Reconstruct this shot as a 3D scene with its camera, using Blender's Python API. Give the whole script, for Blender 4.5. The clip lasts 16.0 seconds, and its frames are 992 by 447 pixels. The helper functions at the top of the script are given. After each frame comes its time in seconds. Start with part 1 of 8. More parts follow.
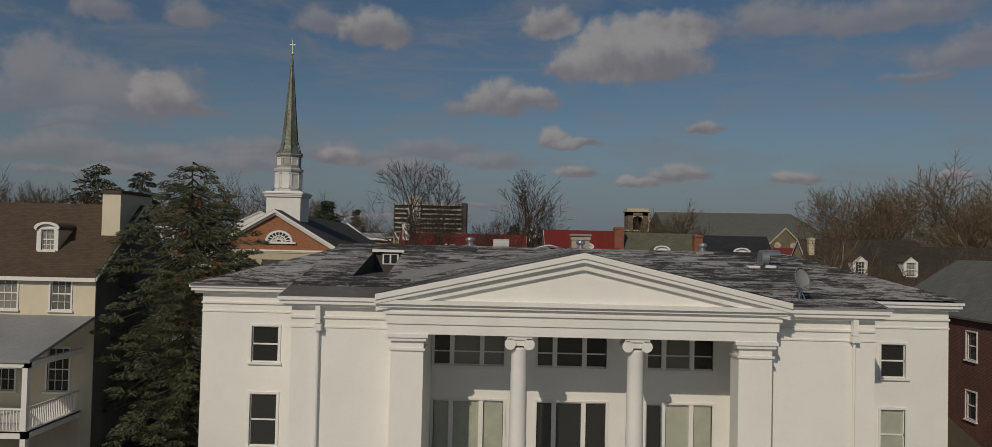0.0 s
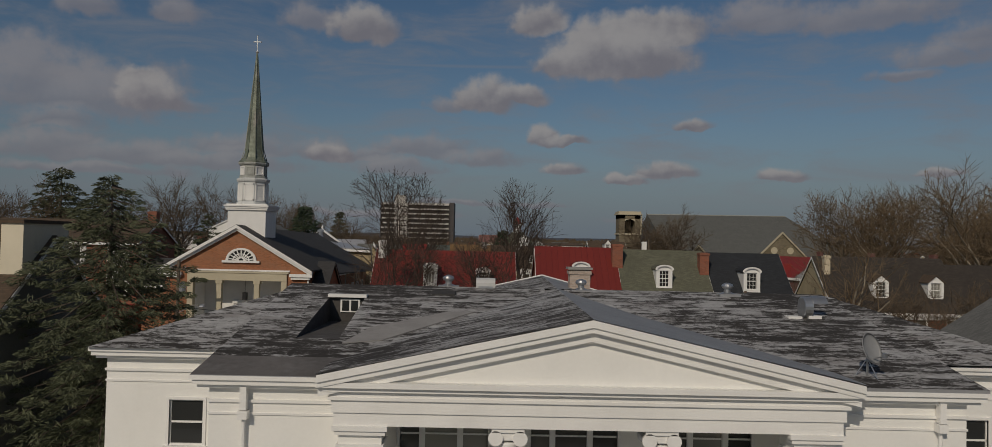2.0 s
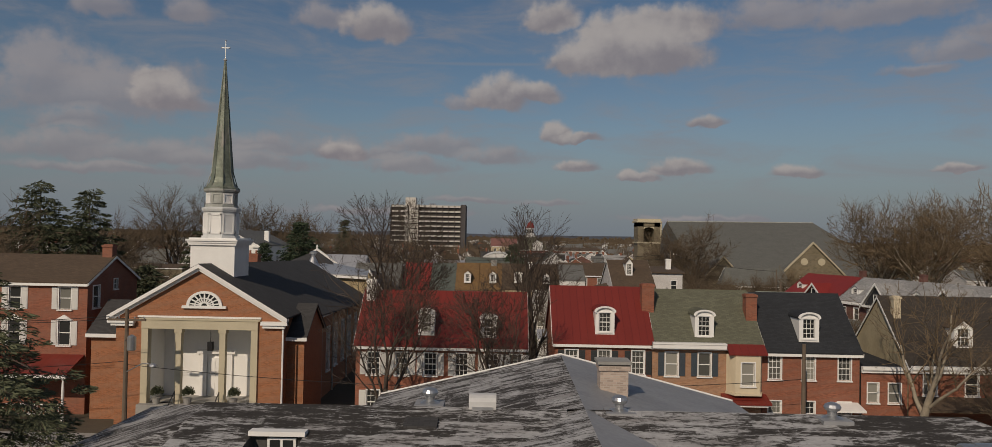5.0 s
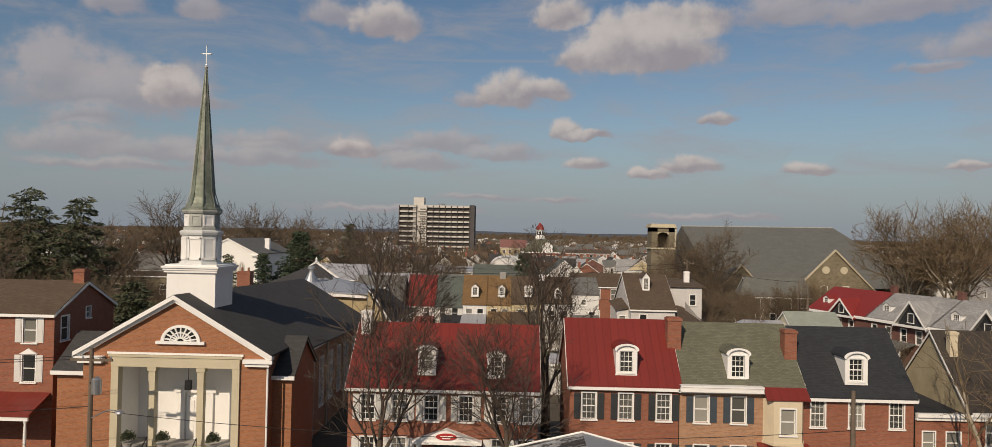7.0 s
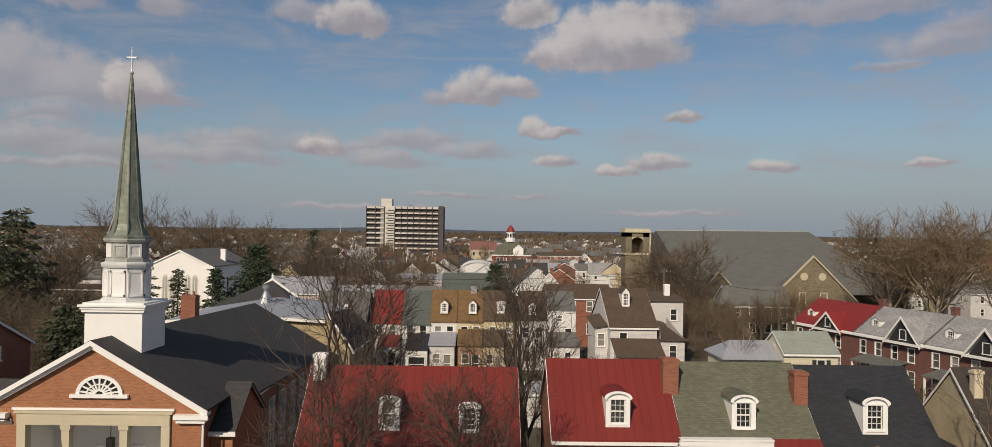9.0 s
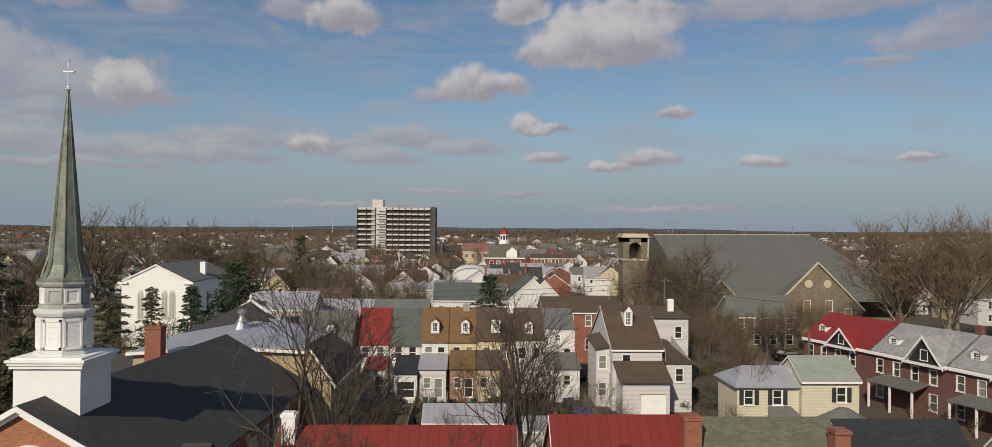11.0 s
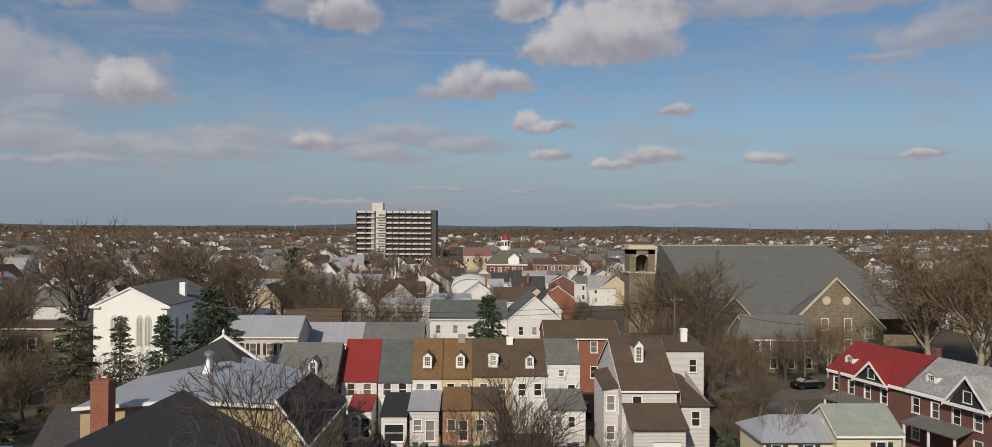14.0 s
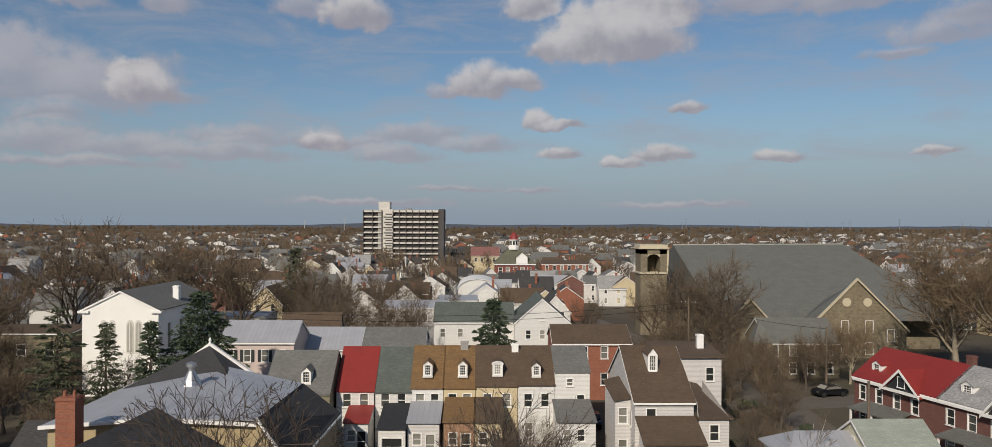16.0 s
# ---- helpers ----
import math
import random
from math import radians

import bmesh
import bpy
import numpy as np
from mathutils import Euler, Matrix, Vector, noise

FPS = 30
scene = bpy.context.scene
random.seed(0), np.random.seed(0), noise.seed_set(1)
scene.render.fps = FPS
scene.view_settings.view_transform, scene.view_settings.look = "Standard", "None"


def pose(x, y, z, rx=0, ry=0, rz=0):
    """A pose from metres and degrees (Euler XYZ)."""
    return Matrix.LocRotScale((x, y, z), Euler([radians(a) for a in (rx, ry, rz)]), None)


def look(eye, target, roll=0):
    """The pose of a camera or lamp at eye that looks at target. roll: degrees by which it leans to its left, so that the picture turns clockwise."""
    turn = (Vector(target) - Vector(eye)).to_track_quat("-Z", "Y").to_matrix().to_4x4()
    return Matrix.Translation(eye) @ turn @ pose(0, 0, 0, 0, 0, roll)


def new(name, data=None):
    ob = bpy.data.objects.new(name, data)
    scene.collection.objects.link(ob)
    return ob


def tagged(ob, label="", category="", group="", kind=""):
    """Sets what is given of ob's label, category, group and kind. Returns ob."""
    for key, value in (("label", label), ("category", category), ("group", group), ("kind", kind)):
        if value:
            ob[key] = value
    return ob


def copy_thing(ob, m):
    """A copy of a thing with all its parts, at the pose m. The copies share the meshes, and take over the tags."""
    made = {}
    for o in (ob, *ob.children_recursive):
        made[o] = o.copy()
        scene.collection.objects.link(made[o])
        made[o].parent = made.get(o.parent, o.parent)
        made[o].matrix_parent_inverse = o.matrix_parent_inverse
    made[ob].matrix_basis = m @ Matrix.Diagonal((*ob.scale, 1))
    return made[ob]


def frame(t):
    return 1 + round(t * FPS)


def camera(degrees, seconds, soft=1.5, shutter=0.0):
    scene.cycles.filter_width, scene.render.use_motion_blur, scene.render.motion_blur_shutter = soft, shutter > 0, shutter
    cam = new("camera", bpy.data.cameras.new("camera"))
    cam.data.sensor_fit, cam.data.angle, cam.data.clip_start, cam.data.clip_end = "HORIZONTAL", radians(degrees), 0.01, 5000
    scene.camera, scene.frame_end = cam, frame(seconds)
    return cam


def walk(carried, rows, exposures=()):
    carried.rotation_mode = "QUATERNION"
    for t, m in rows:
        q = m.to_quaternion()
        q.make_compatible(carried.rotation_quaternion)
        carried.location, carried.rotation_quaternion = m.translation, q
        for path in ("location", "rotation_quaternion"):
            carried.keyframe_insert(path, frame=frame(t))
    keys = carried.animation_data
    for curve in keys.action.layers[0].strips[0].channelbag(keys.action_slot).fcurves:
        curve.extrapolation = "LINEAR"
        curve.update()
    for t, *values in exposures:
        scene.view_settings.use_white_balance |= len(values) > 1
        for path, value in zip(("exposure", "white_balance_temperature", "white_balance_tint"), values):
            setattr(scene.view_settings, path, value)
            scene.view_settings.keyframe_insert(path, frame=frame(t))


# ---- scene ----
cam = camera(65.4, 16.0, soft=0.5)
PATH = [
    (0, (-2.975, 9.308, 8.074), (-2.981, 11.307, 8.127), 1.3),
    (0.5, (-2.94, 10.806, 8.442), (-2.93, 12.805, 8.493), 1.4),
    (1, (-2.884, 12.47, 8.918), (-2.865, 14.469, 8.969), 1.4),
    (1.5, (-2.851, 14.012, 9.345), (-2.829, 16.011, 9.396), 1.3),
    (2, (-2.826, 15.744, 9.846), (-2.802, 17.743, 9.892), 1.3),
    (2.5, (-2.803, 17.226, 10.294), (-2.78, 19.226, 10.34), 1.2),
    (3, (-2.788, 18.955, 10.839), (-2.769, 20.955, 10.883), 1.2),
    (3.5, (-2.705, 20.473, 11.356), (-2.695, 22.472, 11.397), 1.2),
    (4, (-2.514, 22.236, 11.784), (-2.505, 24.235, 11.826), 1.1),
    (6.5, (-2.386, 29.268, 14.329), (-2.426, 31.268, 14.361), 1.2),
    (7, (-2.444, 30.758, 14.728), (-2.478, 32.758, 14.759), 1.2),
    (7.5, (-2.56, 32.25, 15.177), (-2.568, 34.25, 15.206), 1.1),
    (8, (-2.628, 33.785, 15.637), (-2.612, 35.785, 15.666), 1.0),
    (8.5, (-2.67, 35.264, 16.129), (-2.651, 37.263, 16.156), 1.0),
    (9, (-2.733, 36.815, 16.564), (-2.687, 38.814, 16.591), 0.9),
    (11.5, (-2.69, 43.862, 19.175), (-2.625, 45.861, 19.191), 0.5),
    (12, (-2.578, 45.171, 19.701), (-2.517, 47.17, 19.715), 0.6),
    (12.5, (-2.348, 46.423, 20.227), (-2.29, 48.422, 20.242), 0.5),
    (13, (-2.233, 47.701, 20.725), (-2.174, 49.7, 20.739), 0.5),
    (13.5, (-2.069, 48.976, 21.207), (-2.009, 50.976, 21.22), 0.4),
    (14, (-1.892, 50.206, 21.617), (-1.835, 52.205, 21.63), 0.4),
    (14.5, (-1.706, 51.492, 21.881), (-1.656, 53.491, 21.893), 0.4),
    (15, (-1.522, 52.624, 21.914), (-1.475, 54.624, 21.925), 0.3),
    (15.5, (-1.41, 53.856, 21.894), (-1.369, 55.856, 21.903), 0.2),
    (16, (-1.214, 55.017, 21.834), (-1.181, 57.016, 21.843), 0.2),
]
walk(cam, [(t, look(eye, target, roll)) for t, eye, target, roll in PATH],
     exposures=((0, -1.44, 6650, 9), (3.0, -1.50, 6600, 10), (3.5, -1.48, 6650, 10), (4.2, -1.37, 6800, 12), (6.4, -0.55, 7200, 13), (7.5, -0.5, 7150, 13), (9, -0.45, 6950, 12), (11.5, -0.42, 6600, 10), (16, -0.40, 6500, 10)))

# ---- world, sun ----
SUN_TO = Vector((0.36, 0.84, -0.60)).normalized()      # the way the sunlight travels
sun_data = bpy.data.lights.new("sun", "SUN")
sun_data.energy, sun_data.angle, sun_data.color = 5.0, radians(0.6), (1.0, 0.885, 0.735)
sun = new("sun", sun_data)
sun.rotation_mode = "QUATERNION"
sun.rotation_quaternion = SUN_TO.to_track_quat("-Z", "Y")
sun.location = (-40, -60, 120)

world = bpy.data.worlds.new("sky")
scene.world = world
world.use_nodes = True


class Nodes:
    """Short hand for building node trees."""

    def __init__(self, tree):
        self.t = tree

    def add(self, kind, **values):
        n = self.t.nodes.new(kind)
        for k, v in values.items():
            if k in n.inputs:
                n.inputs[k].default_value = v
        return n

    def link(self, a, b):
        self.t.links.new(a, b)

    def value(self, sock, v):
        if isinstance(v, bpy.types.NodeSocket):
            self.t.links.new(v, sock)
        else:
            sock.default_value = v

    def math(self, op, a, b=0.0, clamp=False):
        n = self.t.nodes.new("ShaderNodeMath")
        n.operation, n.use_clamp = op, clamp
        self.value(n.inputs[0], a)
        self.value(n.inputs[1], b)
        return n.outputs[0]

    def vec(self, op, a, b=(0, 0, 0)):
        n = self.t.nodes.new("ShaderNodeVectorMath")
        n.operation = op
        self.value(n.inputs[0], a)
        self.value(n.inputs[1], b)
        return n.outputs["Value"] if op in ("LENGTH", "DOT_PRODUCT") else n.outputs["Vector"]

    def noise(self, vector, scale, detail=4.0, rough=0.55, dist=0.0):
        n = self.t.nodes.new("ShaderNodeTexNoise")
        n.inputs["Scale"].default_value = scale
        n.inputs["Detail"].default_value = detail
        n.inputs["Roughness"].default_value = rough
        n.inputs["Distortion"].default_value = dist
        if vector is not None:
            self.link(vector, n.inputs["Vector"])
        return n.outputs["Fac"]

    def ramp(self, fac, stops):
        n = self.t.nodes.new("ShaderNodeValToRGB")
        e = n.color_ramp.elements
        while len(e) < len(stops):
            e.new(0.5)
        for el, (p, c) in zip(e, stops):
            el.position, el.color = p, (*c, 1) if len(c) == 3 else c
        self.value(n.inputs["Fac"], fac)
        return n.outputs["Color"]

    def mix(self, fac, a, b, mode="MIX"):
        n = self.t.nodes.new("ShaderNodeMix")
        n.data_type, n.blend_type = "RGBA", mode
        self.value(n.inputs[0], fac)
        for sock, v in ((n.inputs[6], a), (n.inputs[7], b)):
            self.value(sock, (*v, 1) if isinstance(v, tuple) and len(v) == 3 else v)
        return n.outputs[2]

    def range(self, v, a, b, c=0.0, d=1.0, smooth=False):
        n = self.t.nodes.new("ShaderNodeMapRange")
        n.interpolation_type = "SMOOTHSTEP" if smooth else "LINEAR"
        for i, x in enumerate((v, a, b, c, d)):
            self.value(n.inputs[i], x)
        return n.outputs[0]


def build_sky():
    N = Nodes(world.node_tree)
    bg = world.node_tree.nodes["Background"]
    sky = N.add("ShaderNodeTexSky")
    sky.sky_type, sky.sun_disc = "NISHITA", False
    sky.sun_elevation = math.asin(-SUN_TO.z)
    sky.sun_rotation = math.atan2(-SUN_TO.x, -SUN_TO.y)
    sky.air_density, sky.dust_density, sky.ozone_density, sky.altitude = 1.0, 0.8, 1.6, 60
    d = N.add("ShaderNodeTexCoord").outputs["Generated"]
    sep = N.add("ShaderNodeSeparateXYZ")
    N.link(d, sep.inputs[0])
    up = N.math("MAXIMUM", sep.outputs[2], 0.0)
    # azimuth and elevation, as a flat chart of the sky
    az = N.math("ARCTAN2", sep.outputs[0], sep.outputs[1])
    el = N.math("ARCSINE", sep.outputs[2])
    chart = N.add("ShaderNodeCombineXYZ")
    N.link(az, chart.inputs[0])
    N.link(el, chart.inputs[1])
    p0 = chart.outputs[0]
    # billowing edges
    n1 = N.add("ShaderNodeTexNoise", Scale=30.0, Detail=3.0, Roughness=0.5)
    N.link(p0, n1.inputs["Vector"])
    off = N.vec("MULTIPLY", N.vec("SUBTRACT", n1.outputs["Color"], (0.5, 0.5, 0.5)), (0.024, 0.020, 0))
    p = N.vec("SUBTRACT", N.vec("ADD", p0, off), (0.004, 0.004, 0))
    # cumulus with flat bases, then softer banks: azimuth, elevation, half width, height (radians)
    CUMULUS = ((0.161, 0.221, 0.121, 0.052), (0.145, 0.248, 0.069, 0.045), (0.209, 0.256, 0.075, 0.043), (0.096, 0.219, 0.053, 0.029), (-0.006, 0.174, 0.054, 0.039), (0.039, 0.178, 0.043, 0.023),
               (-0.167, 0.254, 0.055, 0.040), (0.060, 0.269, 0.046, 0.033), (-0.416, 0.150, 0.050, 0.032), (-0.428, 0.168, 0.034, 0.028), (-0.208, 0.099, 0.040, 0.020), (0.256, 0.145, 0.028, 0.016), (0.068, 0.129, 0.026, 0.023),
               (0.100, 0.126, 0.033, 0.012), (0.095, 0.088, 0.034, 0.016), (0.221, 0.086, 0.050, 0.017), (0.173, 0.077, 0.037, 0.010), (0.358, 0.082, 0.038, 0.014), (0.528, 0.082, 0.033, 0.009))
    BANKS = ((-0.510, 0.150, 0.090, 0.056), (-0.455, 0.146, 0.080, 0.048), (-0.135, 0.089, 0.042, 0.015), (-0.318, 0.093, 0.040, 0.015), (-0.505, 0.098, 0.056, 0.018), (0.532, 0.208, 0.060, 0.021), (0.568, 0.222, 0.045, 0.032), (0.487, 0.192, 0.039, 0.010), (0.347, 0.265, 0.096, 0.030), (0.453, 0.259, 0.109, 0.027), (-0.485, 0.247, 0.037, 0.021),
               (-0.397, 0.254, 0.034, 0.019), (-0.226, 0.261, 0.046, 0.022), (-0.466, 0.155, 0.095, 0.042), (-0.533, 0.170, 0.059, 0.049), (-0.390, 0.147, 0.041, 0.015), (-0.509, 0.117, 0.048, 0.021),
               (-0.515, 0.088, 0.072, 0.022), (-0.420, 0.085, 0.080, 0.022), (-0.330, 0.083, 0.094, 0.017), (-0.210, 0.101, 0.054, 0.022), (-0.155, 0.100, 0.040, 0.016), (-0.120, 0.086, 0.064, 0.015),
               (-0.091, 0.111, 0.073, 0.021), (-0.010, 0.100, 0.049, 0.015), (-0.308, 0.102, 0.080, 0.019), (-0.478, 0.068, 0.113, 0.010), (0.060, 0.042, 0.040, 0.006), (-0.040, 0.043, 0.060, 0.006), (0.250, 0.024, 0.090, 0.007), (-0.150, 0.026, 0.110, 0.007), (-0.051, 0.167, 0.033, 0.013))

    def heap(clouds):
        dens = top = None
        for a, e, w, h in clouds:
            q = N.vec("MULTIPLY", N.vec("SUBTRACT", p, (a, e, 0)), (1 / w, 1 / h, 0))
            q2 = N.vec("MAXIMUM", q, N.vec("MULTIPLY", q, (-1, -2.4, 0)))
            v = N.math("SUBTRACT", 1.0, N.vec("LENGTH", q2))
            dens = v if dens is None else N.math("MAXIMUM", dens, v)
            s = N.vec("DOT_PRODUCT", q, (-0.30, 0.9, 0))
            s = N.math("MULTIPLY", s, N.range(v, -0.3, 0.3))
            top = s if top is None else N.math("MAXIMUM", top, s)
        return dens, top

    dens, top = heap(CUMULUS)
    bank, btop = heap(BANKS)
    # the same kind of sky all round, where no single cloud is named
    around = N.noise(N.vec("MULTIPLY", d, (2.4, 2.4, 9.0)), 1.6, 6, 0.6)
    side = N.range(sep.outputs[1], 0.55, 0.75, 1.0, 0.0)
    high = N.range(sep.outputs[2], 0.33, 0.5)
    dens = N.math("MAXIMUM", dens, N.math("SUBTRACT", N.math("MULTIPLY", N.range(around, 0.5, 0.8), N.math("MAXIMUM", side, high)), 0.15))
    fluff = N.noise(p0, 60.0, 4, 0.55)
    big = N.noise(p0, 22.0, 4, 0.52)
    rough = N.math("ADD", N.math("MULTIPLY", N.math("SUBTRACT", fluff, 0.5), 0.42), N.math("MULTIPLY", N.math("SUBTRACT", big, 0.5), 0.55))
    alpha = N.range(N.math("ADD", dens, rough), -0.02, 0.42, 0.0, 0.93, True)
    balpha = N.range(N.math("ADD", bank, N.math("MULTIPLY", rough, 2.3)), -0.34, 0.55, 0.0, 0.74, True)
    # thin veils and a trail, drawn out sideways
    veil = N.noise(N.vec("MULTIPLY", p0, (3.0, 12.0, 1.0)), 2.2, 6, 0.62, 0.5)
    veil = N.math("MULTIPLY", N.range(veil, 0.40, 0.78, 0.0, 0.62, True), N.range(el, 0.02, 0.08))
    tq = N.vec("SUBTRACT", p0, (-0.08, 0.222, 0))
    ts = N.add("ShaderNodeSeparateXYZ")
    N.link(tq, ts.inputs[0])
    trail = N.math("MULTIPLY", N.range(N.math("ABSOLUTE", N.math("ADD", ts.outputs[1], N.math("MULTIPLY", ts.outputs[0], -0.01))), 0.0, 0.0035, 1.0, 0.0, True),
                   N.range(N.math("ABSOLUTE", ts.outputs[0]), 0.10, 0.22, 0.30, 0.0, True))
    veil = N.math("MAXIMUM", veil, trail)
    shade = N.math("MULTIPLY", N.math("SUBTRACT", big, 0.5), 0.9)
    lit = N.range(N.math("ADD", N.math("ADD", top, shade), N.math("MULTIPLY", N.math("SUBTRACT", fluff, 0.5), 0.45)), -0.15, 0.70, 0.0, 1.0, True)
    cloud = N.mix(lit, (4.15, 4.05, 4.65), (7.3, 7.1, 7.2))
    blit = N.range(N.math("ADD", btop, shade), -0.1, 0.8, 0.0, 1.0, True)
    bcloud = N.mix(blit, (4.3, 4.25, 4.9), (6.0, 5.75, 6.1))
    deep = N.mix(N.range(el, 0.0, 0.30), (0.95, 0.985, 1.01), (0.76, 0.92, 1.03))
    base = N.mix(1.0, sky.outputs[0], deep, "MULTIPLY")
    base = N.mix(N.range(el, 0.0, 0.17, 0.88, 0.0, True), base, (3.28, 4.12, 5.22))
    c = N.mix(veil, base, (4.6, 4.7, 5.3))
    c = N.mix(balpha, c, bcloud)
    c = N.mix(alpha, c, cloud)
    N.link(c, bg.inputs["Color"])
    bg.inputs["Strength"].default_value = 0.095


build_sky()

# ---- materials ----
MATS = {}


def surface(name, color, rough=0.8, var=0.18, scale=0.6, fine=14.0, bump=0.25, metal=0.0, tint=None, stain=0.0, spec=0.5, rnd=0.0, bdist=0.02):
    """A plain weathered surface: broad and fine variation, optional stains in another tint, fine relief."""
    if name in MATS:
        return MATS[name]
    m = bpy.data.materials.new(name)
    m.use_nodes = True
    N = Nodes(m.node_tree)
    b = m.node_tree.nodes["Principled BSDF"]
    co = N.add("ShaderNodeTexCoord").outputs["Object"]
    n1 = N.noise(co, scale, 5, 0.6)
    n2 = N.noise(co, fine, 4, 0.6)
    dark = tuple(c * (1 - var) for c in color)
    light = tuple(min(1, c * (1 + var)) for c in color)
    c = N.mix(N.range(n1, 0.3, 0.7), dark, light)
    c = N.mix(N.math("MULTIPLY", N.range(n2, 0.35, 0.65), 0.5), c, N.mix(1.0, c, tuple(1 - var for _ in color), "MULTIPLY"))
    if stain:
        n3 = N.noise(N.vec("MULTIPLY", co, (1.0, 1.0, 0.25)), scale * 2.3, 6, 0.65, 0.5)
        c = N.mix(N.range(n3, 0.52, 0.72, 0.0, stain, True), c, tint or tuple(x * 0.5 for x in color))
    if rnd:
        oi = N.add("ShaderNodeObjectInfo")
        f = N.range(oi.outputs["Random"], 0, 1, 1 - rnd, 1 + rnd)
        cc = N.add("ShaderNodeCombineXYZ")
        for i in range(3):
            N.link(f, cc.inputs[i])
        c = N.mix(1.0, c, cc.outputs[0], "MULTIPLY")
    N.link(c, b.inputs["Base Color"])
    N.link(N.range(n2, 0.2, 0.8, max(0.03, rough - 0.1), min(1, rough + 0.1)), b.inputs["Roughness"])
    b.inputs["Metallic"].default_value = metal
    b.inputs["Specular IOR Level"].default_value = spec
    if bump:
        bp = N.add("ShaderNodeBump", Strength=bump, Distance=bdist)
        N.link(n2, bp.inputs["Height"])
        N.link(bp.outputs[0], b.inputs["Normal"])
    MATS[name] = m
    return m


def coursed(name, color, mortar, bw=0.22, bh=0.075, gap=0.012, var=0.25, rough=0.85, stain=0.3, slope=False, bump=0.4, tint=None, msmooth=0.1):
    """Brick, siding, shingles: courses that run along the wall, whichever way it faces."""
    if name in MATS:
        return MATS[name]
    m = bpy.data.materials.new(name)
    m.use_nodes = True
    N = Nodes(m.node_tree)
    b = m.node_tree.nodes["Principled BSDF"]
    co = N.add("ShaderNodeTexCoord").outputs["Object"]
    s = N.add("ShaderNodeSeparateXYZ")
    N.link(co, s.inputs[0])
    k = N.add("ShaderNodeCombineXYZ")
    if slope:
        N.link(s.outputs[0], k.inputs[0])
        N.link(N.math("ADD", s.outputs[1], N.math("MULTIPLY", s.outputs[2], 0.6)), k.inputs[1])
    else:
        N.link(N.math("ADD", s.outputs[0], s.outputs[1]), k.inputs[0])
        N.link(s.outputs[2], k.inputs[1])
    br = N.add("ShaderNodeTexBrick")
    br.inputs["Scale"].default_value = 1.0
    br.inputs["Brick Width"].default_value = bw
    br.inputs["Row Height"].default_value = bh
    br.inputs["Mortar Size"].default_value = gap
    br.inputs["Mortar Smooth"].default_value = msmooth
    br.inputs["Color1"].default_value = (*(c * (1 - var) for c in color), 1)
    br.inputs["Color2"].default_value = (*(min(1, c * (1 + var)) for c in color), 1)
    br.inputs["Mortar"].default_value = (*mortar, 1)
    N.link(k.outputs[0], br.inputs["Vector"])
    n1 = N.noise(co, 0.55, 5, 0.6)
    n2 = N.noise(co, 9.0, 4, 0.6)
    c = N.mix(N.range(n1, 0.3, 0.72, 0.0, stain, True), br.outputs["Color"], tint or tuple(x * 0.55 for x in color))
    c = N.mix(N.range(n2, 0.3, 0.7, 0.0, 0.30), c, tuple(x * 0.7 for x in color))
    N.link(c, b.inputs["Base Color"])
    b.inputs["Roughness"].default_value = rough
    bp = N.add("ShaderNodeBump", Strength=bump, Distance=0.012)
    N.link(N.math("SUBTRACT", 1.0, br.outputs["Fac"]), bp.inputs["Height"])
    N.link(bp.outputs[0], b.inputs["Normal"])
    MATS[name] = m
    return m


def glass(name, color=(0.030, 0.032, 0.032), rough=0.06):
    m = bpy.data.materials.new(name)
    m.use_nodes = True
    N = Nodes(m.node_tree)
    b = m.node_tree.nodes["Principled BSDF"]
    oi = N.add("ShaderNodeObjectInfo")
    # some panes lighter: drawn blinds and curtains, and sky reflection put into the colour
    c = N.mix(N.range(oi.outputs["Random"], 0.40, 0.95, 0.0, 0.9), color, (0.32, 0.31, 0.27))
    N.link(c, b.inputs["Base Color"])
    b.inputs["Roughness"].default_value = rough
    b.inputs["Specular IOR Level"].default_value = 0.6
    MATS[name] = m
    return m


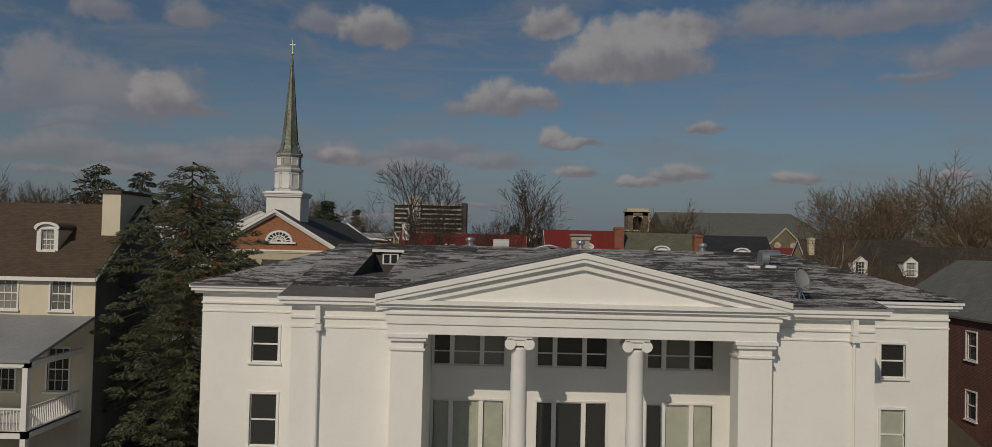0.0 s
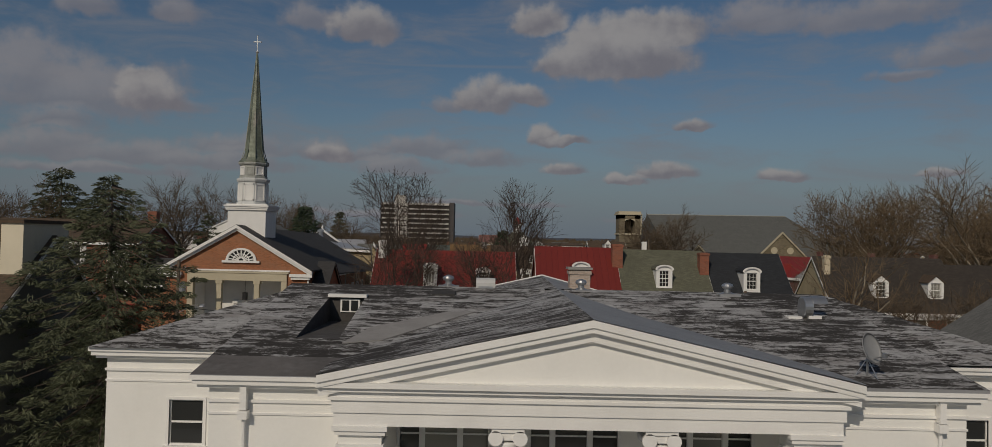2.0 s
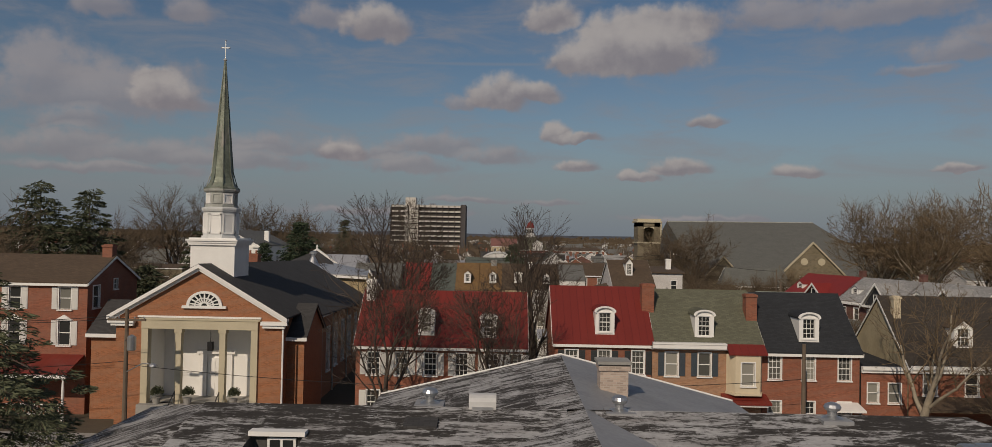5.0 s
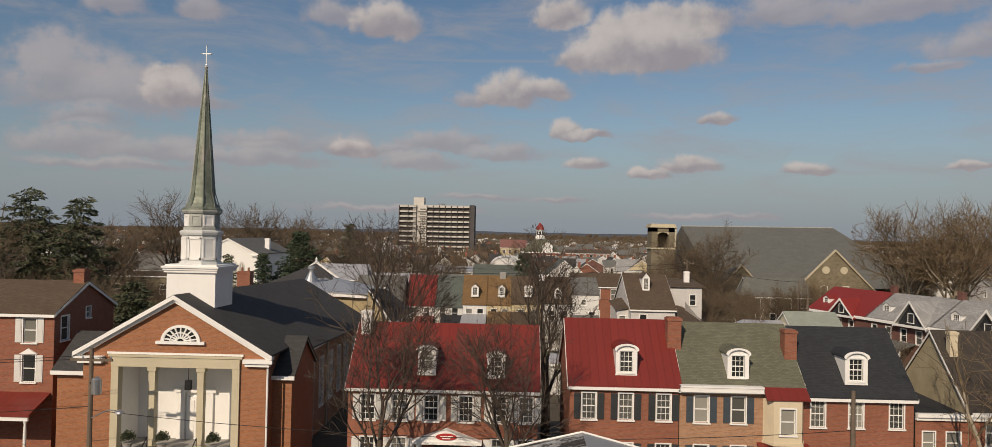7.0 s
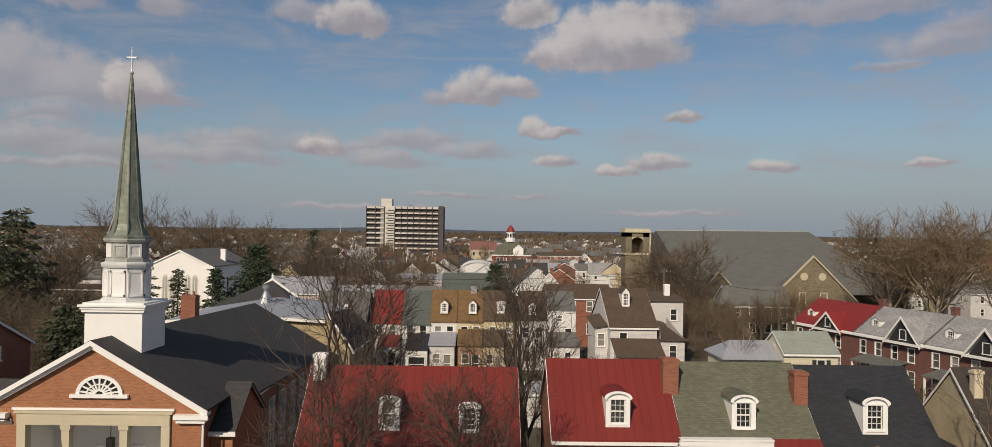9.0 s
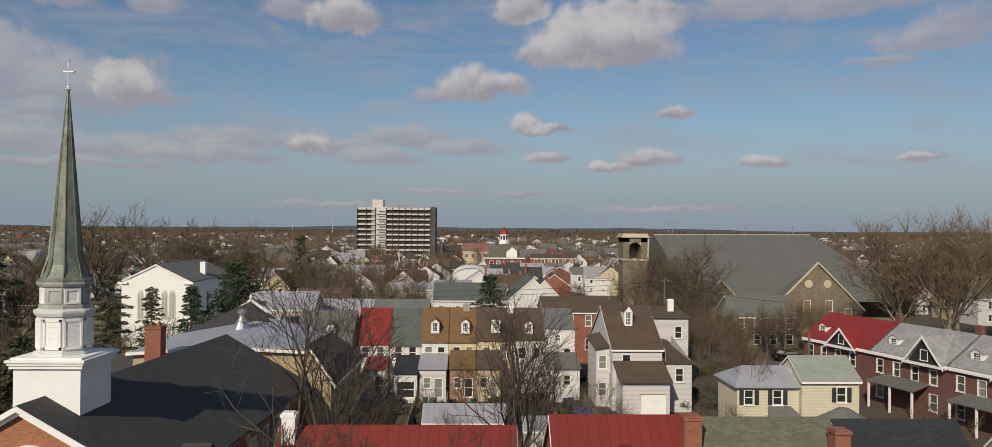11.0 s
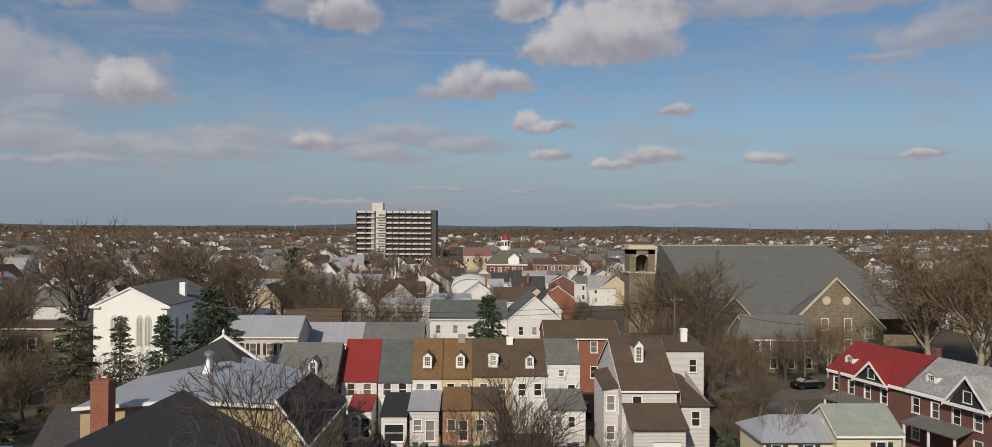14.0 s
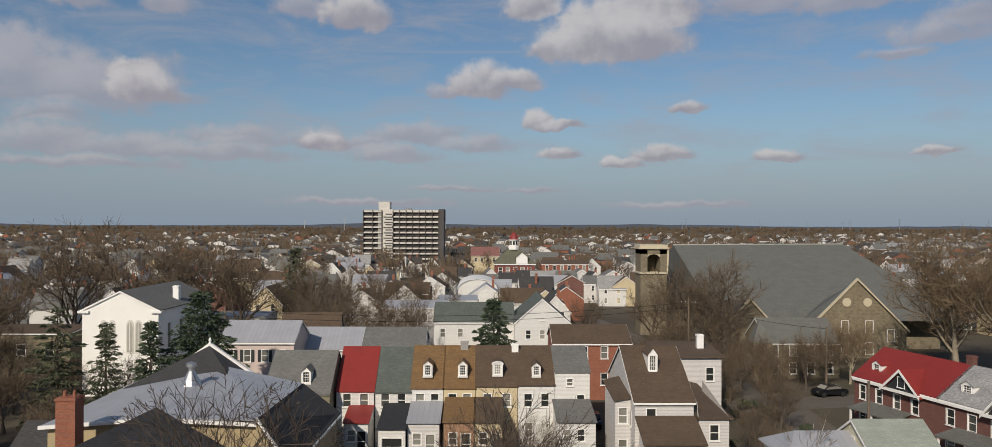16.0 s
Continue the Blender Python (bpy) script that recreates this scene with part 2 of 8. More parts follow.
def patched_roof():
    """Old flat-seam roofing under a worn silver coat: the black base shows in long broken patches."""
    m = bpy.data.materials.new("patched_roofing")
    m.use_nodes = True
    N = Nodes(m.node_tree)
    b = m.node_tree.nodes["Principled BSDF"]
    co = N.add("ShaderNodeTexCoord").outputs["Object"]
    warp = N.add("ShaderNodeTexNoise", Scale=1.1, Detail=3.0)
    N.link(co, warp.inputs["Vector"])
    bent = N.vec("ADD", co, N.vec("MULTIPLY", N.vec("SUBTRACT", warp.outputs["Color"], (0.5, 0.5, 0.5)), (0.5, 0.22, 0.0)))
    a = N.noise(N.vec("MULTIPLY", bent, (0.8, 3.4, 0.0)), 1.15, 6, 0.68, 0.3)
    fine = N.noise(N.vec("MULTIPLY", bent, (2.4, 11.0, 0.0)), 2.0, 5, 0.65, 0.2)
    where = N.noise(co, 0.17, 3, 0.55)
    # sheets about a metre long wear one by one
    sheet = N.add("ShaderNodeTexBrick")
    for key, v in (("Scale", 1.0), ("Brick Width", 1.15), ("Row Height", 0.46), ("Mortar Size", 0.012), ("Mortar Smooth", 0.2)):
        sheet.inputs[key].default_value = v
    sheet.inputs["Color1"].default_value, sheet.inputs["Color2"].default_value, sheet.inputs["Mortar"].default_value = (0, 0, 0, 1), (1, 1, 1, 1), (0.3, 0.3, 0.3, 1)
    N.link(bent, sheet.inputs["Vector"])
    f = N.math("ADD", N.math("MULTIPLY", a, 0.58), N.math("MULTIPLY", fine, 0.42))
    f = N.math("ADD", f, N.math("MULTIPLY", N.math("SUBTRACT", where, 0.5), 0.26))
    f = N.math("ADD", f, N.math("MULTIPLY", N.math("SUBTRACT", sheet.outputs["Color"], 0.5), 0.085))
    wear = N.range(f, 0.450, 0.530, 0.0, 1.0, True)
    n2 = N.noise(co, 3.0, 5, 0.6)
    n3 = N.noise(N.vec("MULTIPLY", bent, (0.5, 1.6, 0.0)), 0.9, 5, 0.6, 0.4)
    silver = N.mix(N.range(n2, 0.3, 0.7), (0.32, 0.316, 0.312), (0.50, 0.495, 0.488))
    silver = N.mix(N.range(n3, 0.45, 0.70, 0.0, 0.65, True), silver, (0.22, 0.20, 0.185))
    silver = N.mix(N.range(sheet.outputs["Fac"], 0.0, 1.0, 0.0, 0.4), silver, (0.15, 0.145, 0.14))
    black = N.mix(N.range(fine, 0.3, 0.7), (0.013, 0.012, 0.011), (0.052, 0.045, 0.039))
    N.link(N.mix(wear, silver, black), b.inputs["Base Color"])
    N.link(N.range(wear, 0, 1, 0.65, 0.9), b.inputs["Roughness"])
    bp = N.add("ShaderNodeBump", Strength=0.35, Distance=0.02)
    N.link(f, bp.inputs["Height"])
    N.link(bp.outputs[0], b.inputs["Normal"])
    MATS["patched_roofing"] = m
    return m


def turf():
    """Winter ground: dull grass, bare earth and leaf litter."""
    m = bpy.data.materials.new("winter_ground")
    m.use_nodes = True
    N = Nodes(m.node_tree)
    b = m.node_tree.nodes["Principled BSDF"]
    co = N.add("ShaderNodeTexCoord").outputs["Object"]
    a = N.noise(co, 0.05, 6, 0.65)
    f = N.noise(co, 1.3, 6, 0.65)
    far = N.noise(co, 0.012, 7, 0.7)
    c = N.mix(N.range(a, 0.38, 0.62), (0.074, 0.066, 0.038), (0.105, 0.083, 0.057))
    c = N.mix(N.range(f, 0.3, 0.7, 0, 0.6), c, (0.062, 0.050, 0.036))
    c = N.mix(N.range(far, 0.48, 0.66, 0, 0.8, True), c, (0.055, 0.042, 0.034))
    N.link(c, b.inputs["Base Color"])
    b.inputs["Roughness"].default_value = 0.95
    bp = N.add("ShaderNodeBump", Strength=0.5, Distance=0.08)
    N.link(f, bp.inputs["Height"])
    N.link(bp.outputs[0], b.inputs["Normal"])
    return m


WHITE = surface("white_stucco", (0.84, 0.83, 0.79), 0.75, 0.04, 0.4, 9.0, 0.15, stain=0.12, tint=(0.68, 0.67, 0.62))
TRIM = surface("white_trim", (0.82, 0.81, 0.78), 0.55, 0.05, 0.8, 20.0, 0.08, stain=0.10, tint=(0.58, 0.56, 0.52))
CREAM = surface("cream_trim", (0.62, 0.53, 0.38), 0.6, 0.06, 0.7, 18.0, 0.1, stain=0.15)
ROOFW = patched_roof()
FLASH = surface("grey_membrane", (0.27, 0.275, 0.285), 0.55, 0.12, 0.5, 6.0, 0.15, stain=0.3, tint=(0.17, 0.17, 0.18))
BRICK = coursed("orange_brick", (0.36, 0.135, 0.058), (0.33, 0.19, 0.12), stain=0.2)
BRICKR = coursed("red_brick", (0.30, 0.100, 0.055), (0.26, 0.14, 0.10), stain=0.3)
BRICKD = coursed("dark_brick", (0.16, 0.055, 0.042), (0.20, 0.14, 0.12), stain=0.35)
BRICKP = coursed("pale_brick", (0.38, 0.20, 0.11), (0.40, 0.27, 0.19), stain=0.2)
SHING = coursed("charcoal_shingles", (0.056, 0.054, 0.054), (0.035, 0.034, 0.033), 0.3, 0.14, 0.01, 0.25, 0.9, 0.35, True, 0.3)
SHINGB = coursed("brown_shingles", (0.108, 0.073, 0.046), (0.05, 0.04, 0.033), 0.3, 0.14, 0.01, 0.22, 0.9, 0.4, True, 0.3)
SHINGO = coursed("ochre_shingles", (0.20, 0.115, 0.045), (0.10, 0.06, 0.03), 0.3, 0.14, 0.01, 0.22, 0.9, 0.35, True, 0.3, tint=(0.12, 0.08, 0.05))
SHINGG = coursed("green_grey_shingles", (0.135, 0.135, 0.092), (0.075, 0.075, 0.055), 0.3, 0.14, 0.01, 0.2, 0.9, 0.3, True, 0.3)
SHINGX = coursed("grey_shingles", (0.165, 0.165, 0.155), (0.09, 0.09, 0.085), 0.3, 0.14, 0.01, 0.2, 0.9, 0.35, True, 0.3)
SHINGP = coursed("mottled_pale_shingles", (0.34, 0.335, 0.33), (0.20, 0.20, 0.195), 0.3, 0.16, 0.01, 0.3, 0.85, 0.65, True, 0.3, tint=(0.20, 0.20, 0.195))
SHINGT = coursed("teal_shingles", (0.105, 0.122, 0.108), (0.06, 0.07, 0.062), 0.3, 0.14, 0.01, 0.2, 0.9, 0.35, True, 0.3)
# dark brown shingles, with the street trees' shadow mixed into the colour
SHINGU = coursed("tree_shaded_brown_shingles", (0.052, 0.042, 0.034), (0.03, 0.025, 0.02), 0.3, 0.14, 0.01, 0.22, 0.9, 0.4, True, 0.3)
PALEGREEN = coursed("pale_green_grey_roof", (0.31, 0.34, 0.29), (0.20, 0.22, 0.19), 0.3, 0.14, 0.01, 0.12, 0.7, 0.35, True, 0.3)
FELT = surface("brown_grey_felt", (0.135, 0.125, 0.118), 0.75, 0.2, 0.5, 5.0, 0.2, stain=0.5, tint=(0.20, 0.195, 0.19))
SHINGK = coursed("black_shingles", (0.026, 0.029, 0.034), (0.012, 0.013, 0.015), 0.3, 0.14, 0.01, 0.25, 0.85, 0.3, True, 0.3)
REDTIN = coursed("red_tin_roof", (0.200, 0.029, 0.021), (0.13, 0.018, 0.014), 0.5, 60.0, 0.018, 0.07, 0.42, 0.35, True, 0.5, tint=(0.165, 0.024, 0.020))
BRIGHTRED = surface("bright_red_roof", (0.235, 0.026, 0.020), 0.5, 0.08, 0.8, 8.0, 0.1, stain=0.35, tint=(0.16, 0.02, 0.022))
METALROOF = coursed("pale_metal_roof", (0.36, 0.37, 0.40), (0.24, 0.245, 0.26), 0.55, 60.0, 0.02, 0.05, 0.40, 0.4, True, 0.4, tint=(0.26, 0.265, 0.28))
SLATE = coursed("grey_slate", (0.150, 0.152, 0.136), (0.10, 0.10, 0.092), 0.3, 0.2, 0.012, 0.18, 0.75, 0.4, True, 0.3)
STONE = coursed("brown_rubble_stone", (0.20, 0.165, 0.105), (0.24, 0.21, 0.16), 0.45, 0.24, 0.03, 0.35, 0.9, 0.35, False, 0.6)
SIDEW = coursed("white_siding", (0.74, 0.73, 0.70), (0.42, 0.41, 0.39), 40.0, 0.13, 0.012, 0.02, 0.6, 0.15, False, 0.4)
SIDEG = coursed("grey_siding", (0.66, 0.635, 0.615), (0.30, 0.29, 0.28), 40.0, 0.13, 0.012, 0.02, 0.65, 0.15, False, 0.4)
SIDEY = coursed("pale_yellow_siding", (0.66, 0.61, 0.45), (0.45, 0.41, 0.30), 40.0, 0.13, 0.012, 0.02, 0.6, 0.12, False, 0.4)
SIDEO = coursed("olive_siding", (0.26, 0.235, 0.155), (0.17, 0.155, 0.10), 40.0, 0.13, 0.012, 0.02, 0.7, 0.2, False, 0.4)
STUCY = surface("yellow_stucco", (0.56, 0.47, 0.30), 0.8, 0.08, 0.5, 8.0, 0.25, stain=0.2)
CREAMW = surface("pale_cream_stucco", (0.72, 0.65, 0.50), 0.8, 0.06, 0.5, 8.0, 0.2, stain=0.15)
BEIGE = surface("beige_render", (0.40, 0.32, 0.19), 0.8, 0.10, 0.6, 8.0, 0.2, stain=0.25)
TANST = surface("tan_limestone", (0.52, 0.46, 0.33), 0.75, 0.06, 0.7, 10.0, 0.15, stain=0.15)
COPPER = surface("weathered_copper", (0.175, 0.200, 0.155), 0.55, 0.45, 0.9, 5.0, 0.25, metal=0.2, stain=0.85, tint=(0.29, 0.27, 0.245))
LEAD = surface("weathered_lead", (0.38, 0.39, 0.36), 0.6, 0.25, 1.5, 8.0, 0.2, metal=0.0, stain=0.5, tint=(0.20, 0.21, 0.18))
GALV = surface("galvanised_metal", (0.50, 0.51, 0.52), 0.35, 0.10, 2.0, 20.0, 0.1, metal=0.8)
GLASS = glass("window_glass")
CURTAIN = surface("curtained_pane", (0.42, 0.44, 0.36), 0.5, 0.10, 3.0, 12.0, 0.05, spec=0.5)
SHUTB = surface("black_shutter", (0.030, 0.034, 0.036), 0.6, 0.2, 2.0, 20.0, 0.2)
SHUTW = surface("white_shutter", (0.66, 0.65, 0.62), 0.6, 0.06, 2.0, 20.0, 0.2)
WOODP = surface("weathered_pole_wood", (0.15, 0.115, 0.085), 0.9, 0.2, 1.5, 12.0, 0.4)
BARK = surface("grey_brown_bark", (0.095, 0.074, 0.057), 0.95, 0.25, 1.2, 7.0, 0.6)
BARKP = surface("pale_sycamore_bark", (0.30, 0.255, 0.19), 0.9, 0.35, 1.0, 5.0, 0.4)
TWIG = surface("brown_twigs", (0.122, 0.089, 0.057), 0.95, 0.25, 0.5, 3.0, 0.0)
TWIGD = surface("dark_grey_brown_twigs", (0.070, 0.052, 0.040), 0.95, 0.25, 0.5, 3.0, 0.0)
TWIGO = surface("ochre_twigs", (0.165, 0.118, 0.070), 0.95, 0.25, 0.5, 3.0, 0.0)
NEEDLE = surface("dark_needles", (0.082, 0.094, 0.050), 0.85, 0.4, 0.8, 4.0, 0.0, stain=0.35, tint=(0.066, 0.055, 0.032))
CEDAR = surface("cedar_fronds", (0.112, 0.125, 0.068), 0.85, 0.4, 1.2, 4.0, 0.0, stain=0.3, tint=(0.085, 0.070, 0.042))
NEEDLEB = surface("blue_green_needles", (0.052, 0.077, 0.040), 0.85, 0.4, 0.8, 4.0, 0.0)
ASPHALT = surface("asphalt", (0.118, 0.103, 0.086), 0.9, 0.15, 0.3, 12.0, 0.2, stain=0.3, tint=(0.10, 0.098, 0.094))
CONCRETE = surface("concrete", (0.32, 0.31, 0.29), 0.85, 0.12, 0.6, 8.0, 0.2, stain=0.3)
TURF = turf()
IRON = surface("black_iron", (0.02, 0.02, 0.022), 0.5, 0.2, 3.0, 20.0, 0.1, metal=0.4)
APTD = surface("dark_balcony_recess", (0.062, 0.052, 0.046), 0.7, 0.3, 0.2, 2.0, 0.0)
APTL = surface("pale_concrete_slab", (0.58, 0.55, 0.50), 0.8, 0.06, 0.1, 2.0, 0.1)
CAR_COLOURS = [surface(n, c, 0.25, 0.03, 1.0, 20.0, 0.0, metal=0.3) for n, c in
               (("black_car_paint", (0.015, 0.015, 0.018)), ("white_car_paint", (0.7, 0.7, 0.7)), ("silver_car_paint", (0.35, 0.36, 0.38)), ("red_car_paint", (0.25, 0.02, 0.02)), ("blue_car_paint", (0.03, 0.05, 0.12)))]
RUBBER = surface("tyre_rubber", (0.015, 0.015, 0.015), 0.9, 0.1, 3.0, 20.0, 0.1)


# ---- mesh building ----
class MB:
    """Collects vertices and faces of one mesh."""

    def __init__(self):
        self.v, self.f = [], []

    def face(self, *pts):
        i = len(self.v)
        self.v += [tuple(p) for p in pts]
        self.f.append(tuple(range(i, i + len(pts))))
        return self

    def box(self, x0, y0, z0, x1, y1, z1):
        i = len(self.v)
        self.v += [(x0, y0, z0), (x1, y0, z0), (x1, y1, z0), (x0, y1, z0), (x0, y0, z1), (x1, y0, z1), (x1, y1, z1), (x0, y1, z1)]
        self.f += [tuple(i + k for k in q) for q in ((3, 2, 1, 0), (4, 5, 6, 7), (0, 1, 5, 4), (1, 2, 6, 5), (2, 3, 7, 6), (3, 0, 4, 7))]
        return self

    def prism(self, poly, way):
        """A flat outline (3D points, anticlockwise seen against the way) pushed along a vector."""
        i, n = len(self.v), len(poly)
        w = Vector(way)
        self.v += [tuple(p) for p in poly] + [tuple(Vector(p) + w) for p in poly]
        self.f.append(tuple(range(i + n - 1, i - 1, -1)))
        self.f.append(tuple(range(i + n, i + 2 * n)))
        for k in range(n):
            j = (k + 1) % n
            self.f.append((i + k, i + j, i + n + j, i + n + k))
        return self

    def slab(self, quad, thick):
        """A roof plane: outline with a thickness downwards."""
        return self.prism([Vector(p) - Vector((0, 0, thick)) for p in quad], (0, 0, thick))

    def tube(self, a, b, r0, r1=None, n=6, cap=True):
        a, b = Vector(a), Vector(b)
        r1 = r0 if r1 is None else r1
        z = (b - a).normalized()
        x = z.orthogonal().normalized()
        y = z.cross(x)
        i = len(self.v)
        for c, r in ((a, r0), (b, r1)):
            for k in range(n):
                t = 2 * math.pi * k / n
                self.v.append(tuple(c + x * (r * math.cos(t)) + y * (r * math.sin(t))))
        for k in range(n):
            j = (k + 1) % n
            self.f.append((i + k, i + j, i + n + j, i + n + k))
        if cap:
            self.f.append(tuple(i + k for k in range(n - 1, -1, -1)))
            self.f.append(tuple(i + n + k for k in range(n)))
        return self

    def lathe(self, cx, cy, prof, n=16, turn=0.0):
        """Rings of (radius, z)."""
        i = len(self.v)
        for r, z in prof:
            for k in range(n):
                t = turn + 2 * math.pi * k / n
                self.v.append((cx + r * math.cos(t), cy + r * math.sin(t), z))
        for q in range(len(prof) - 1):
            for k in range(n):
                j = (k + 1) % n
                self.f.append((i + q * n + k, i + q * n + j, i + (q + 1) * n + j, i + (q + 1) * n + k))
        self.f.append(tuple(i + k for k in range(n - 1, -1, -1)))
        self.f.append(tuple(i + (len(prof) - 1) * n + k for k in range(n)))
        return self

    def wall(self, x0, x1, z0, z1, y, depth, holes=()):
        """A wall in the plane y facing -y, with openings (xa, za, xb, zb) cut through and their reveals."""
        xs = sorted({x0, x1, *(h[0] for h in holes), *(h[2] for h in holes)})
        zs = sorted({z0, z1, *(h[1] for h in holes), *(h[3] for h in holes)})
        for a, b in zip(xs, xs[1:]):
            for c, d in zip(zs, zs[1:]):
                mx, mz = (a + b) / 2, (c + d) / 2
                if not (x0 <= mx <= x1 and z0 <= mz <= z1) or any(h[0] < mx < h[2] and h[1] < mz < h[3] for h in holes):
                    continue
                self.face((a, y, c), (b, y, c), (b, y, d), (a, y, d))
        for a, c, b, d in holes:
            yy = y + depth
            self.face((a, y, c), (a, yy, c), (b, yy, c), (b, y, c))
            self.face((a, y, d), (b, y, d), (b, yy, d), (a, yy, d))
            self.face((a, y, c), (a, y, d), (a, yy, d), (a, yy, c))
            self.face((b, y, c), (b, yy, c), (b, yy, d), (b, y, d))
        return self

    def turned(self, m, start=0):
        """Moves all vertices from start on by a matrix."""
        for k in range(start, len(self.v)):
            self.v[k] = tuple(m @ Vector(self.v[k]))
        return self

    def mesh(self, name, material, smooth=False):
        me = bpy.data.meshes.new(name)
        me.from_pydata(self.v, [], self.f)
        if material:
            me.materials.append(material)
        if smooth:
            me.polygons.foreach_set("use_smooth", [True] * len(me.polygons))
        me.update()
        return me


def thing(name, label, category, m=None, group="", kind=""):
    ob = tagged(new(name), label, category, group, kind)
    ob.empty_display_size = 0.3
    if m is not None:
        ob.matrix_basis = m
    return ob


def part(name, mb, material, parent, label="", smooth=False):
    me = mb if isinstance(mb, bpy.types.Mesh) else mb.mesh(name, material, smooth)
    ob = new(name, me)
    ob.parent = parent
    if label:
        ob["label"] = label
    return ob


def single(name, mb, material, label, category, group="", kind="", m=None, smooth=False):
    ob = tagged(new(name, mb.mesh(name, material, smooth)), label, category, group, kind)
    if m is not None:
        ob.matrix_basis = m
    return ob


# ---- windows: built once per size, shared ----
WIN = {}


def window_meshes(w, h, style):
    key = (round(w, 2), round(h, 2), style)
    if key in WIN:
        return WIN[key]
    f = MB()
    t = 0.07 if w < 1.0 else 0.09
    # casing proud of the wall, head and sill
    f.box(-w / 2 - t, -0.045, -0.02, -w / 2, 0.10, h + t)
    f.box(w / 2, -0.045, -0.02, w / 2 + t, 0.10, h + t)
    f.box(-w / 2, -0.045, h, w / 2, 0.10, h + t)
    f.box(-w / 2 - t - 0.05, -0.11, -0.10, w / 2 + t + 0.05, 0.10, -0.02)
    f.box(-w / 2, 0.03, -0.02, w / 2, 0.10, 0.035)
    # sashes
    s = 0.045
    f.box(-w / 2, 0.05, h / 2 - 0.03, w / 2, 0.10, h / 2 + 0.03)
    f.box(-w / 2, 0.05, h - s, w / 2, 0.10, h)
    f.box(-w / 2, 0.05, 0.035, -w / 2 + s, 0.10, h - s)
    f.box(w / 2 - s, 0.05, 0.035, w / 2, 0.10, h - s)
    if style == "six":
        for k in (-1, 1):
            f.box(k * w / 6 - 0.012, 0.06, 0.035, k * w / 6 + 0.012, 0.10, h - s)
        for z in (h * 0.25, h * 0.75):
            f.box(-w / 2 + s, 0.06, z - 0.012, w / 2 - s, 0.10, z + 0.012)
    g = MB().box(-w / 2, 0.092, 0.0, w / 2, 0.118, h)
    WIN[key] = (f.mesh("window", TRIM), g.mesh("pane", GLASS))
    return WIN[key]


def add_window(house, x, z, w, h, y=0.0, style="plain", shutter=None, turn=0, label="", pane=None):
    """A sash window in a wall: sill at z, centre at x, wall face at y; turn: 90 faces +x, -90 faces -x."""
    fm, gm = window_meshes(w, h, style)
    ob = part("window", fm, None, house, label)
    ob.matrix_basis = pose(x, y, z, 0, 0, turn)
    gl = part("pane", gm, None, ob)
    if pane:
        gl.data = gm.copy()
        gl.data.materials[0] = pane
    if shutter:
        key = (round(w, 2), round(h, 2), shutter.name)
        if key not in WIN:
            b = MB().box(-w * 0.24, -0.05, 0, w * 0.24, 0.0, h)
            n = max(4, int(h / 0.12))
            for k in range(n):
                zz = 0.08 + (h - 0.16) * k / n
                b.box(-w * 0.17, -0.066, zz, w * 0.17, -0.05, zz + (h - 0.16) / n * 0.6)
            WIN[key] = b.mesh("shutter", shutter)
        for sx in (-1, 1):
            sh = part("shutter", WIN[key], None, ob)
            sh.location = (sx * (w / 2 + 0.10 + w * 0.24), -0.003, 0)
    return ob


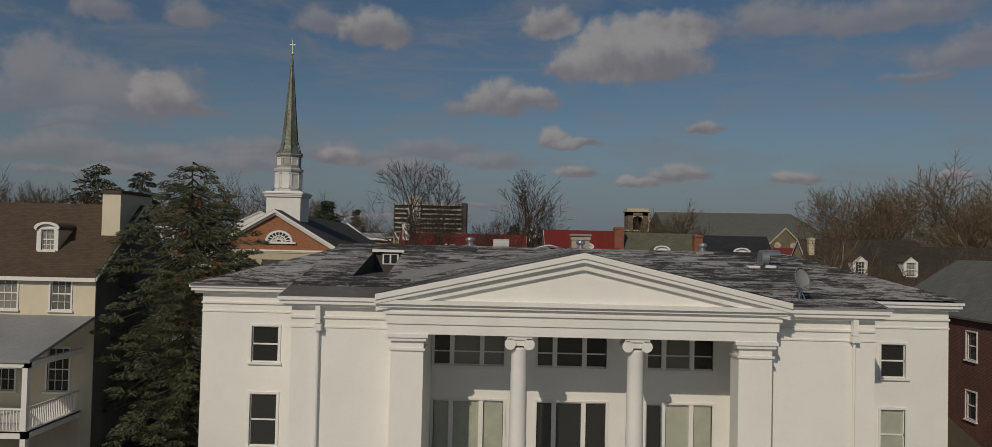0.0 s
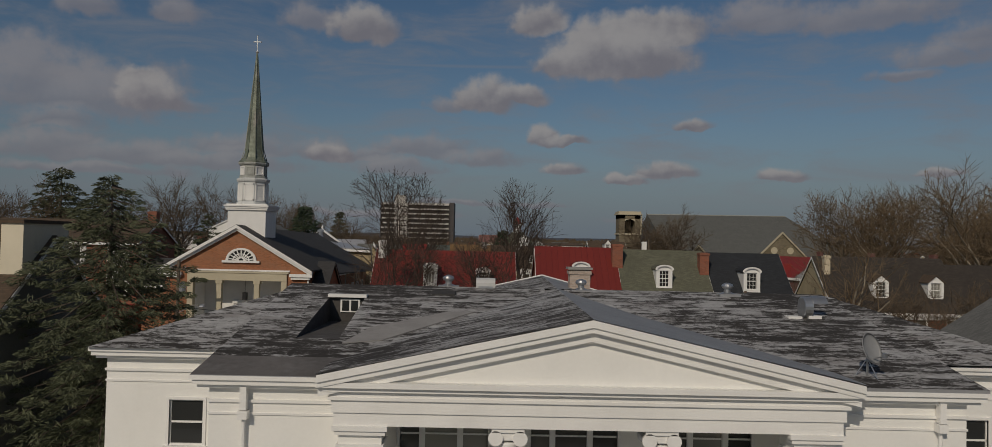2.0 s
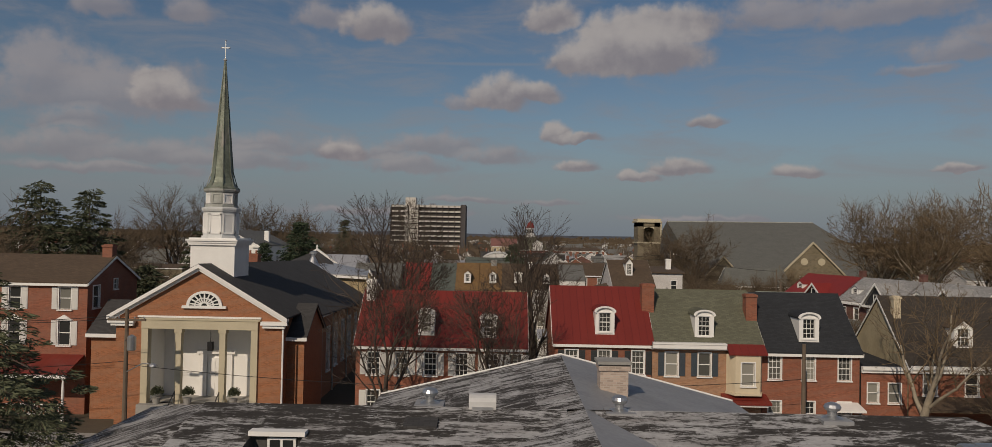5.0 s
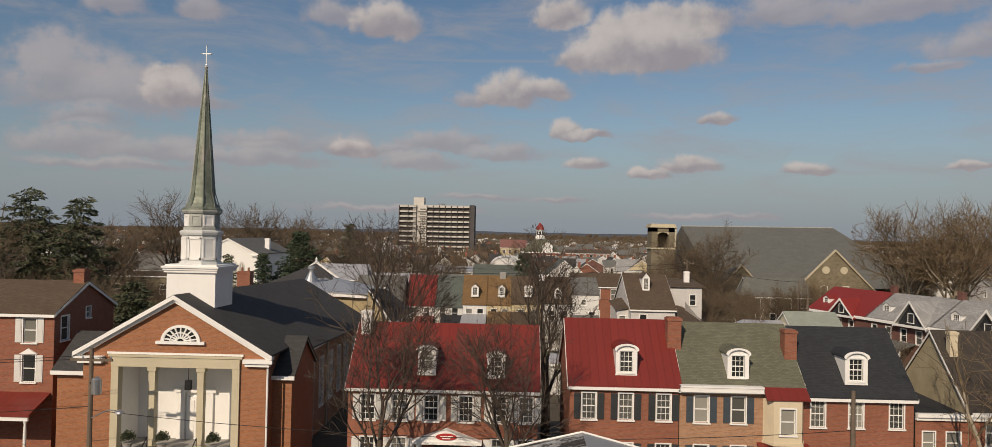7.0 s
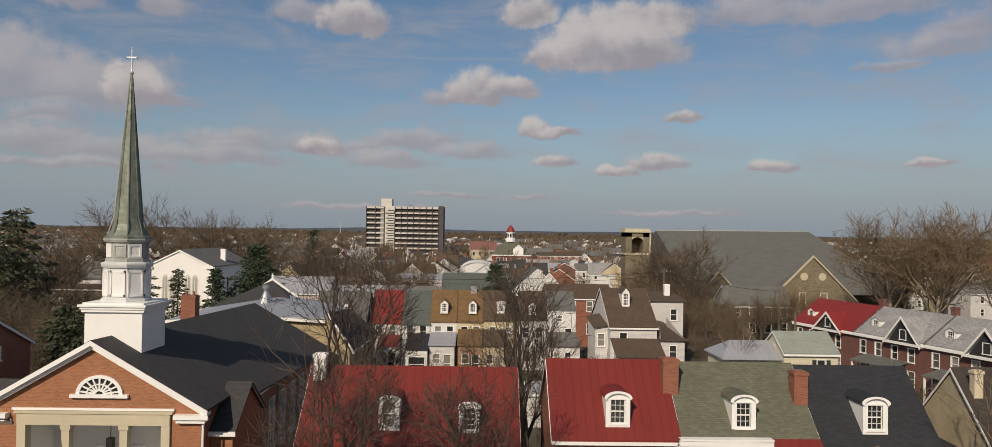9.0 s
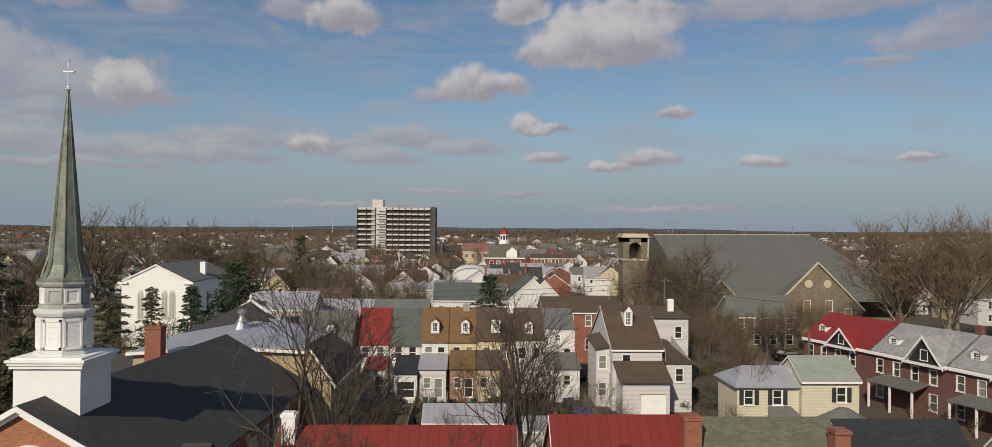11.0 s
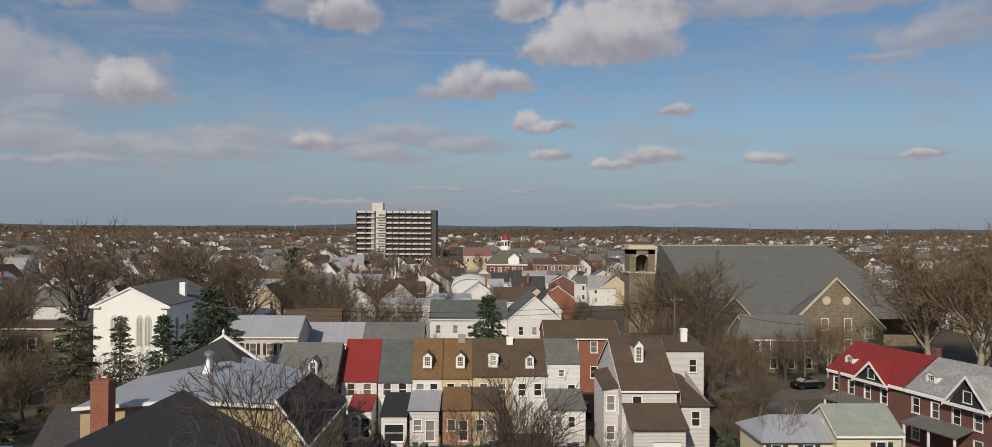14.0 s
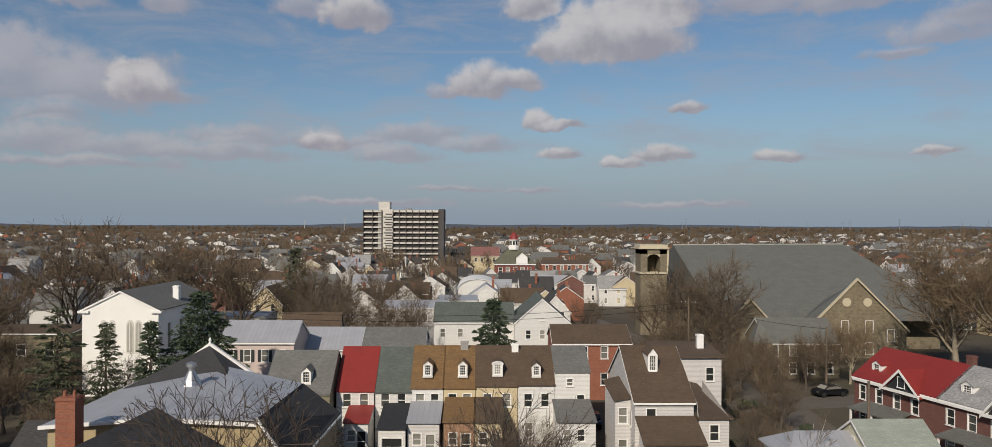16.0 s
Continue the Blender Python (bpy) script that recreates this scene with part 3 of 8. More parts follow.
def dormer(house, x, y, z, w=1.05, h=1.5, depth=1.7, wall=None, roofm=None, arch=True):
    """A small roof window house: front at y, sill at z."""
    wall = wall or TRIM
    roofm = roofm or SHING
    b = MB()
    ww = w * 0.62
    hh = h * 0.74
    b.wall(-w / 2, w / 2, 0, h * 0.86, 0, 0.12, [(-ww / 2, 0.16, ww / 2, 0.16 + hh)])
    b.face((-w / 2, 0, 0), (-w / 2, 0, h * 0.86), (-w / 2, depth, h * 0.86), (-w / 2, depth, 0))
    b.face((w / 2, 0, 0), (w / 2, depth, 0), (w / 2, depth, h * 0.86), (w / 2, 0, h * 0.86))
    if not arch:
        b.face((-w / 2, 0, h * 0.86), (w / 2, 0, h * 0.86), (0, 0, h * 1.18))
    ob = part("dormer", b, wall, house)
    ob.location = (x, y, z)
    r = MB()
    e = 0.10
    if arch:
        prof = [(math.cos(t) * (w / 2 + e), h * 0.86 + 0.02 + math.sin(t) * w * 0.30) for t in [math.pi * k / 10 for k in range(11)]]
        r.prism([(px, -0.10, pz) for px, pz in prof] + [(px * 0.86, -0.10, pz - 0.07) for px, pz in reversed(prof)], (0, depth, 0))
        t = MB()
        t.prism([(px * 0.86, 0, pz - 0.07) for px, pz in prof], (0, 0.06, 0))
        t.box(-w / 2 - 0.03, -0.06, -0.08, w / 2 + 0.03, 0.0, 0.05)
        t.box(-w / 2 - 0.02, -0.05, 0.05, -ww / 2 - 0.03, -0.003, h * 0.86)
        t.box(ww / 2 + 0.03, -0.05, 0.05, w / 2 + 0.02, -0.003, h * 0.86)
        rim = [(px * 1.03, -0.16, pz + 0.02) for px, pz in prof] + [(px * 0.84, -0.16, pz - 0.09) for px, pz in reversed(prof)]
        t.prism(rim, (0, 0.06, 0))
        part("trim", t, TRIM, ob)
    else:
        for s in (-1, 1):
            q = [(0, -0.12, h * 1.20), (s * (w / 2 + e), -0.12, h * 0.82), (s * (w / 2 + e), depth, h * 0.82), (0, depth, h * 1.20)]
            r.slab(q if s > 0 else q[::-1], -0.07)
        t = MB().box(-w / 2 - 0.03, -0.06, -0.08, w / 2 + 0.03, 0.0, 0.05)
        part("trim", t, TRIM, ob)
    part("dormer_roof", r, roofm, ob)
    fm, gm = window_meshes(ww, hh, "six")
    wn = part("window", fm, None, ob)
    wn.location = (0, 0.0, 0.16)
    pn = part("pane", gm, None, ob)
    pn.location = (0, 0.0, 0.16)
    return ob


def chimney(house, x, y, z0, z1, w=0.7, d=0.6, mat=None, pots=0):
    b = MB().box(x - w / 2, y - d / 2, z0, x + w / 2, y + d / 2, z1 - 0.22)
    b.box(x - w / 2 - 0.05, y - d / 2 - 0.05, z1 - 0.22, x + w / 2 + 0.05, y + d / 2 + 0.05, z1 - 0.06)
    b.box(x - w / 2 + 0.05, y - d / 2 + 0.05, z1 - 0.06, x + w / 2 - 0.05, y + d / 2 - 0.05, z1)
    for k in range(pots):
        b.tube((x - w / 4 + k * w / 2, y, z1), (x - w / 4 + k * w / 2, y, z1 + 0.35), 0.12, 0.10, 8)
    return part("chimney", b, mat or BRICKR, house)


def gable_house(name, label, m, w, d, eave, ridge, wallm, roofm, wins=(), ridge_y=None, axis="x", over=0.25, base=-0.6, side_l=(), side_r=(), group="", category="house", trim=True, wstyle="plain", shut=None):
    """A house with its front in the plane y = 0, from x = 0 to w, d deep; the ridge runs along x or along y.
    wins: (x, sill, w, h) on the front; side_l, side_r: (y, sill, w, h) on the ends."""
    ob = thing(name, label, category, m, group)
    wl = MB()
    ry = d / 2 if ridge_y is None else ridge_y
    wl.wall(0, w, base, eave, 0, 0.16, [(x - a / 2, s, x + a / 2, s + h) for x, s, a, h in wins])
    i = len(wl.v)
    wl.wall(0, d, base, eave, 0, 0.16, [(y - a / 2, s, y + a / 2, s + h) for y, s, a, h in side_r])
    wl.turned(pose(w, 0, 0, 0, 0, 90), i)
    i = len(wl.v)
    wl.wall(0, d, base, eave, 0, 0.16, [(d - y - a / 2, s, d - y + a / 2, s + h) for y, s, a, h in side_l])
    wl.turned(pose(0, d, 0, 0, 0, -90), i)
    wl.face((w, d, base), (0, d, base), (0, d, eave), (w, d, eave))
    rf, tr = MB(), MB()
    o = over
    if axis == "x":
        wl.face((w, 0, eave), (w, d, eave), (w, ry, ridge))
        wl.face((0, d, eave), (0, 0, eave), (0, ry, ridge))
        sf, sb = (ridge - eave) / ry, (ridge - eave) / (d - ry)
        rf.slab([(-o * 0.6, -o, eave - o * sf + 0.12), (w + o * 0.6, -o, eave - o * sf + 0.12), (w + o * 0.6, ry, ridge + 0.12), (-o * 0.6, ry, ridge + 0.12)], 0.12)
        rf.slab([(-o * 0.6, ry, ridge + 0.12), (w + o * 0.6, ry, ridge + 0.12), (w + o * 0.6, d + o, eave - o * sb + 0.12), (-o * 0.6, d + o, eave - o * sb + 0.12)], 0.12)
        tr.box(-o * 0.5, -o - 0.03, eave - o * sf - 0.16, w + o * 0.5, -o + 0.02, eave - o * sf + 0.02)
        for x in (-o * 0.6 - 0.03, w + o * 0.6):
            tr.prism([(x, -o, eave - o * sf - 0.12), (x, ry, ridge - 0.12), (x, ry, ridge + 0.06), (x, -o, eave - o * sf + 0.06)], (0.03, 0, 0))
            tr.prism([(x, ry, ridge - 0.12), (x, d + o, eave - o * sb - 0.12), (x, d + o, eave - o * sb + 0.06), (x, ry, ridge + 0.06)], (0.03, 0, 0))
    else:
        c = w / 2
        wl.face((0, 0, eave), (w, 0, eave), (c, 0, ridge))
        wl.face((w, d, eave), (0, d, eave), (c, d, ridge))
        sl = (ridge - eave) / c
        rf.slab([(-o, -o * 0.6, eave - o * sl + 0.12), (c, -o * 0.6, ridge + 0.12), (c, d + o * 0.6, ridge + 0.12), (-o, d + o * 0.6, eave - o * sl + 0.12)][::-1], 0.12)
        rf.slab([(c, -o * 0.6, ridge + 0.12), (w + o, -o * 0.6, eave - o * sl + 0.12), (w + o, d + o * 0.6, eave - o * sl + 0.12), (c, d + o * 0.6, ridge + 0.12)][::-1], 0.12)
        y = -o * 0.6 - 0.03
        tr.prism([(-o, y, eave - o * sl - 0.14), (c, y, ridge - 0.14), (c, y, ridge + 0.08), (-o, y, eave - o * sl + 0.08)], (0, 0.03, 0))
        tr.prism([(c, y, ridge - 0.14), (w + o, y, eave - o * sl - 0.14), (w + o, y, eave - o * sl + 0.08), (c, y, ridge + 0.08)], (0, 0.03, 0))
    part("wall", wl, wallm, ob)
    part("roof", rf, roofm, ob)
    if trim:
        part("fascia", tr, TRIM, ob)
    for x, s, a, h in wins:
        add_window(ob, x, s, a, h, 0.0, wstyle, shut)
    for y, s, a, h in side_r:
        add_window(ob, w, s, a, h, y, wstyle, None, 90)
    for y, s, a, h in side_l:
        add_window(ob, 0, s, a, h, y, wstyle, None, -90)
    return ob

# ---- ground ----
def ground_height(x, y):
    z = -0.3
    if y < 58:
        t = min(1, (58 - y) / 12)
        z -= 2.4 * t * t * (3 - 2 * t)
    r = math.hypot(x, y - 60)
    if r > 900:
        z += 24 * min(1, (r - 900) / 2600) ** 1.5 * (0.75 + 0.5 * noise.noise(Vector((x * 0.0006, y * 0.0006, 3.1))))
    return z


def ground_sheet():
    b = MB()
    ys = [-1500, -600, -200, -60, -20, 0, 20, 34, 40, 44, 46, 48, 50, 52, 54, 56, 58, 60, 70, 90, 120, 160, 220, 300, 420, 560, 720, 900, 1150, 1400, 1700, 2050, 2450, 2900, 3400, 3900, 4400]
    xs = [-3400, -2600, -2000, -1500, -1100, -800, -550, -350, -200, -100, -50, 0, 50, 100, 200, 350, 550, 800, 1100, 1500, 2000, 2600, 3400]
    for y in ys:
        for x in xs:
            b.v.append((x, y, ground_height(x, y)))
    n = len(xs)
    for j in range(len(ys) - 1):
        for i in range(n - 1):
            b.f.append((j * n + i, j * n + i + 1, (j + 1) * n + i + 1, (j + 1) * n + i))
    return single("ground", b, TURF, "winter grass, bare earth and leaf litter", "ground", kind="structure", smooth=True)


ground_sheet()


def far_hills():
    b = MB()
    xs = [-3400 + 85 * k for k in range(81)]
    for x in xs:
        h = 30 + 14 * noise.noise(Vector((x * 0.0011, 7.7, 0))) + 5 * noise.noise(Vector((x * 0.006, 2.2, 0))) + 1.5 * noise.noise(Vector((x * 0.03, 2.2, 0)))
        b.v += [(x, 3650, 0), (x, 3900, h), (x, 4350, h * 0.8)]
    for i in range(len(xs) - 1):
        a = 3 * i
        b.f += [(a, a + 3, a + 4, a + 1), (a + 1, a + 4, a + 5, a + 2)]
    # distance haze is put into the hills' blue-grey colour
    single("far_hills", b, surface("haze_blue_hills", (0.075, 0.085, 0.105), 0.95, 0.15, 0.004, 0.02, 0.0), "low wooded hills on the horizon, haze painted in as blue-grey", "hills", kind="structure")


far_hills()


def road_strip(name, pts, w, mat, label, cat, z=0.03):
    b = MB()
    for (x0, y0), (x1, y1) in zip(pts, pts[1:]):
        d = Vector((x1 - x0, y1 - y0)).normalized() * (w / 2)
        n = (-d.y, d.x)
        q = [(x0 - n[0], y0 - n[1]), (x1 - n[0], y1 - n[1]), (x1 + n[0], y1 + n[1]), (x0 + n[0], y0 + n[1])]
        b.prism([(x, y, ground_height(x, y) - 0.05) for x, y in q], (0, 0, z + 0.05))
    return single(name, b, mat, label, cat, kind="structure")


road_strip("road", [(-140, 67), (140, 67)], 8.0, ASPHALT, "asphalt street in front of the row houses", "road")
road_strip("pavement", [(-140, 73.2), (140, 73.2)], 3.4, CONCRETE, "concrete pavement before the row houses", "pavement", 0.15)
road_strip("pavement", [(-140, 61.2), (140, 61.2)], 3.0, CONCRETE, "concrete pavement along the street", "pavement", 0.15)
# unseen ground added before the portico, pale to bounce light into its recess
road_strip("pavement", [(-24, 26), (24, 26)], 19.0, surface("bounce_concrete", (0.50, 0.485, 0.45), 0.85, 0.08, 0.5, 8.0, 0.2, stain=0.25), "added unseen pale ground that bounces light onto the portico", "pavement", 0.06)
road_strip("road", [(30, 150), (66, 158)], 6.0, ASPHALT, "asphalt side street by the stone house", "road", 0.035)
road_strip("road", [(-80, 172), (-5, 178)], 7.0, ASPHALT, "asphalt street beyond the back gardens", "road", 0.03)
road_strip("road", [(27, 60), (33, 108), (36, 150), (22, 260), (18, 420)], 5.2, ASPHALT, "asphalt cross street", "road", 0.045)


# ---- white portico building ----
def white_building():
    ob = thing("portico_building", "white stucco two-storey building with pedimented Ionic portico", "building")
    B0 = -3.0
    # wings and bays
    wl = MB()
    wins = [(-12.95, 3.05, -11.85, 4.5), (-12.95, -0.35, -11.85, 1.75), (12.75, 3.0, 13.75, 4.35), (12.75, -0.35, 13.75, 1.7)]
    wl.wall(-15.0, -10.35, B0, 6.0, 41.0, 0.16, wins[:2])
    wl.wall(10.65, 15.5, B0, 6.0, 41.0, 0.16, wins[2:])
    for x0, x1 in ((-10.35, -6.6), (6.7, 10.65)):
        wl.wall(x0, x1, B0, 6.0, 37.2, 0.1)
    wl.face((-10.35, 41, B0), (-10.35, 37.2, B0), (-10.35, 37.2, 6.0), (-10.35, 41, 6.0))
    wl.face((10.65, 37.2, B0), (10.65, 41, B0), (10.65, 41, 6.0), (10.65, 37.2, 6.0))
    wl.face((-15, 54, B0), (-15, 41, B0), (-15, 41, 6), (-15, 54, 6))
    wl.face((15.5, 41, B0), (15.5, 54, B0), (15.5, 54, 6), (15.5, 41, 6))
    wl.face((15.5, 54, B0), (-15, 54, B0), (-15, 54, 6), (15.5, 54, 6))
    part("wall", wl, WHITE, ob)
    # portico: side walls, back wall with window groups, floor
    po = MB()
    groups = ((-5.38, -2.62), (-1.30, 1.42), (3.05, 5.62))
    holes = []
    for a, b in groups:
        holes += [(a, 3.25, b, 4.5), (a, -1.4, b, 1.9)]
    po.wall(-5.5, 6.5, B0, 5.0, 40.0, 0.2, holes)
    po.face((-5.5, 36.5, B0), (-5.5, 40.0, B0), (-5.5, 40.0, 5), (-5.5, 36.5, 5))
    po.face((5.55, 37.45, B0), (5.55, 36.5, B0), (5.55, 36.5, 5), (5.55, 37.45, 5))
    po.face((6.5, 37.45, B0), (5.55, 37.45, B0), (5.55, 37.45, 5), (6.5, 37.45, 5))
    po.face((6.5, 40.0, B0), (6.5, 37.45, B0), (6.5, 37.45, 5), (6.5, 40.0, 5))
    po.face((-6.65, 40.6, B0), (-6.65, 36.5, B0), (-6.65, 36.5, 5), (-6.65, 40.6, 5))
    po.face((6.72, 36.5, B0), (6.72, 40.6, B0), (6.72, 40.6, 5), (6.72, 36.5, 5))
    po.wall(-6.65, -5.5, B0, 5.0, 36.5, 0.1)
    po.wall(5.55, 6.72, B0, 5.0, 36.5, 0.1)
    po.face((-6.6, 36.5, 4.86), (-6.6, 40.2, 4.86), (6.7, 40.2, 4.86), (6.7, 36.5, 4.86))
    part("portico_wall", po, WHITE, ob)
    part("portico_floor", MB().box(-6.6, 36.2, B0 - 0.2, 6.7, 40.2, B0 + 0.3), CONCRETE, ob)
    for x0, x1 in ((-6.65, -5.5), (5.55, 6.72)):
        c = MB()
        c.box(x0 - 0.06, 36.43, 4.28, x1 + 0.06, 37.4, 4.36)
        c.box(x0 - 0.10, 36.38, 4.62, x1 + 0.10, 37.4, 4.74)
        c.box(x0 - 0.16, 36.32, 4.74, x1 + 0.16, 37.4, 4.86)
        part("pier_capital", c, TRIM, ob)
    # columns
    for cx in (-2.13, 2.0):
        s = MB().lathe(cx, 36.85, [(0.36, B0), (0.36, B0 + 0.5), (0.315, B0 + 0.6), (0.315, 0.5), (0.30, 2.5), (0.285, 4.35), (0.30, 4.40), (0.285, 4.44)], 24)
        col = part("column", s, TRIM, ob, smooth=True)
        cap = MB().box(cx - 0.44, 36.48, 4.74, cx + 0.44, 37.22, 4.85)
        cap.box(cx - 0.34, 36.55, 4.52, cx + 0.34, 37.15, 4.74)
        for s_ in (-1, 1):
            v0 = len(cap.v)
            cap.lathe(0, 0, [(0.05, -0.37), (0.10, -0.37), (0.10, -0.35), (0.13, -0.35), (0.13, -0.37), (0.20, -0.37), (0.20, -0.30), (0.14, 0), (0.20, 0.30), (0.20, 0.37), (0.05, 0.37)], 18)
            cap.turned(pose(cx + s_ * 0.33, 36.85, 4.58, 90, 0, 0), v0)
        part("capital", cap, TRIM, col)
    # entablature, bands and cornices
    en = MB()
    en.box(-6.78, 36.42, 4.86, 6.85, 37.3, 5.22)
    en.box(-6.84, 36.36, 5.22, 6.91, 37.3, 5.56)
    en.box(-6.92, 36.28, 5.56, 6.99, 37.3, 5.64)
    for x in (-6.78, 6.45):
        en.box(x, 37.3, 4.86, x + 0.40, 40.6, 5.64)
    part("entablature", en, TRIM, ob)
    co = MB()
    co.box(-7.05, 36.17, 5.80, 7.12, 40.6, 5.92)
    co.box(-7.2, 36.05, 5.92, 7.27, 40.6, 6.06)
    part("cornice", co, TRIM, ob)
    fr = MB().box(-6.9, 36.31, 5.64, 6.97, 40.6, 5.80)
    part("frieze", fr, TRIM, ob)
    # pediment
    A = 7.74
    ty = MB().prism([(-6.9, 36.36, 6.06), (6.95, 36.36, 6.06), (0.03, 36.36, A - 0.10)], (0, 0.2, 0))
    part("tympanum", ty, WHITE, ob)
    for s_ in (-1, 1):
        e = 7.2 * s_ + 0.03
        rk = MB()
        for lo, hi, y in ((-0.10, 0.10, 35.96), (-0.24, -0.10, 36.02), (-0.50, -0.24, 36.20)):
            q = [(e, y, 6.16 + lo), (0.03, y, A + lo), (0.03, y, A + hi), (e, y, 6.16 + hi)]
            rk.prism(q if s_ < 0 else q[::-1], (0, 36.7 - y, 0))
        part("raking_cornice", rk, TRIM, ob)
    # cornices of wings and bays
    for x0, x1, y, z in ((-15.0, -10.0, 41.0, 6.18), (10.3, 15.5, 41.0, 6.12), (-10.35, -6.7, 37.2, 6.05), (6.8, 10.65, 37.2, 5.98)):
        k = MB()
        xa = x0 - (0.42 if x0 < -10.2 else 0.02)
        xb = x1 + (0.42 if x1 > 10.5 else 0.02)
        if y < 40:
            sx = xa if x0 < 0 else xb - 0.5
            k.box(sx, y, z - 0.12, sx + 0.5, 40.9, z)
        k.box(xa, y - 0.42, z - 0.12, xb, y + 0.3, z)
        k.box(xa + 0.06, y - 0.35, z - 0.26, xb - 0.06, y + 0.3, z - 0.12)
        k.box(xa + 0.16, y - 0.22, z - 0.36, xb - 0.16, y + 0.3, z - 0.26)
        k.box(x0 - 0.03, y - 0.07, z - 0.78, x1 + 0.03, y + 0.05, z - 0.70)
        k.box(x0 - 0.02, y - 0.04, z - 1.12, x1 + 0.02, y + 0.05, z - 1.06)
        part("cornice", k, TRIM, ob)
    for x0, x1, y in ((-15.0, -14.6, 0), (15.1, 15.5, 0)):
        k = MB().box(x0 - 0.36 if x0 < 0 else x0 + 0.2, 41.3, 5.9, x0 + 0.2 if x0 < 0 else x1 + 0.36, 54.3, 6.14)
        part("cornice", k, TRIM, ob)
    # windows
    for x, z, w, h in ((-12.4, 3.05, 1.1, 1.45), (-12.4, -0.35, 1.1, 2.1), (13.25, 3.0, 1.0, 1.35), (13.25, -0.35, 1.0, 2.05)):
        add_window(ob, x, z, w, h, 41.0, "plain", pane=CURTAIN if (x > 0 and z < 0) else None)
    k = 0
    for a, b in groups:
        for z, h in ((3.25, 1.25), (-1.4, 3.3)):
            gw = b - a
            f = MB()
            f.box(a - 0.1, 39.94, z - 0.12, b + 0.1, 40.02, z)
            f.box(a - 0.1, 39.96, z, a, 40.1, z + h + 0.08)
            f.box(b, 39.96, z, b + 0.1, 40.1, z + h + 0.08)
            f.box(a, 39.96, z + h, b, 40.1, z + h + 0.08)
            cuts = (a + gw * 0.25, a + gw * 0.68)
            for c in cuts:
                f.box(c - 0.09, 39.98, z, c + 0.09, 40.1, z + h)
            f.box(a, 40.04, z, b, 40.1, z + 0.06)
            f.box(a, 40.04, z + h - 0.06, b, 40.1, z + h)
            if z > 0:
                f.box(a, 40.05, z + h * 0.42, b, 40.1, z + h * 0.42 + 0.05)
            g = part("window_group", f, TRIM, ob)
            ed = (a, *cuts, b)
            for i in range(3):
                k += 1
                curtain = z < 0 and k not in (10, 11, 12, 16)
                part("pane", MB().box(ed[i] + 0.02, 40.1, z, ed[i + 1] - 0.02, 40.13, z + h), CURTAIN if curtain else GLASS, g)
    # downpipes
    for x in (-9.35, 9.85):
        p = MB().box(x - 0.09, 36.93, 5.1, x + 0.09, 37.15, 5.75)
        p.box(x - 0.13, 36.9, 4.85, x + 0.13, 37.17, 5.08)
        p.tube((x, 37.07, 4.85), (x, 37.07, B0), 0.055, n=8)
        part("downpipe", p, TRIM, ob)
    # roof: low hip with a cross gable from pediment to pediment
    E0, RY, RZ, YE = 6.2, 47.5, 7.95, 40.45
    sl = (RZ - E0) / (RY - YE)
    zr = lambda y: E0 + (y - YE) * sl
    hx0, hx1, hy0, hy1 = -8.75, -7.40, 40.2, 45.5
    BE = 36.8
    zb = lambda y: 6.07 + (y - BE) * (RZ - 6.07) / (RY - BE)
    r = MB()
    # front slope over the bays, in pieces round the light well
    for x0, x1, y0, y1 in ((-10.75, hx0, 38.4, RY), (hx1, -0.4, 38.4, RY), (hx0, hx1, 38.4, hy0), (hx0, hx1, hy1, RY), (0.4, 11.05, BE, RY)):
        r.face((x0, y0, zb(y0)), (x1, y0, zb(y0)), (x1, y1, zb(y1)), (x0, y1, zb(y1)))
    r.face((-15.42, YE, E0), (-10.0, YE, E0), (-10.0, RY, RZ))
    r.face((11.0, YE, E0), (15.9, YE, E0), (11.0, RY, RZ))
    r.face((-15.42, YE, E0), (-10.0, RY, RZ), (-15.42, 54.55, E0))
    r.face((15.9, YE, E0), (15.9, 54.55, E0), (11.0, RY, RZ))
    r.face((-15.42, 54.55, E0), (-10.0, RY, RZ), (11.0, RY, RZ), (15.9, 54.55, E0))
    part("roof", r, ROOFW, ob, "patchy black and silver roofing, worn in streaks")
    g = MB()
    RF, RB = A + 0.12, 8.06
    g.face((-7.2, 35.94, 6.28), (0.03, 35.94, RF), (0.2, 57.3, RB), (-7.2, 57.3, 6.28))
    part("portico_roof", g, ROOFW, ob)
    g = MB()
    g.face((0.03, 35.94, RF), (7.3, 35.94, 6.28), (7.3, 57.3, 6.28), (0.2, 57.3, RB))
    part("portico_roof", g, FLASH, ob, "even grey coated roofing")
    rear = MB().prism([(-6.9, 57.0, 6.0), (7.0, 57.0, 6.0), (0.2, 57.0, 7.95)], (0, 0.2, 0))
    rear.box(-6.8, 54, -3, 7, 57.1, 6.1)
    part("rear_portico", rear, WHITE, ob)
    part("ridge_edge", MB().tube((-7.2, 57.3, 6.30), (0.2, 57.3, 8.08), 0.04, n=6).tube((7.3, 57.3, 6.30), (0.2, 57.3, 8.08), 0.04, n=6), TRIM, ob)
    part("bay_roof", MB().face((-10.75, BE, 6.07), (-4.0, BE, 6.07), (-4.0, 38.4, zb(38.4)), (-10.75, 38.4, zb(38.4))), FELT, ob)
    ck = MB()
    ck.face((-10.75, RY, RZ), (-10.75, BE, 5.98), (-10.75, BE, 6.07))
    ck.face((11.05, BE, 6.07), (11.05, BE, 5.98), (11.05, RY, RZ))
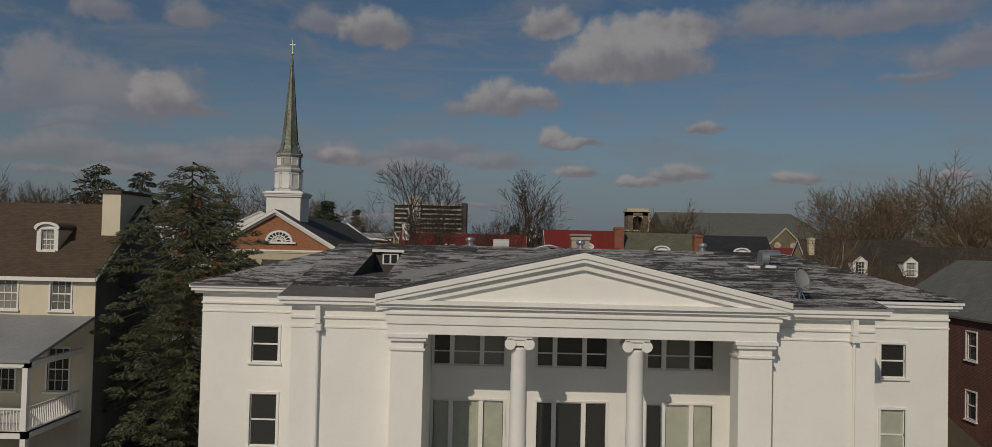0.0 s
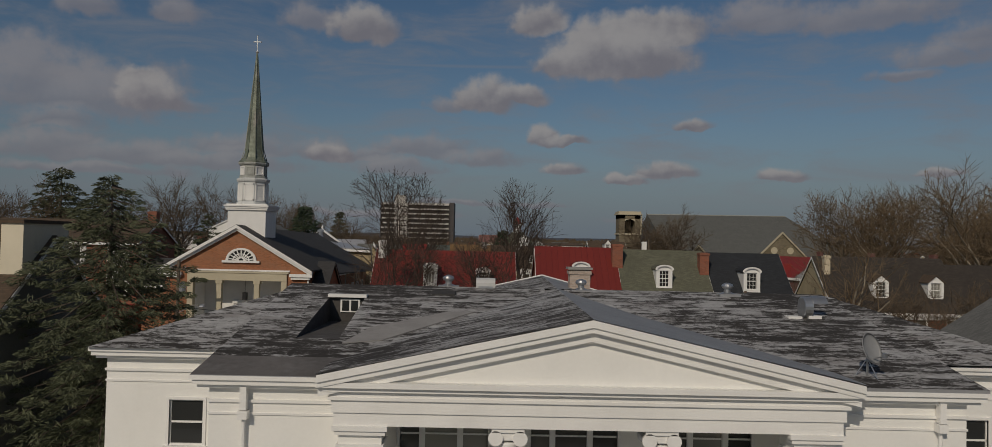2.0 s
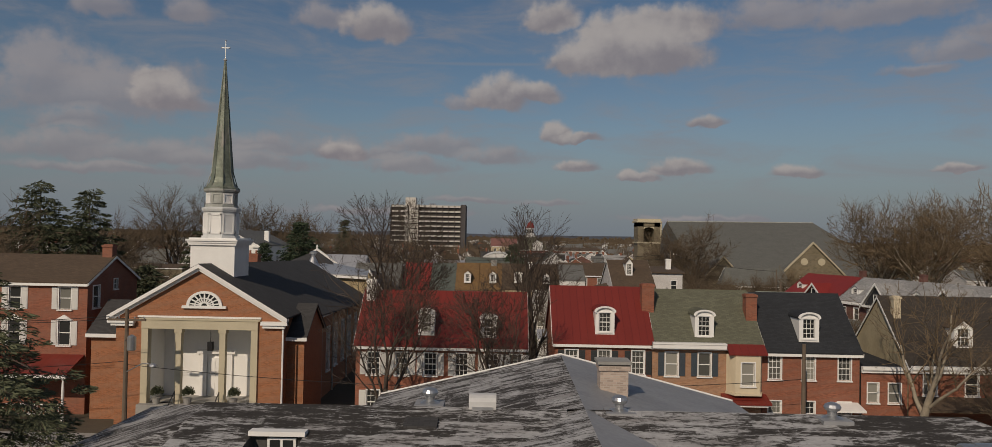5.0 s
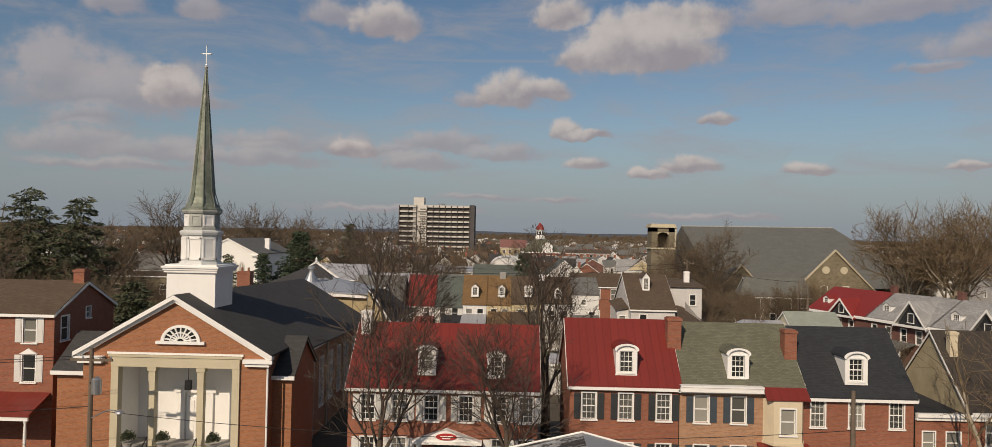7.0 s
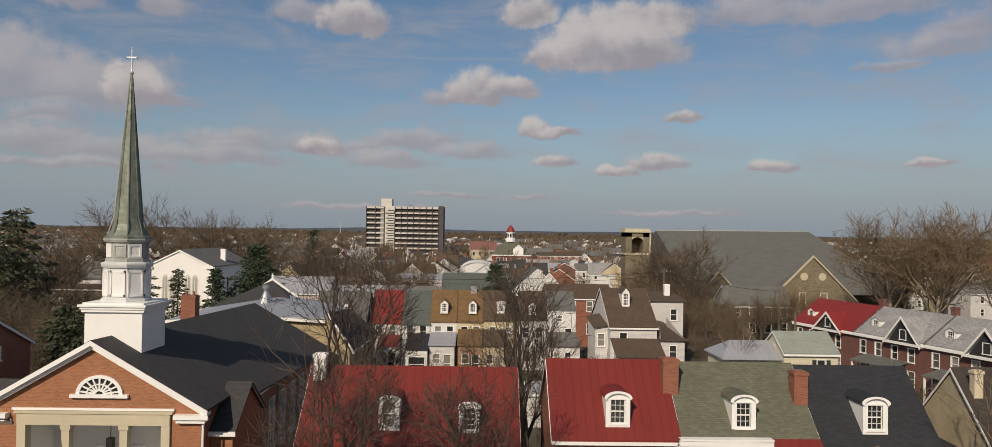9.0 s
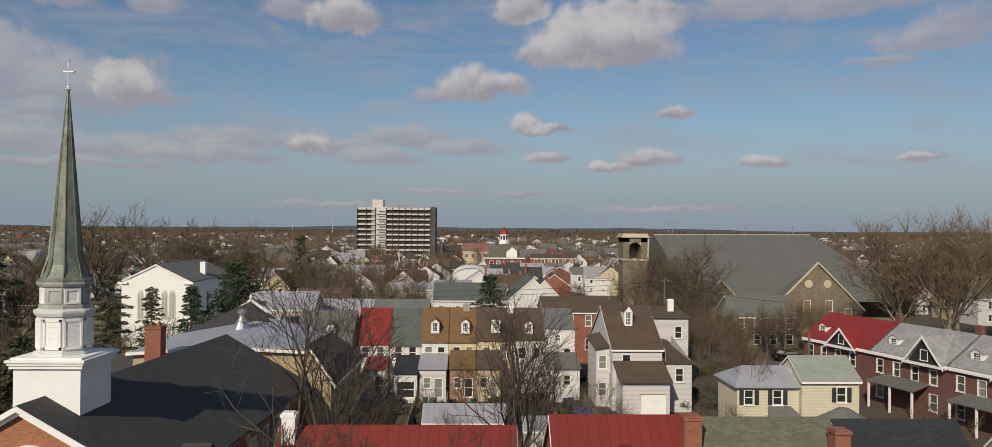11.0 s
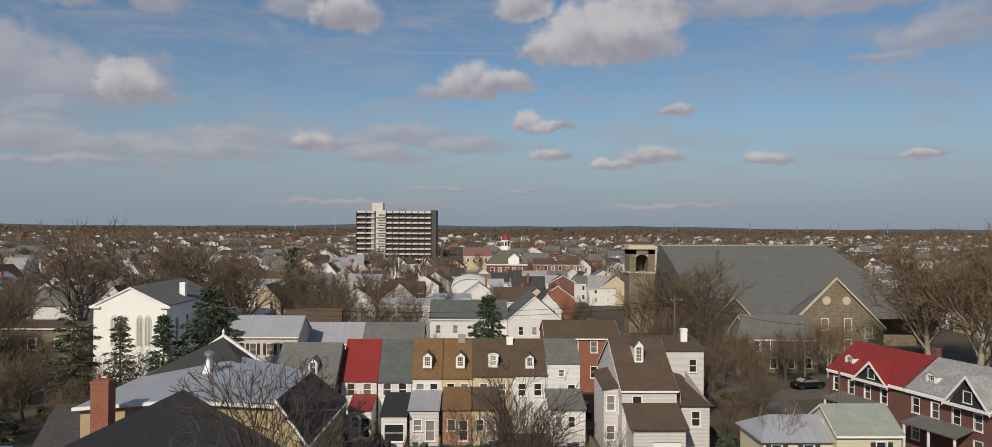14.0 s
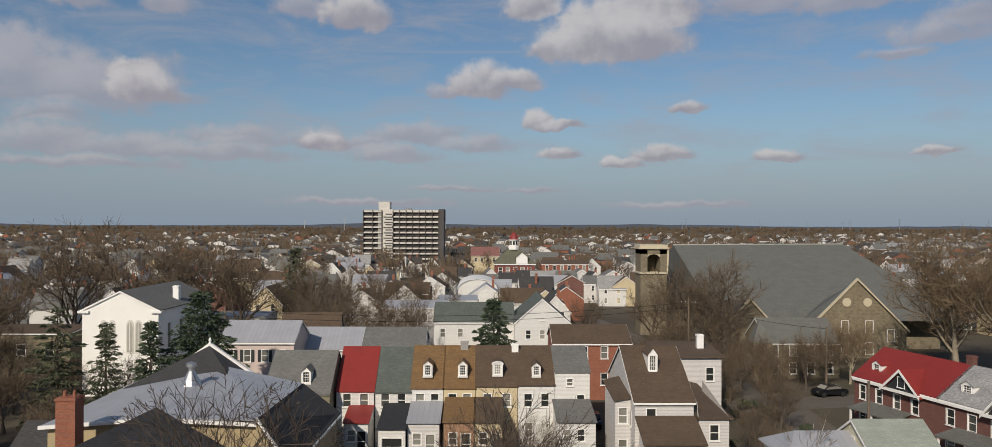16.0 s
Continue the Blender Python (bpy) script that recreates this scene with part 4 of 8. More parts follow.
    for x0, x1 in ((-10.75, -7.0), (7.1, 11.05)):
        ck.face((x0, BE, 5.98), (x1, BE, 5.98), (x1, BE, 6.07), (x0, BE, 6.07))
    part("roof_cheek", ck, FLASH, ob)
    # light well
    zf = zb(hy0) - 0.01
    w = MB()
    w.face((hx0, hy0, zf), (hx1, hy0, zf), (hx1, hy1, zf), (hx0, hy1, zf))
    w.face((hx0, hy0, zf), (hx0, hy1, zf), (hx0, hy1, zb(hy1)), (hx0, hy0, zb(hy0)))
    w.face((hx1, hy1, zf), (hx1, hy0, zf), (hx1, hy0, zb(hy0)), (hx1, hy1, zb(hy1)))
    w.face((hx0, hy1, zf), (hx1, hy1, zf), (hx1, hy1, zb(hy1)), (hx0, hy1, zb(hy1)))
    lw = part("light_well", w, surface("well_felt", (0.075, 0.070, 0.066), 0.9, 0.25, 0.8, 6.0, 0.2, stain=0.4, tint=(0.16, 0.155, 0.15)), ob)
    part("well_head", MB().box(hx0 - 0.06, hy1 - 0.2, zb(hy1) - 0.02, hx1 + 0.06, hy1 + 0.15, zb(hy1) + 0.10), TRIM, lw)
    f = MB().box(-8.35, hy1 - 0.06, zf + 0.35, -7.6, hy1 - 0.02, zf + 0.85)
    part("well_window", f, TRIM, lw)
    part("pane", MB().box(-8.28, hy1 - 0.08, zf + 0.4, -8.02, hy1 - 0.05, zf + 0.8).box(-7.94, hy1 - 0.08, zf + 0.4, -7.68, hy1 - 0.05, zf + 0.8), GLASS, lw)
    part("roof_patch", MB().slab([(-7.2, 39.7, zb(39.7) + 0.035), (-6.0, 40.1, zb(40.1) + 0.035), (-3.2, 43.6, zb(43.6) + 0.035), (-4.2, 43.5, zb(43.5) + 0.035), (-6.6, 41.4, zb(41.4) + 0.035)], 0.03),
         surface("pale_patch", (0.30, 0.29, 0.28), 0.8, 0.12, 1.0, 8.0, 0.2, stain=0.3), ob)
    part("roof_hatch", MB().slab([(-4.9, 46.0, zb(46) + 0.06), (-4.0, 46.0, zb(46) + 0.06), (-4.0, 46.6, zb(46.6) + 0.06), (-4.9, 46.6, zb(46.6) + 0.06)], 0.06), SHING, ob)
    chimney(ob, 1.55, 51.9, 7.2, 8.62, 0.95, 0.8, coursed("whitewashed_brick", (0.46, 0.36, 0.30), (0.50, 0.44, 0.38), stain=0.25))
    part("chimney_cap", MB().box(0.98, 51.4, 8.62, 2.12, 52.4, 8.72), CONCRETE, ob)
    # roof ventilators
    for x, y in ((-4.36, 48.0), (1.12, 47.6), (7.05, 47.2)):
        z = zb(min(y, 47.4)) if abs(x) > 2 else 7.9
        v = MB().lathe(x, y, [(0.13, z), (0.13, z + 0.22), (0.20, z + 0.25), (0.24, z + 0.33), (0.20, z + 0.41), (0.06, z + 0.47)], 16)
        vo = part("ventilator", v, GALV, ob, "galvanised turbine ventilator")
        part("flashing", MB().box(x - 0.42, y - 0.45, z - 0.25, x + 0.42, y + 0.4, z + 0.03), FLASH, vo)
        part("collar", MB().lathe(x, y, [(0.30, z + 0.03), (0.24, z + 0.06), (0.15, z + 0.10)], 16), GALV, vo)
    vb = part("vent_box", MB().prism([(-3.2, 47.35, 7.75), (-3.2, 47.35, 8.14), (-3.2, 47.42, 8.24), (-3.2, 47.55, 8.31), (-3.2, 47.75, 8.32), (-3.2, 47.95, 8.26), (-3.2, 48.0, 8.1), (-3.2, 48.0, 7.75)][::-1], (0.78, 0, 0)), surface("pale_grey_metal", (0.55, 0.55, 0.54), 0.5, 0.08, 2.0, 12.0, 0.1), ob)
    part("louvre", MB().box(-3.1, 47.30, 7.9, -2.52, 47.36, 8.0), GALV, vb)
    z = zb(44.0)
    drum = MB().lathe(0, 0, [(0.36, 0.0), (0.40, 0.02), (0.40, 0.30), (0.36, 0.32)], 22)
    drum.turned(pose(8.78, 44.0, z + 0.34, 0, 90, 0))
    hd = part("exhaust_hood", drum, GALV, ob, "round galvanised exhaust fan with a curved hood")
    arc = [(44.0 + 0.42 * math.cos(t), z + 0.34 + 0.42 * math.sin(t)) for t in [math.radians(55 + 12.5 * k) for k in range(9)]]
    inner = [(44.0 + 0.38 * math.cos(t), z + 0.34 + 0.38 * math.sin(t)) for t in [math.radians(55 + 12.5 * k) for k in range(9)]]
    part("hood_cover", MB().prism([(9.08, a, b) for a, b in arc] + [(9.08, a, b) for a, b in inner[::-1]], (0.52, 0, 0)), GALV, hd)
    part("fan_base", MB().box(8.95, 43.72, z - 0.15, 9.42, 44.2, z + 0.06), TRIM, hd)
    part("hood_curb", MB().box(8.2, 43.7, z - 0.2, 8.7, 44.2, z + 0.03), TRIM, ob)
    return ob


white_building()


def satellite_dish(x, y, z):
    ob = thing("satellite_dish", "grey satellite dish on a tripod on the roof", "satellite dish", pose(x, y, z, 0, 0, 25))
    d = MB()
    rings = [(0.0, 0.0)] + [(0.42 * k / 5, 0.10 * (k / 5) ** 2) for k in range(1, 6)]
    d.lathe(0, 0, [(0.01, 0.0)] + rings[1:] + [(0.42, 0.12), (0.40, 0.12)] + [(r * 0.97, h + 0.02) for r, h in rings[:0:-1]], 20)
    d.turned(pose(0, -0.05, 0.75, 70, 0, 0) @ Matrix.Diagonal((0.85, 1.1, 1, 1)))
    part("reflector", d, surface("grey_dish", (0.27, 0.275, 0.28), 0.5, 0.10, 2.0, 12.0, 0.05), ob, smooth=True)
    part("mast", MB().tube((0, 0, 0), (0, 0, 0.8), 0.03, n=8), GALV, ob)
    for a in (30, 150, 270):
        part("leg", MB().tube((0.35 * math.cos(radians(a)), 0.35 * math.sin(radians(a)), -0.05), (0, 0, 0.5), 0.018, n=6), GALV, ob)
    part("feed_arm", MB().tube((0, 0, 0.45), (0, -0.55, 0.62), 0.018, n=6).box(-0.05, -0.62, 0.58, 0.05, -0.5, 0.70), GALV, ob)
    return ob


satellite_dish(8.15, 37.8, 6.25)


# ---- brick church with steeple ----
def church():
    ob = thing("church", "orange brick church with a gabled front portico and white steeple", "church")
    ax = -22.75
    w = MB()
    # front block with the recessed porch
    w.wall(-28.4, -17.1, -0.6, 7.0, 77.9, 0.3, [(-26.2, 1.2, -19.1, 6.3)])
    w.face((-28.4, 77.9, 7.0), (-17.1, 77.9, 7.0), (ax, 77.9, 10.35))
    w.face((-17.1, 77.9, -0.6), (-17.1, 81, -0.6), (-17.1, 81, 7), (-17.1, 77.9, 7))
    w.face((-28.4, 81, -0.6), (-28.4, 77.9, -0.6), (-28.4, 77.9, 7), (-28.4, 81, 7))
    # body
    wins = [(83.5 + 3.0 * k, 1.6, 1.2, 3.6) for k in range(7)]
    i = len(w.v)
    w.wall(0, 23.5, -0.6, 6.5, 0, 0.3, [(y - 80.8 - a / 2, s, y - 80.8 + a / 2, s + h) for y, s, a, h in wins])
    w.turned(pose(-16.5, 80.8, 0, 0, 0, 90), i)
    w.face((-29, 104.3, -0.6), (-29, 80.8, -0.6), (-29, 80.8, 6.5), (-29, 104.3, 6.5))
    w.wall(-29, -28.4, -0.6, 6.5, 80.8, 0.1)
    w.wall(-17.1, -16.5, -0.6, 6.5, 80.8, 0.1)
    w.face((-16.5, 104.3, -0.6), (-29, 104.3, -0.6), (-29, 104.3, 6.2), (ax + 0.5, 104.3, 9.7), (-16.5, 104.3, 6.2))
    part("wall", w, BRICK, ob)
    # porch: tan frame, square columns, white back wall with door
    f = MB()
    f.box(-26.6, 77.72, 6.25, -18.7, 78.3, 6.85)
    f.box(-26.75, 77.66, 6.85, -18.55, 78.3, 6.98)
    f.box(-26.6, 77.75, 1.2, -26.15, 78.3, 6.25)
    f.box(-19.15, 77.75, 1.2, -18.7, 78.3, 6.25)
    part("porch_frame", f, TANST, ob)
    for x in (-24.1, -21.1):
        part("porch_column", MB().box(x - 0.2, 77.78, 1.2, x + 0.2, 78.2, 6.25).box(x - 0.27, 77.74, 6.0, x + 0.27, 78.24, 6.25).box(x - 0.27, 77.74, 1.2, x + 0.27, 78.24, 1.45), TANST, ob)
    p = MB()
    p.face((-26.2, 80.6, 1.2), (-19.1, 80.6, 1.2), (-19.1, 80.6, 6.3), (-26.2, 80.6, 6.3))
    p.face((-26.2, 77.9, 1.2), (-26.2, 80.6, 1.2), (-26.2, 80.6, 6.3), (-26.2, 77.9, 6.3))
    p.face((-19.1, 80.6, 1.2), (-19.1, 77.9, 1.2), (-19.1, 77.9, 6.3), (-19.1, 80.6, 6.3))
    p.face((-26.2, 77.9, 6.3), (-26.2, 80.6, 6.3), (-19.1, 80.6, 6.3), (-19.1, 77.9, 6.3))
    part("porch_wall", p, TRIM, ob)
    part("porch_floor", MB().box(-26.6, 77.2, -0.6, -18.7, 80.7, 1.2), CONCRETE, ob)
    for k in range(5):
        part("step", MB().box(-24.0, 77.2 - 0.35 * (k + 1), -0.6, -21.2, 77.2 - 0.35 * k, 1.0 - 0.25 * k), CONCRETE, ob)
    for x in (-24.1, -21.1):
        part("handrail", MB().tube((x, 75.4, 0.6), (x, 77.4, 2.1), 0.03, n=6).tube((x, 75.4, -0.3), (x, 75.4, 0.6), 0.03, n=6).tube((x, 77.4, 1.2), (x, 77.4, 2.1), 0.03, n=6), IRON, ob)
    d = part("door", MB().box(-23.0, 80.45, 1.2, -21.9, 80.6, 3.9).box(-22.9, 80.42, 1.4, -22.5, 80.46, 3.7).box(-22.4, 80.42, 1.4, -22.0, 80.46, 3.7), TRIM, ob)
    part("door_surround", MB().box(-23.6, 80.4, 1.2, -23.1, 80.6, 4.2).box(-21.8, 80.4, 1.2, -21.3, 80.6, 4.2).box(-23.8, 80.35, 4.2, -21.1, 80.6, 4.5), TRIM, d)
    part("lantern", MB().tube((-22.45, 79.3, 6.3), (-22.45, 79.3, 5.2), 0.02, n=5).box(-22.62, 79.13, 4.6, -22.28, 79.47, 5.2), IRON, ob)
    # gable trim and fanlight
    g = MB()
    for s_ in (-1, 1):
        e = ax + s_ * 6.1
        for lo, hi, y in ((-0.12, 0.14, 77.42), (-0.32, -0.12, 77.62)):
            q = [(e, y, 6.98 + lo), (ax, y, 10.55 + lo), (ax, y, 10.55 + hi), (e, y, 6.98 + hi)]
            g.prism(q if s_ < 0 else q[::-1], (0, 77.95 - y, 0))
        x0 = ax + s_ * 4.3
        g.box(min(x0, e), 77.5, 6.62, max(x0, e), 77.95, 6.86)
        g.box(min(x0 + s_ * 0.1, e - s_ * 0.2), 77.62, 6.42, max(x0 + s_ * 0.1, e - s_ * 0.2), 77.95, 6.62)
    g.box(-26.9, 77.8, 7.0, -18.5, 77.96, 7.12)
    part("raking_cornice", g, TRIM, ob)
    fan = MB()
    cx, cz = -22.4, 7.85
    fan.box(cx - 1.5, 77.70, cz - 0.18, cx + 1.5, 77.92, cz)
    n = 14
    for r0, r1 in ((1.02, 1.22), (0.60, 0.68)):
        for k in range(n):
            a, b = math.pi * k / n, math.pi * (k + 1) / n
            fan.prism([(cx + r * math.cos(t), 77.76, cz + r * math.sin(t) * 0.82) for r, t in ((r0, a), (r1, a), (r1, b), (r0, b))][::-1], (0, 0.14, 0))
    for k in range(9):
        a = math.pi * (k + 0.5) / 9
        c, s_ = math.cos(a), math.sin(a) * 0.82
        px, pz = -math.sin(a) * 0.04, math.cos(a) * 0.04
        fan.prism([(cx + c * 0.2 - px, 77.78, cz + s_ * 0.2 - pz), (cx + c * 1.05 - px, 77.78, cz + s_ * 1.05 - pz), (cx + c * 1.05 + px, 77.78, cz + s_ * 1.05 + pz), (cx + c * 0.2 + px, 77.78, cz + s_ * 0.2 + pz)], (0, 0.12, 0))
    fo = part("fanlight", fan, TRIM, ob)
    part("pane", MB().prism([(cx + 1.1 * math.cos(math.pi * k / 12), 77.86, cz + 0.9 * math.sin(math.pi * k / 12)) for k in range(13)], (0, 0.02, 0)), GLASS, fo)
    # roof
    r = MB()
    k = (10.6 - 7.0) / 6.2
    for s_ in (-1, 1):
        q = [(ax, 77.45, 10.72), (ax + s_ * 6.1, 77.45, 10.72 - 6.1 * k), (ax + s_ * 6.1, 81, 10.72 - 6.1 * k), (ax + s_ * 6.75, 80.6, 10.72 - 6.75 * k), (ax + 0.6 + s_ * 6.75, 105.0, 10.2 - 6.75 * k), (ax + 0.6, 105.0, 10.2)]
        r.slab(q if s_ < 0 else q[::-1], 0.12)
    part("roof", r, SHING, ob)
    for x in (-29.55, -16.05):
        part("gutter", MB().box(x, 80.6, 6.42, x + 0.1, 104.4, 6.6), TRIM, ob)
    for x in (-29.5, -17.4):
        part("eave_return", MB().box(x, 80.55, 6.38, x + 1.4, 80.75, 6.62), TRIM, ob)
    for y in (78.1, 86.8, 91.0, 97.0):
        x = -17.0 if y < 80 else -16.4
        part("downpipe", MB().tube((x, y - (0.25 if y < 80 else 0), 6.5), (x, y - (0.25 if y < 80 else 0), -0.4), 0.07, n=8), TRIM if y < 80 else LEAD, ob)
    for y, s, a, h in wins:
        add_window(ob, -16.5, s, a, h, y, "six", None, 90)
    # low gabled wings either side of the front
    for x0, x1, out in ((-30.8, -28.4, -1), (-17.1, -15.9, 1)):
        lw = MB()
        lw.wall(x0, x1, -0.6, 5.75, 79.3, 0.2)
        xe = x0 if out < 0 else x1
        q = [(xe, 79.3, -0.6), (xe, 84.8, -0.6), (xe, 84.8, 5.75), (xe, 82.05, 7.65), (xe, 79.3, 5.75)]
        lw.face(*(q if out > 0 else q[::-1]))
        wing = part("side_wing_wall", lw, BRICK, ob)
        a, b = (x0 - 0.25, x1 + 0.02) if out < 0 else (x0 - 0.02, x1 + 0.25)
        part("side_wing_roof", MB().slab([(a, 79.0, 5.68), (b, 79.0, 5.68), (b, 82.05, 7.80), (a, 82.05, 7.80)], 0.12).slab([(a, 82.05, 7.80), (b, 82.05, 7.80), (b, 85.1, 5.68), (a, 85.1, 5.68)], 0.12), SHING, wing)
        part("side_wing_gutter", MB().box(a, 78.9, 5.42, b, 79.02, 5.66), TRIM, wing)
        xr = xe + out * 0.16
        part("side_wing_rake", MB().prism([(xr, 79.0, 5.46), (xr, 82.05, 7.58), (xr, 82.05, 7.72), (xr, 79.0, 5.62)], (0.05 * out, 0, 0)).prism([(xr, 82.05, 7.58), (xr, 85.1, 5.46), (xr, 85.1, 5.62), (xr, 82.05, 7.72)], (0.05 * out, 0, 0)), LEAD, wing)
    # steeple
    st = MB()
    tx, ty = -22.63, 81.25
    h = 1.56
    st.box(tx - h, ty - h, 8.6, tx + h, ty + h, 11.95)
    stee = part("steeple_base", st, TRIM, ob, "white boarded steeple base")
    c = MB()
    for e, z0, z1 in ((0.14, 11.95, 12.1), (0.20, 12.1, 12.24), (0.28, 12.24, 12.36), (0.1, 12.36, 12.46)):
        c.box(tx - h - e, ty - h - e, z0, tx + h + e, ty + h + e, z1)
    part("cornice", c, TRIM, stee)
    t8 = math.pi / 8
    bel = MB().lathe(tx, ty, [(1.32, 12.4), (1.32, 12.62), (1.22, 12.62), (1.22, 14.35), (1.30, 14.35), (1.36, 14.5), (1.36, 14.6), (1.14, 14.68)], 8, t8)
    belf = part("belfry", bel, surface("grey_white_paint", (0.62, 0.63, 0.62), 0.6, 0.08, 0.8, 12.0, 0.1, stain=0.2), ob)
    for k in range(8):
        a = k * 45
        m = Matrix.Translation((tx, ty, 0)) @ pose(0, 0, 0, 0, 0, a)
        lv = MB().box(-0.33, -1.145, 12.88, 0.33, -1.12, 14.08)
        for j in range(10):
            lv.box(-0.30, -1.158, 12.92 + j * 0.115, 0.30, -1.145, 13.0 + j * 0.115)
        lv.box(-0.41, -1.19, 12.76, -0.33, -1.11, 14.2).box(0.33, -1.19, 12.76, 0.41, -1.11, 14.2).box(-0.41, -1.19, 14.08, 0.41, -1.11, 14.2).box(-0.41, -1.19, 12.76, 0.41, -1.11, 12.88)
        part("louvre_panel", lv.turned(m), TRIM, belf)
    la = MB().lathe(tx, ty, [(1.14, 14.6), (1.14, 14.85), (1.07, 14.9), (1.07, 15.70), (1.20, 15.78), (1.26, 15.90), (1.26, 15.98)], 8, t8)
    lant = part("lantern_stage", la, LEAD, ob)
    for k in range(8):
        m = Matrix.Translation((tx, ty, 0)) @ pose(0, 0, 0, 0, 0, k * 45)
        fr = MB().box(-0.36, -1.04, 14.92, -0.25, -0.97, 15.68).box(0.25, -1.04, 14.92, 0.36, -0.97, 15.68).box(-0.25, -1.04, 15.56, 0.25, -0.97, 15.68).box(-0.25, -1.04, 14.92, 0.25, -0.97, 15.02)
        fr.box(-0.36, -1.0, 14.95, 0.36, -0.975, 15.65)
        part("lantern_panel", fr.turned(m), (LEAD, TRIM)[k % 2], lant)
    sp = MB().lathe(tx, ty, [(1.24, 15.95), (1.24, 16.06), (1.06, 16.2), (0.88, 16.45), (0.78, 16.8), (0.74, 17.2), (0.06, 25.35)], 8, t8)
    part("spire", sp, COPPER, ob, "green and brown weathered copper spire")
    for k in range(8):
        a = t8 + k * math.pi / 4
        ca, sa = math.cos(a), math.sin(a)
        rb = MB().tube((tx + 0.75 * ca, ty + 0.75 * sa, 17.2), (tx + 0.06 * ca, ty + 0.06 * sa, 25.35), 0.035, 0.015, 5)
        rb.tube((tx + 1.05 * ca, ty + 1.05 * sa, 16.2), (tx + 0.75 * ca, ty + 0.75 * sa, 17.2), 0.035, 0.035, 5)
        part("spire_rib", rb, LEAD if k in (3, 4) else COPPER, ob)
    cr = MB().lathe(tx, ty, [(0.05, 25.3), (0.14, 25.42), (0.05, 25.55), (0.035, 25.6), (0.035, 26.85)], 10)
    cr.box(tx - 0.30, ty - 0.03, 26.28, tx + 0.30, ty + 0.03, 26.34)
    for dx, dz in ((-0.30, 26.31), (0.30, 26.31), (0, 26.85)):
        cr.lathe(tx + dx, ty, [(0.02, dz - 0.06), (0.06, dz), (0.02, dz + 0.06)], 8)
    part("cross", cr, surface("silver_gilt", (0.75, 0.74, 0.70), 0.35, 0.05, 3.0, 20.0, 0.0, metal=0.5), ob)
    return ob


church()


# ---- row houses across the street ----
def shopfront_row():
    Y = 77.2
    W2 = lambda xs, z, w, h: [(x, z, w, h) for x in xs]
    # A: long house with the broad red roof
    a = gable_house("row_house", "white-shuttered brick row house with a broad red tin roof", pose(-11.9, Y, 0), 11.4, 8.2, 5.62, 8.85, BRICKR, REDTIN,
                    W2((1.2, 3.1, 5.0, 7.1, 9.1, 10.7), 3.55, 0.82, 1.5) + W2((1.2, 3.1, 9.1, 10.7), 0.9, 0.85, 1.6), ridge_y=3.9, shut=SHUTW, group="row houses", wstyle="six")
    dormer(a, 4.65, 0.45, 6.25, 1.05, 1.65, 2.2, roofm=REDTIN)
    dormer(a, 8.85, 0.45, 6.05, 1.05, 1.55, 2.2, roofm=REDTIN)
    chimney(a, 0.45, 3.3, 7.4, 9.75, 0.65, 0.6, TRIM)
    hd = MB()
    hd.prism([(4.0, -0.6, 2.45), (8.0, -0.6, 2.45), (6.0, -0.6, 3.15)], (0, 0.6, 0))
    hd.box(3.9, -0.7, 2.3, 8.1, 0.0, 2.47)
    hd.box(4.2, -0.5, 0, 4.5, 0, 2.3).box(7.5, -0.5, 0, 7.8, 0, 2.3)
    p = part("door_pediment", hd, TRIM, a)
    sg = MB()
    sg.prism([(6.0 + 0.62 * math.cos(t), -0.66, 2.76 + 0.2 * math.sin(t)) for t in [2 * math.pi * k / 20 for k in range(20)]], (0, 0.05, 0))
    s = part("sign", sg, surface("red_sign", (0.42, 0.03, 0.03), 0.5, 0.05, 2.0, 20.0, 0.0), p)
    part("lettering", MB().box(5.62, -0.68, 2.74, 6.38, -0.66, 2.82).box(5.75, -0.68, 2.64, 6.25, -0.66, 2.69), TRIM, s)
    part("door", MB().box(5.2, -0.05, -0.2, 6.8, 0.0, 2.2), SHUTB, a)
    # C: red roof, black shutters
    c = gable_house("row_house", "brick row house with red tin roof and black shutters", pose(1.4, Y, 0), 6.5, 8.2, 6.05, 9.4, BRICKR, REDTIN,
                    W2((1.15, 3.35, 5.6), 3.9, 0.82, 1.55) + W2((1.15, 3.35, 5.6), 0.8, 0.85, 1.7), ridge_y=3.8, shut=SHUTB, group="row houses", wstyle="six")
    dormer(c, 3.4, 0.4, 6.5, 1.25, 1.7, 2.2, roofm=REDTIN)
    chimney(c, 6.6, 2.4, 7.5, 9.85, 0.85, 0.8, BRICKR)
    # D: green-grey roof, white box gutter, bay window under a red skirt roof
    d = gable_house("row_house", "pale brick row house with green-grey shingles and a cream bay window", pose(7.95, Y, 0), 7.3, 8.2, 6.0, 9.3, BRICKP, SHINGG,
                    W2((1.3, 3.5), 3.85, 0.82, 1.55) + W2((1.3, 3.5), 0.8, 0.85, 1.7), ridge_y=3.8, shut=surface("slate_blue_shutter", (0.05, 0.065, 0.08), 0.6, 0.15, 2.0, 20.0, 0.2), group="row houses")
    part("box_gutter", MB().box(-0.05, -0.5, 5.72, 4.85, 0.0, 6.08).box(-0.05, -0.55, 6.0, 4.85, 0.0, 6.1), TRIM, d)
    dormer(d, 3.55, 0.4, 6.35, 1.25, 1.75, 2.4, roofm=SHINGG)
    chimney(d, 7.1, 1.95, 6.9, 9.3, 0.75, 0.8, BRICKR)
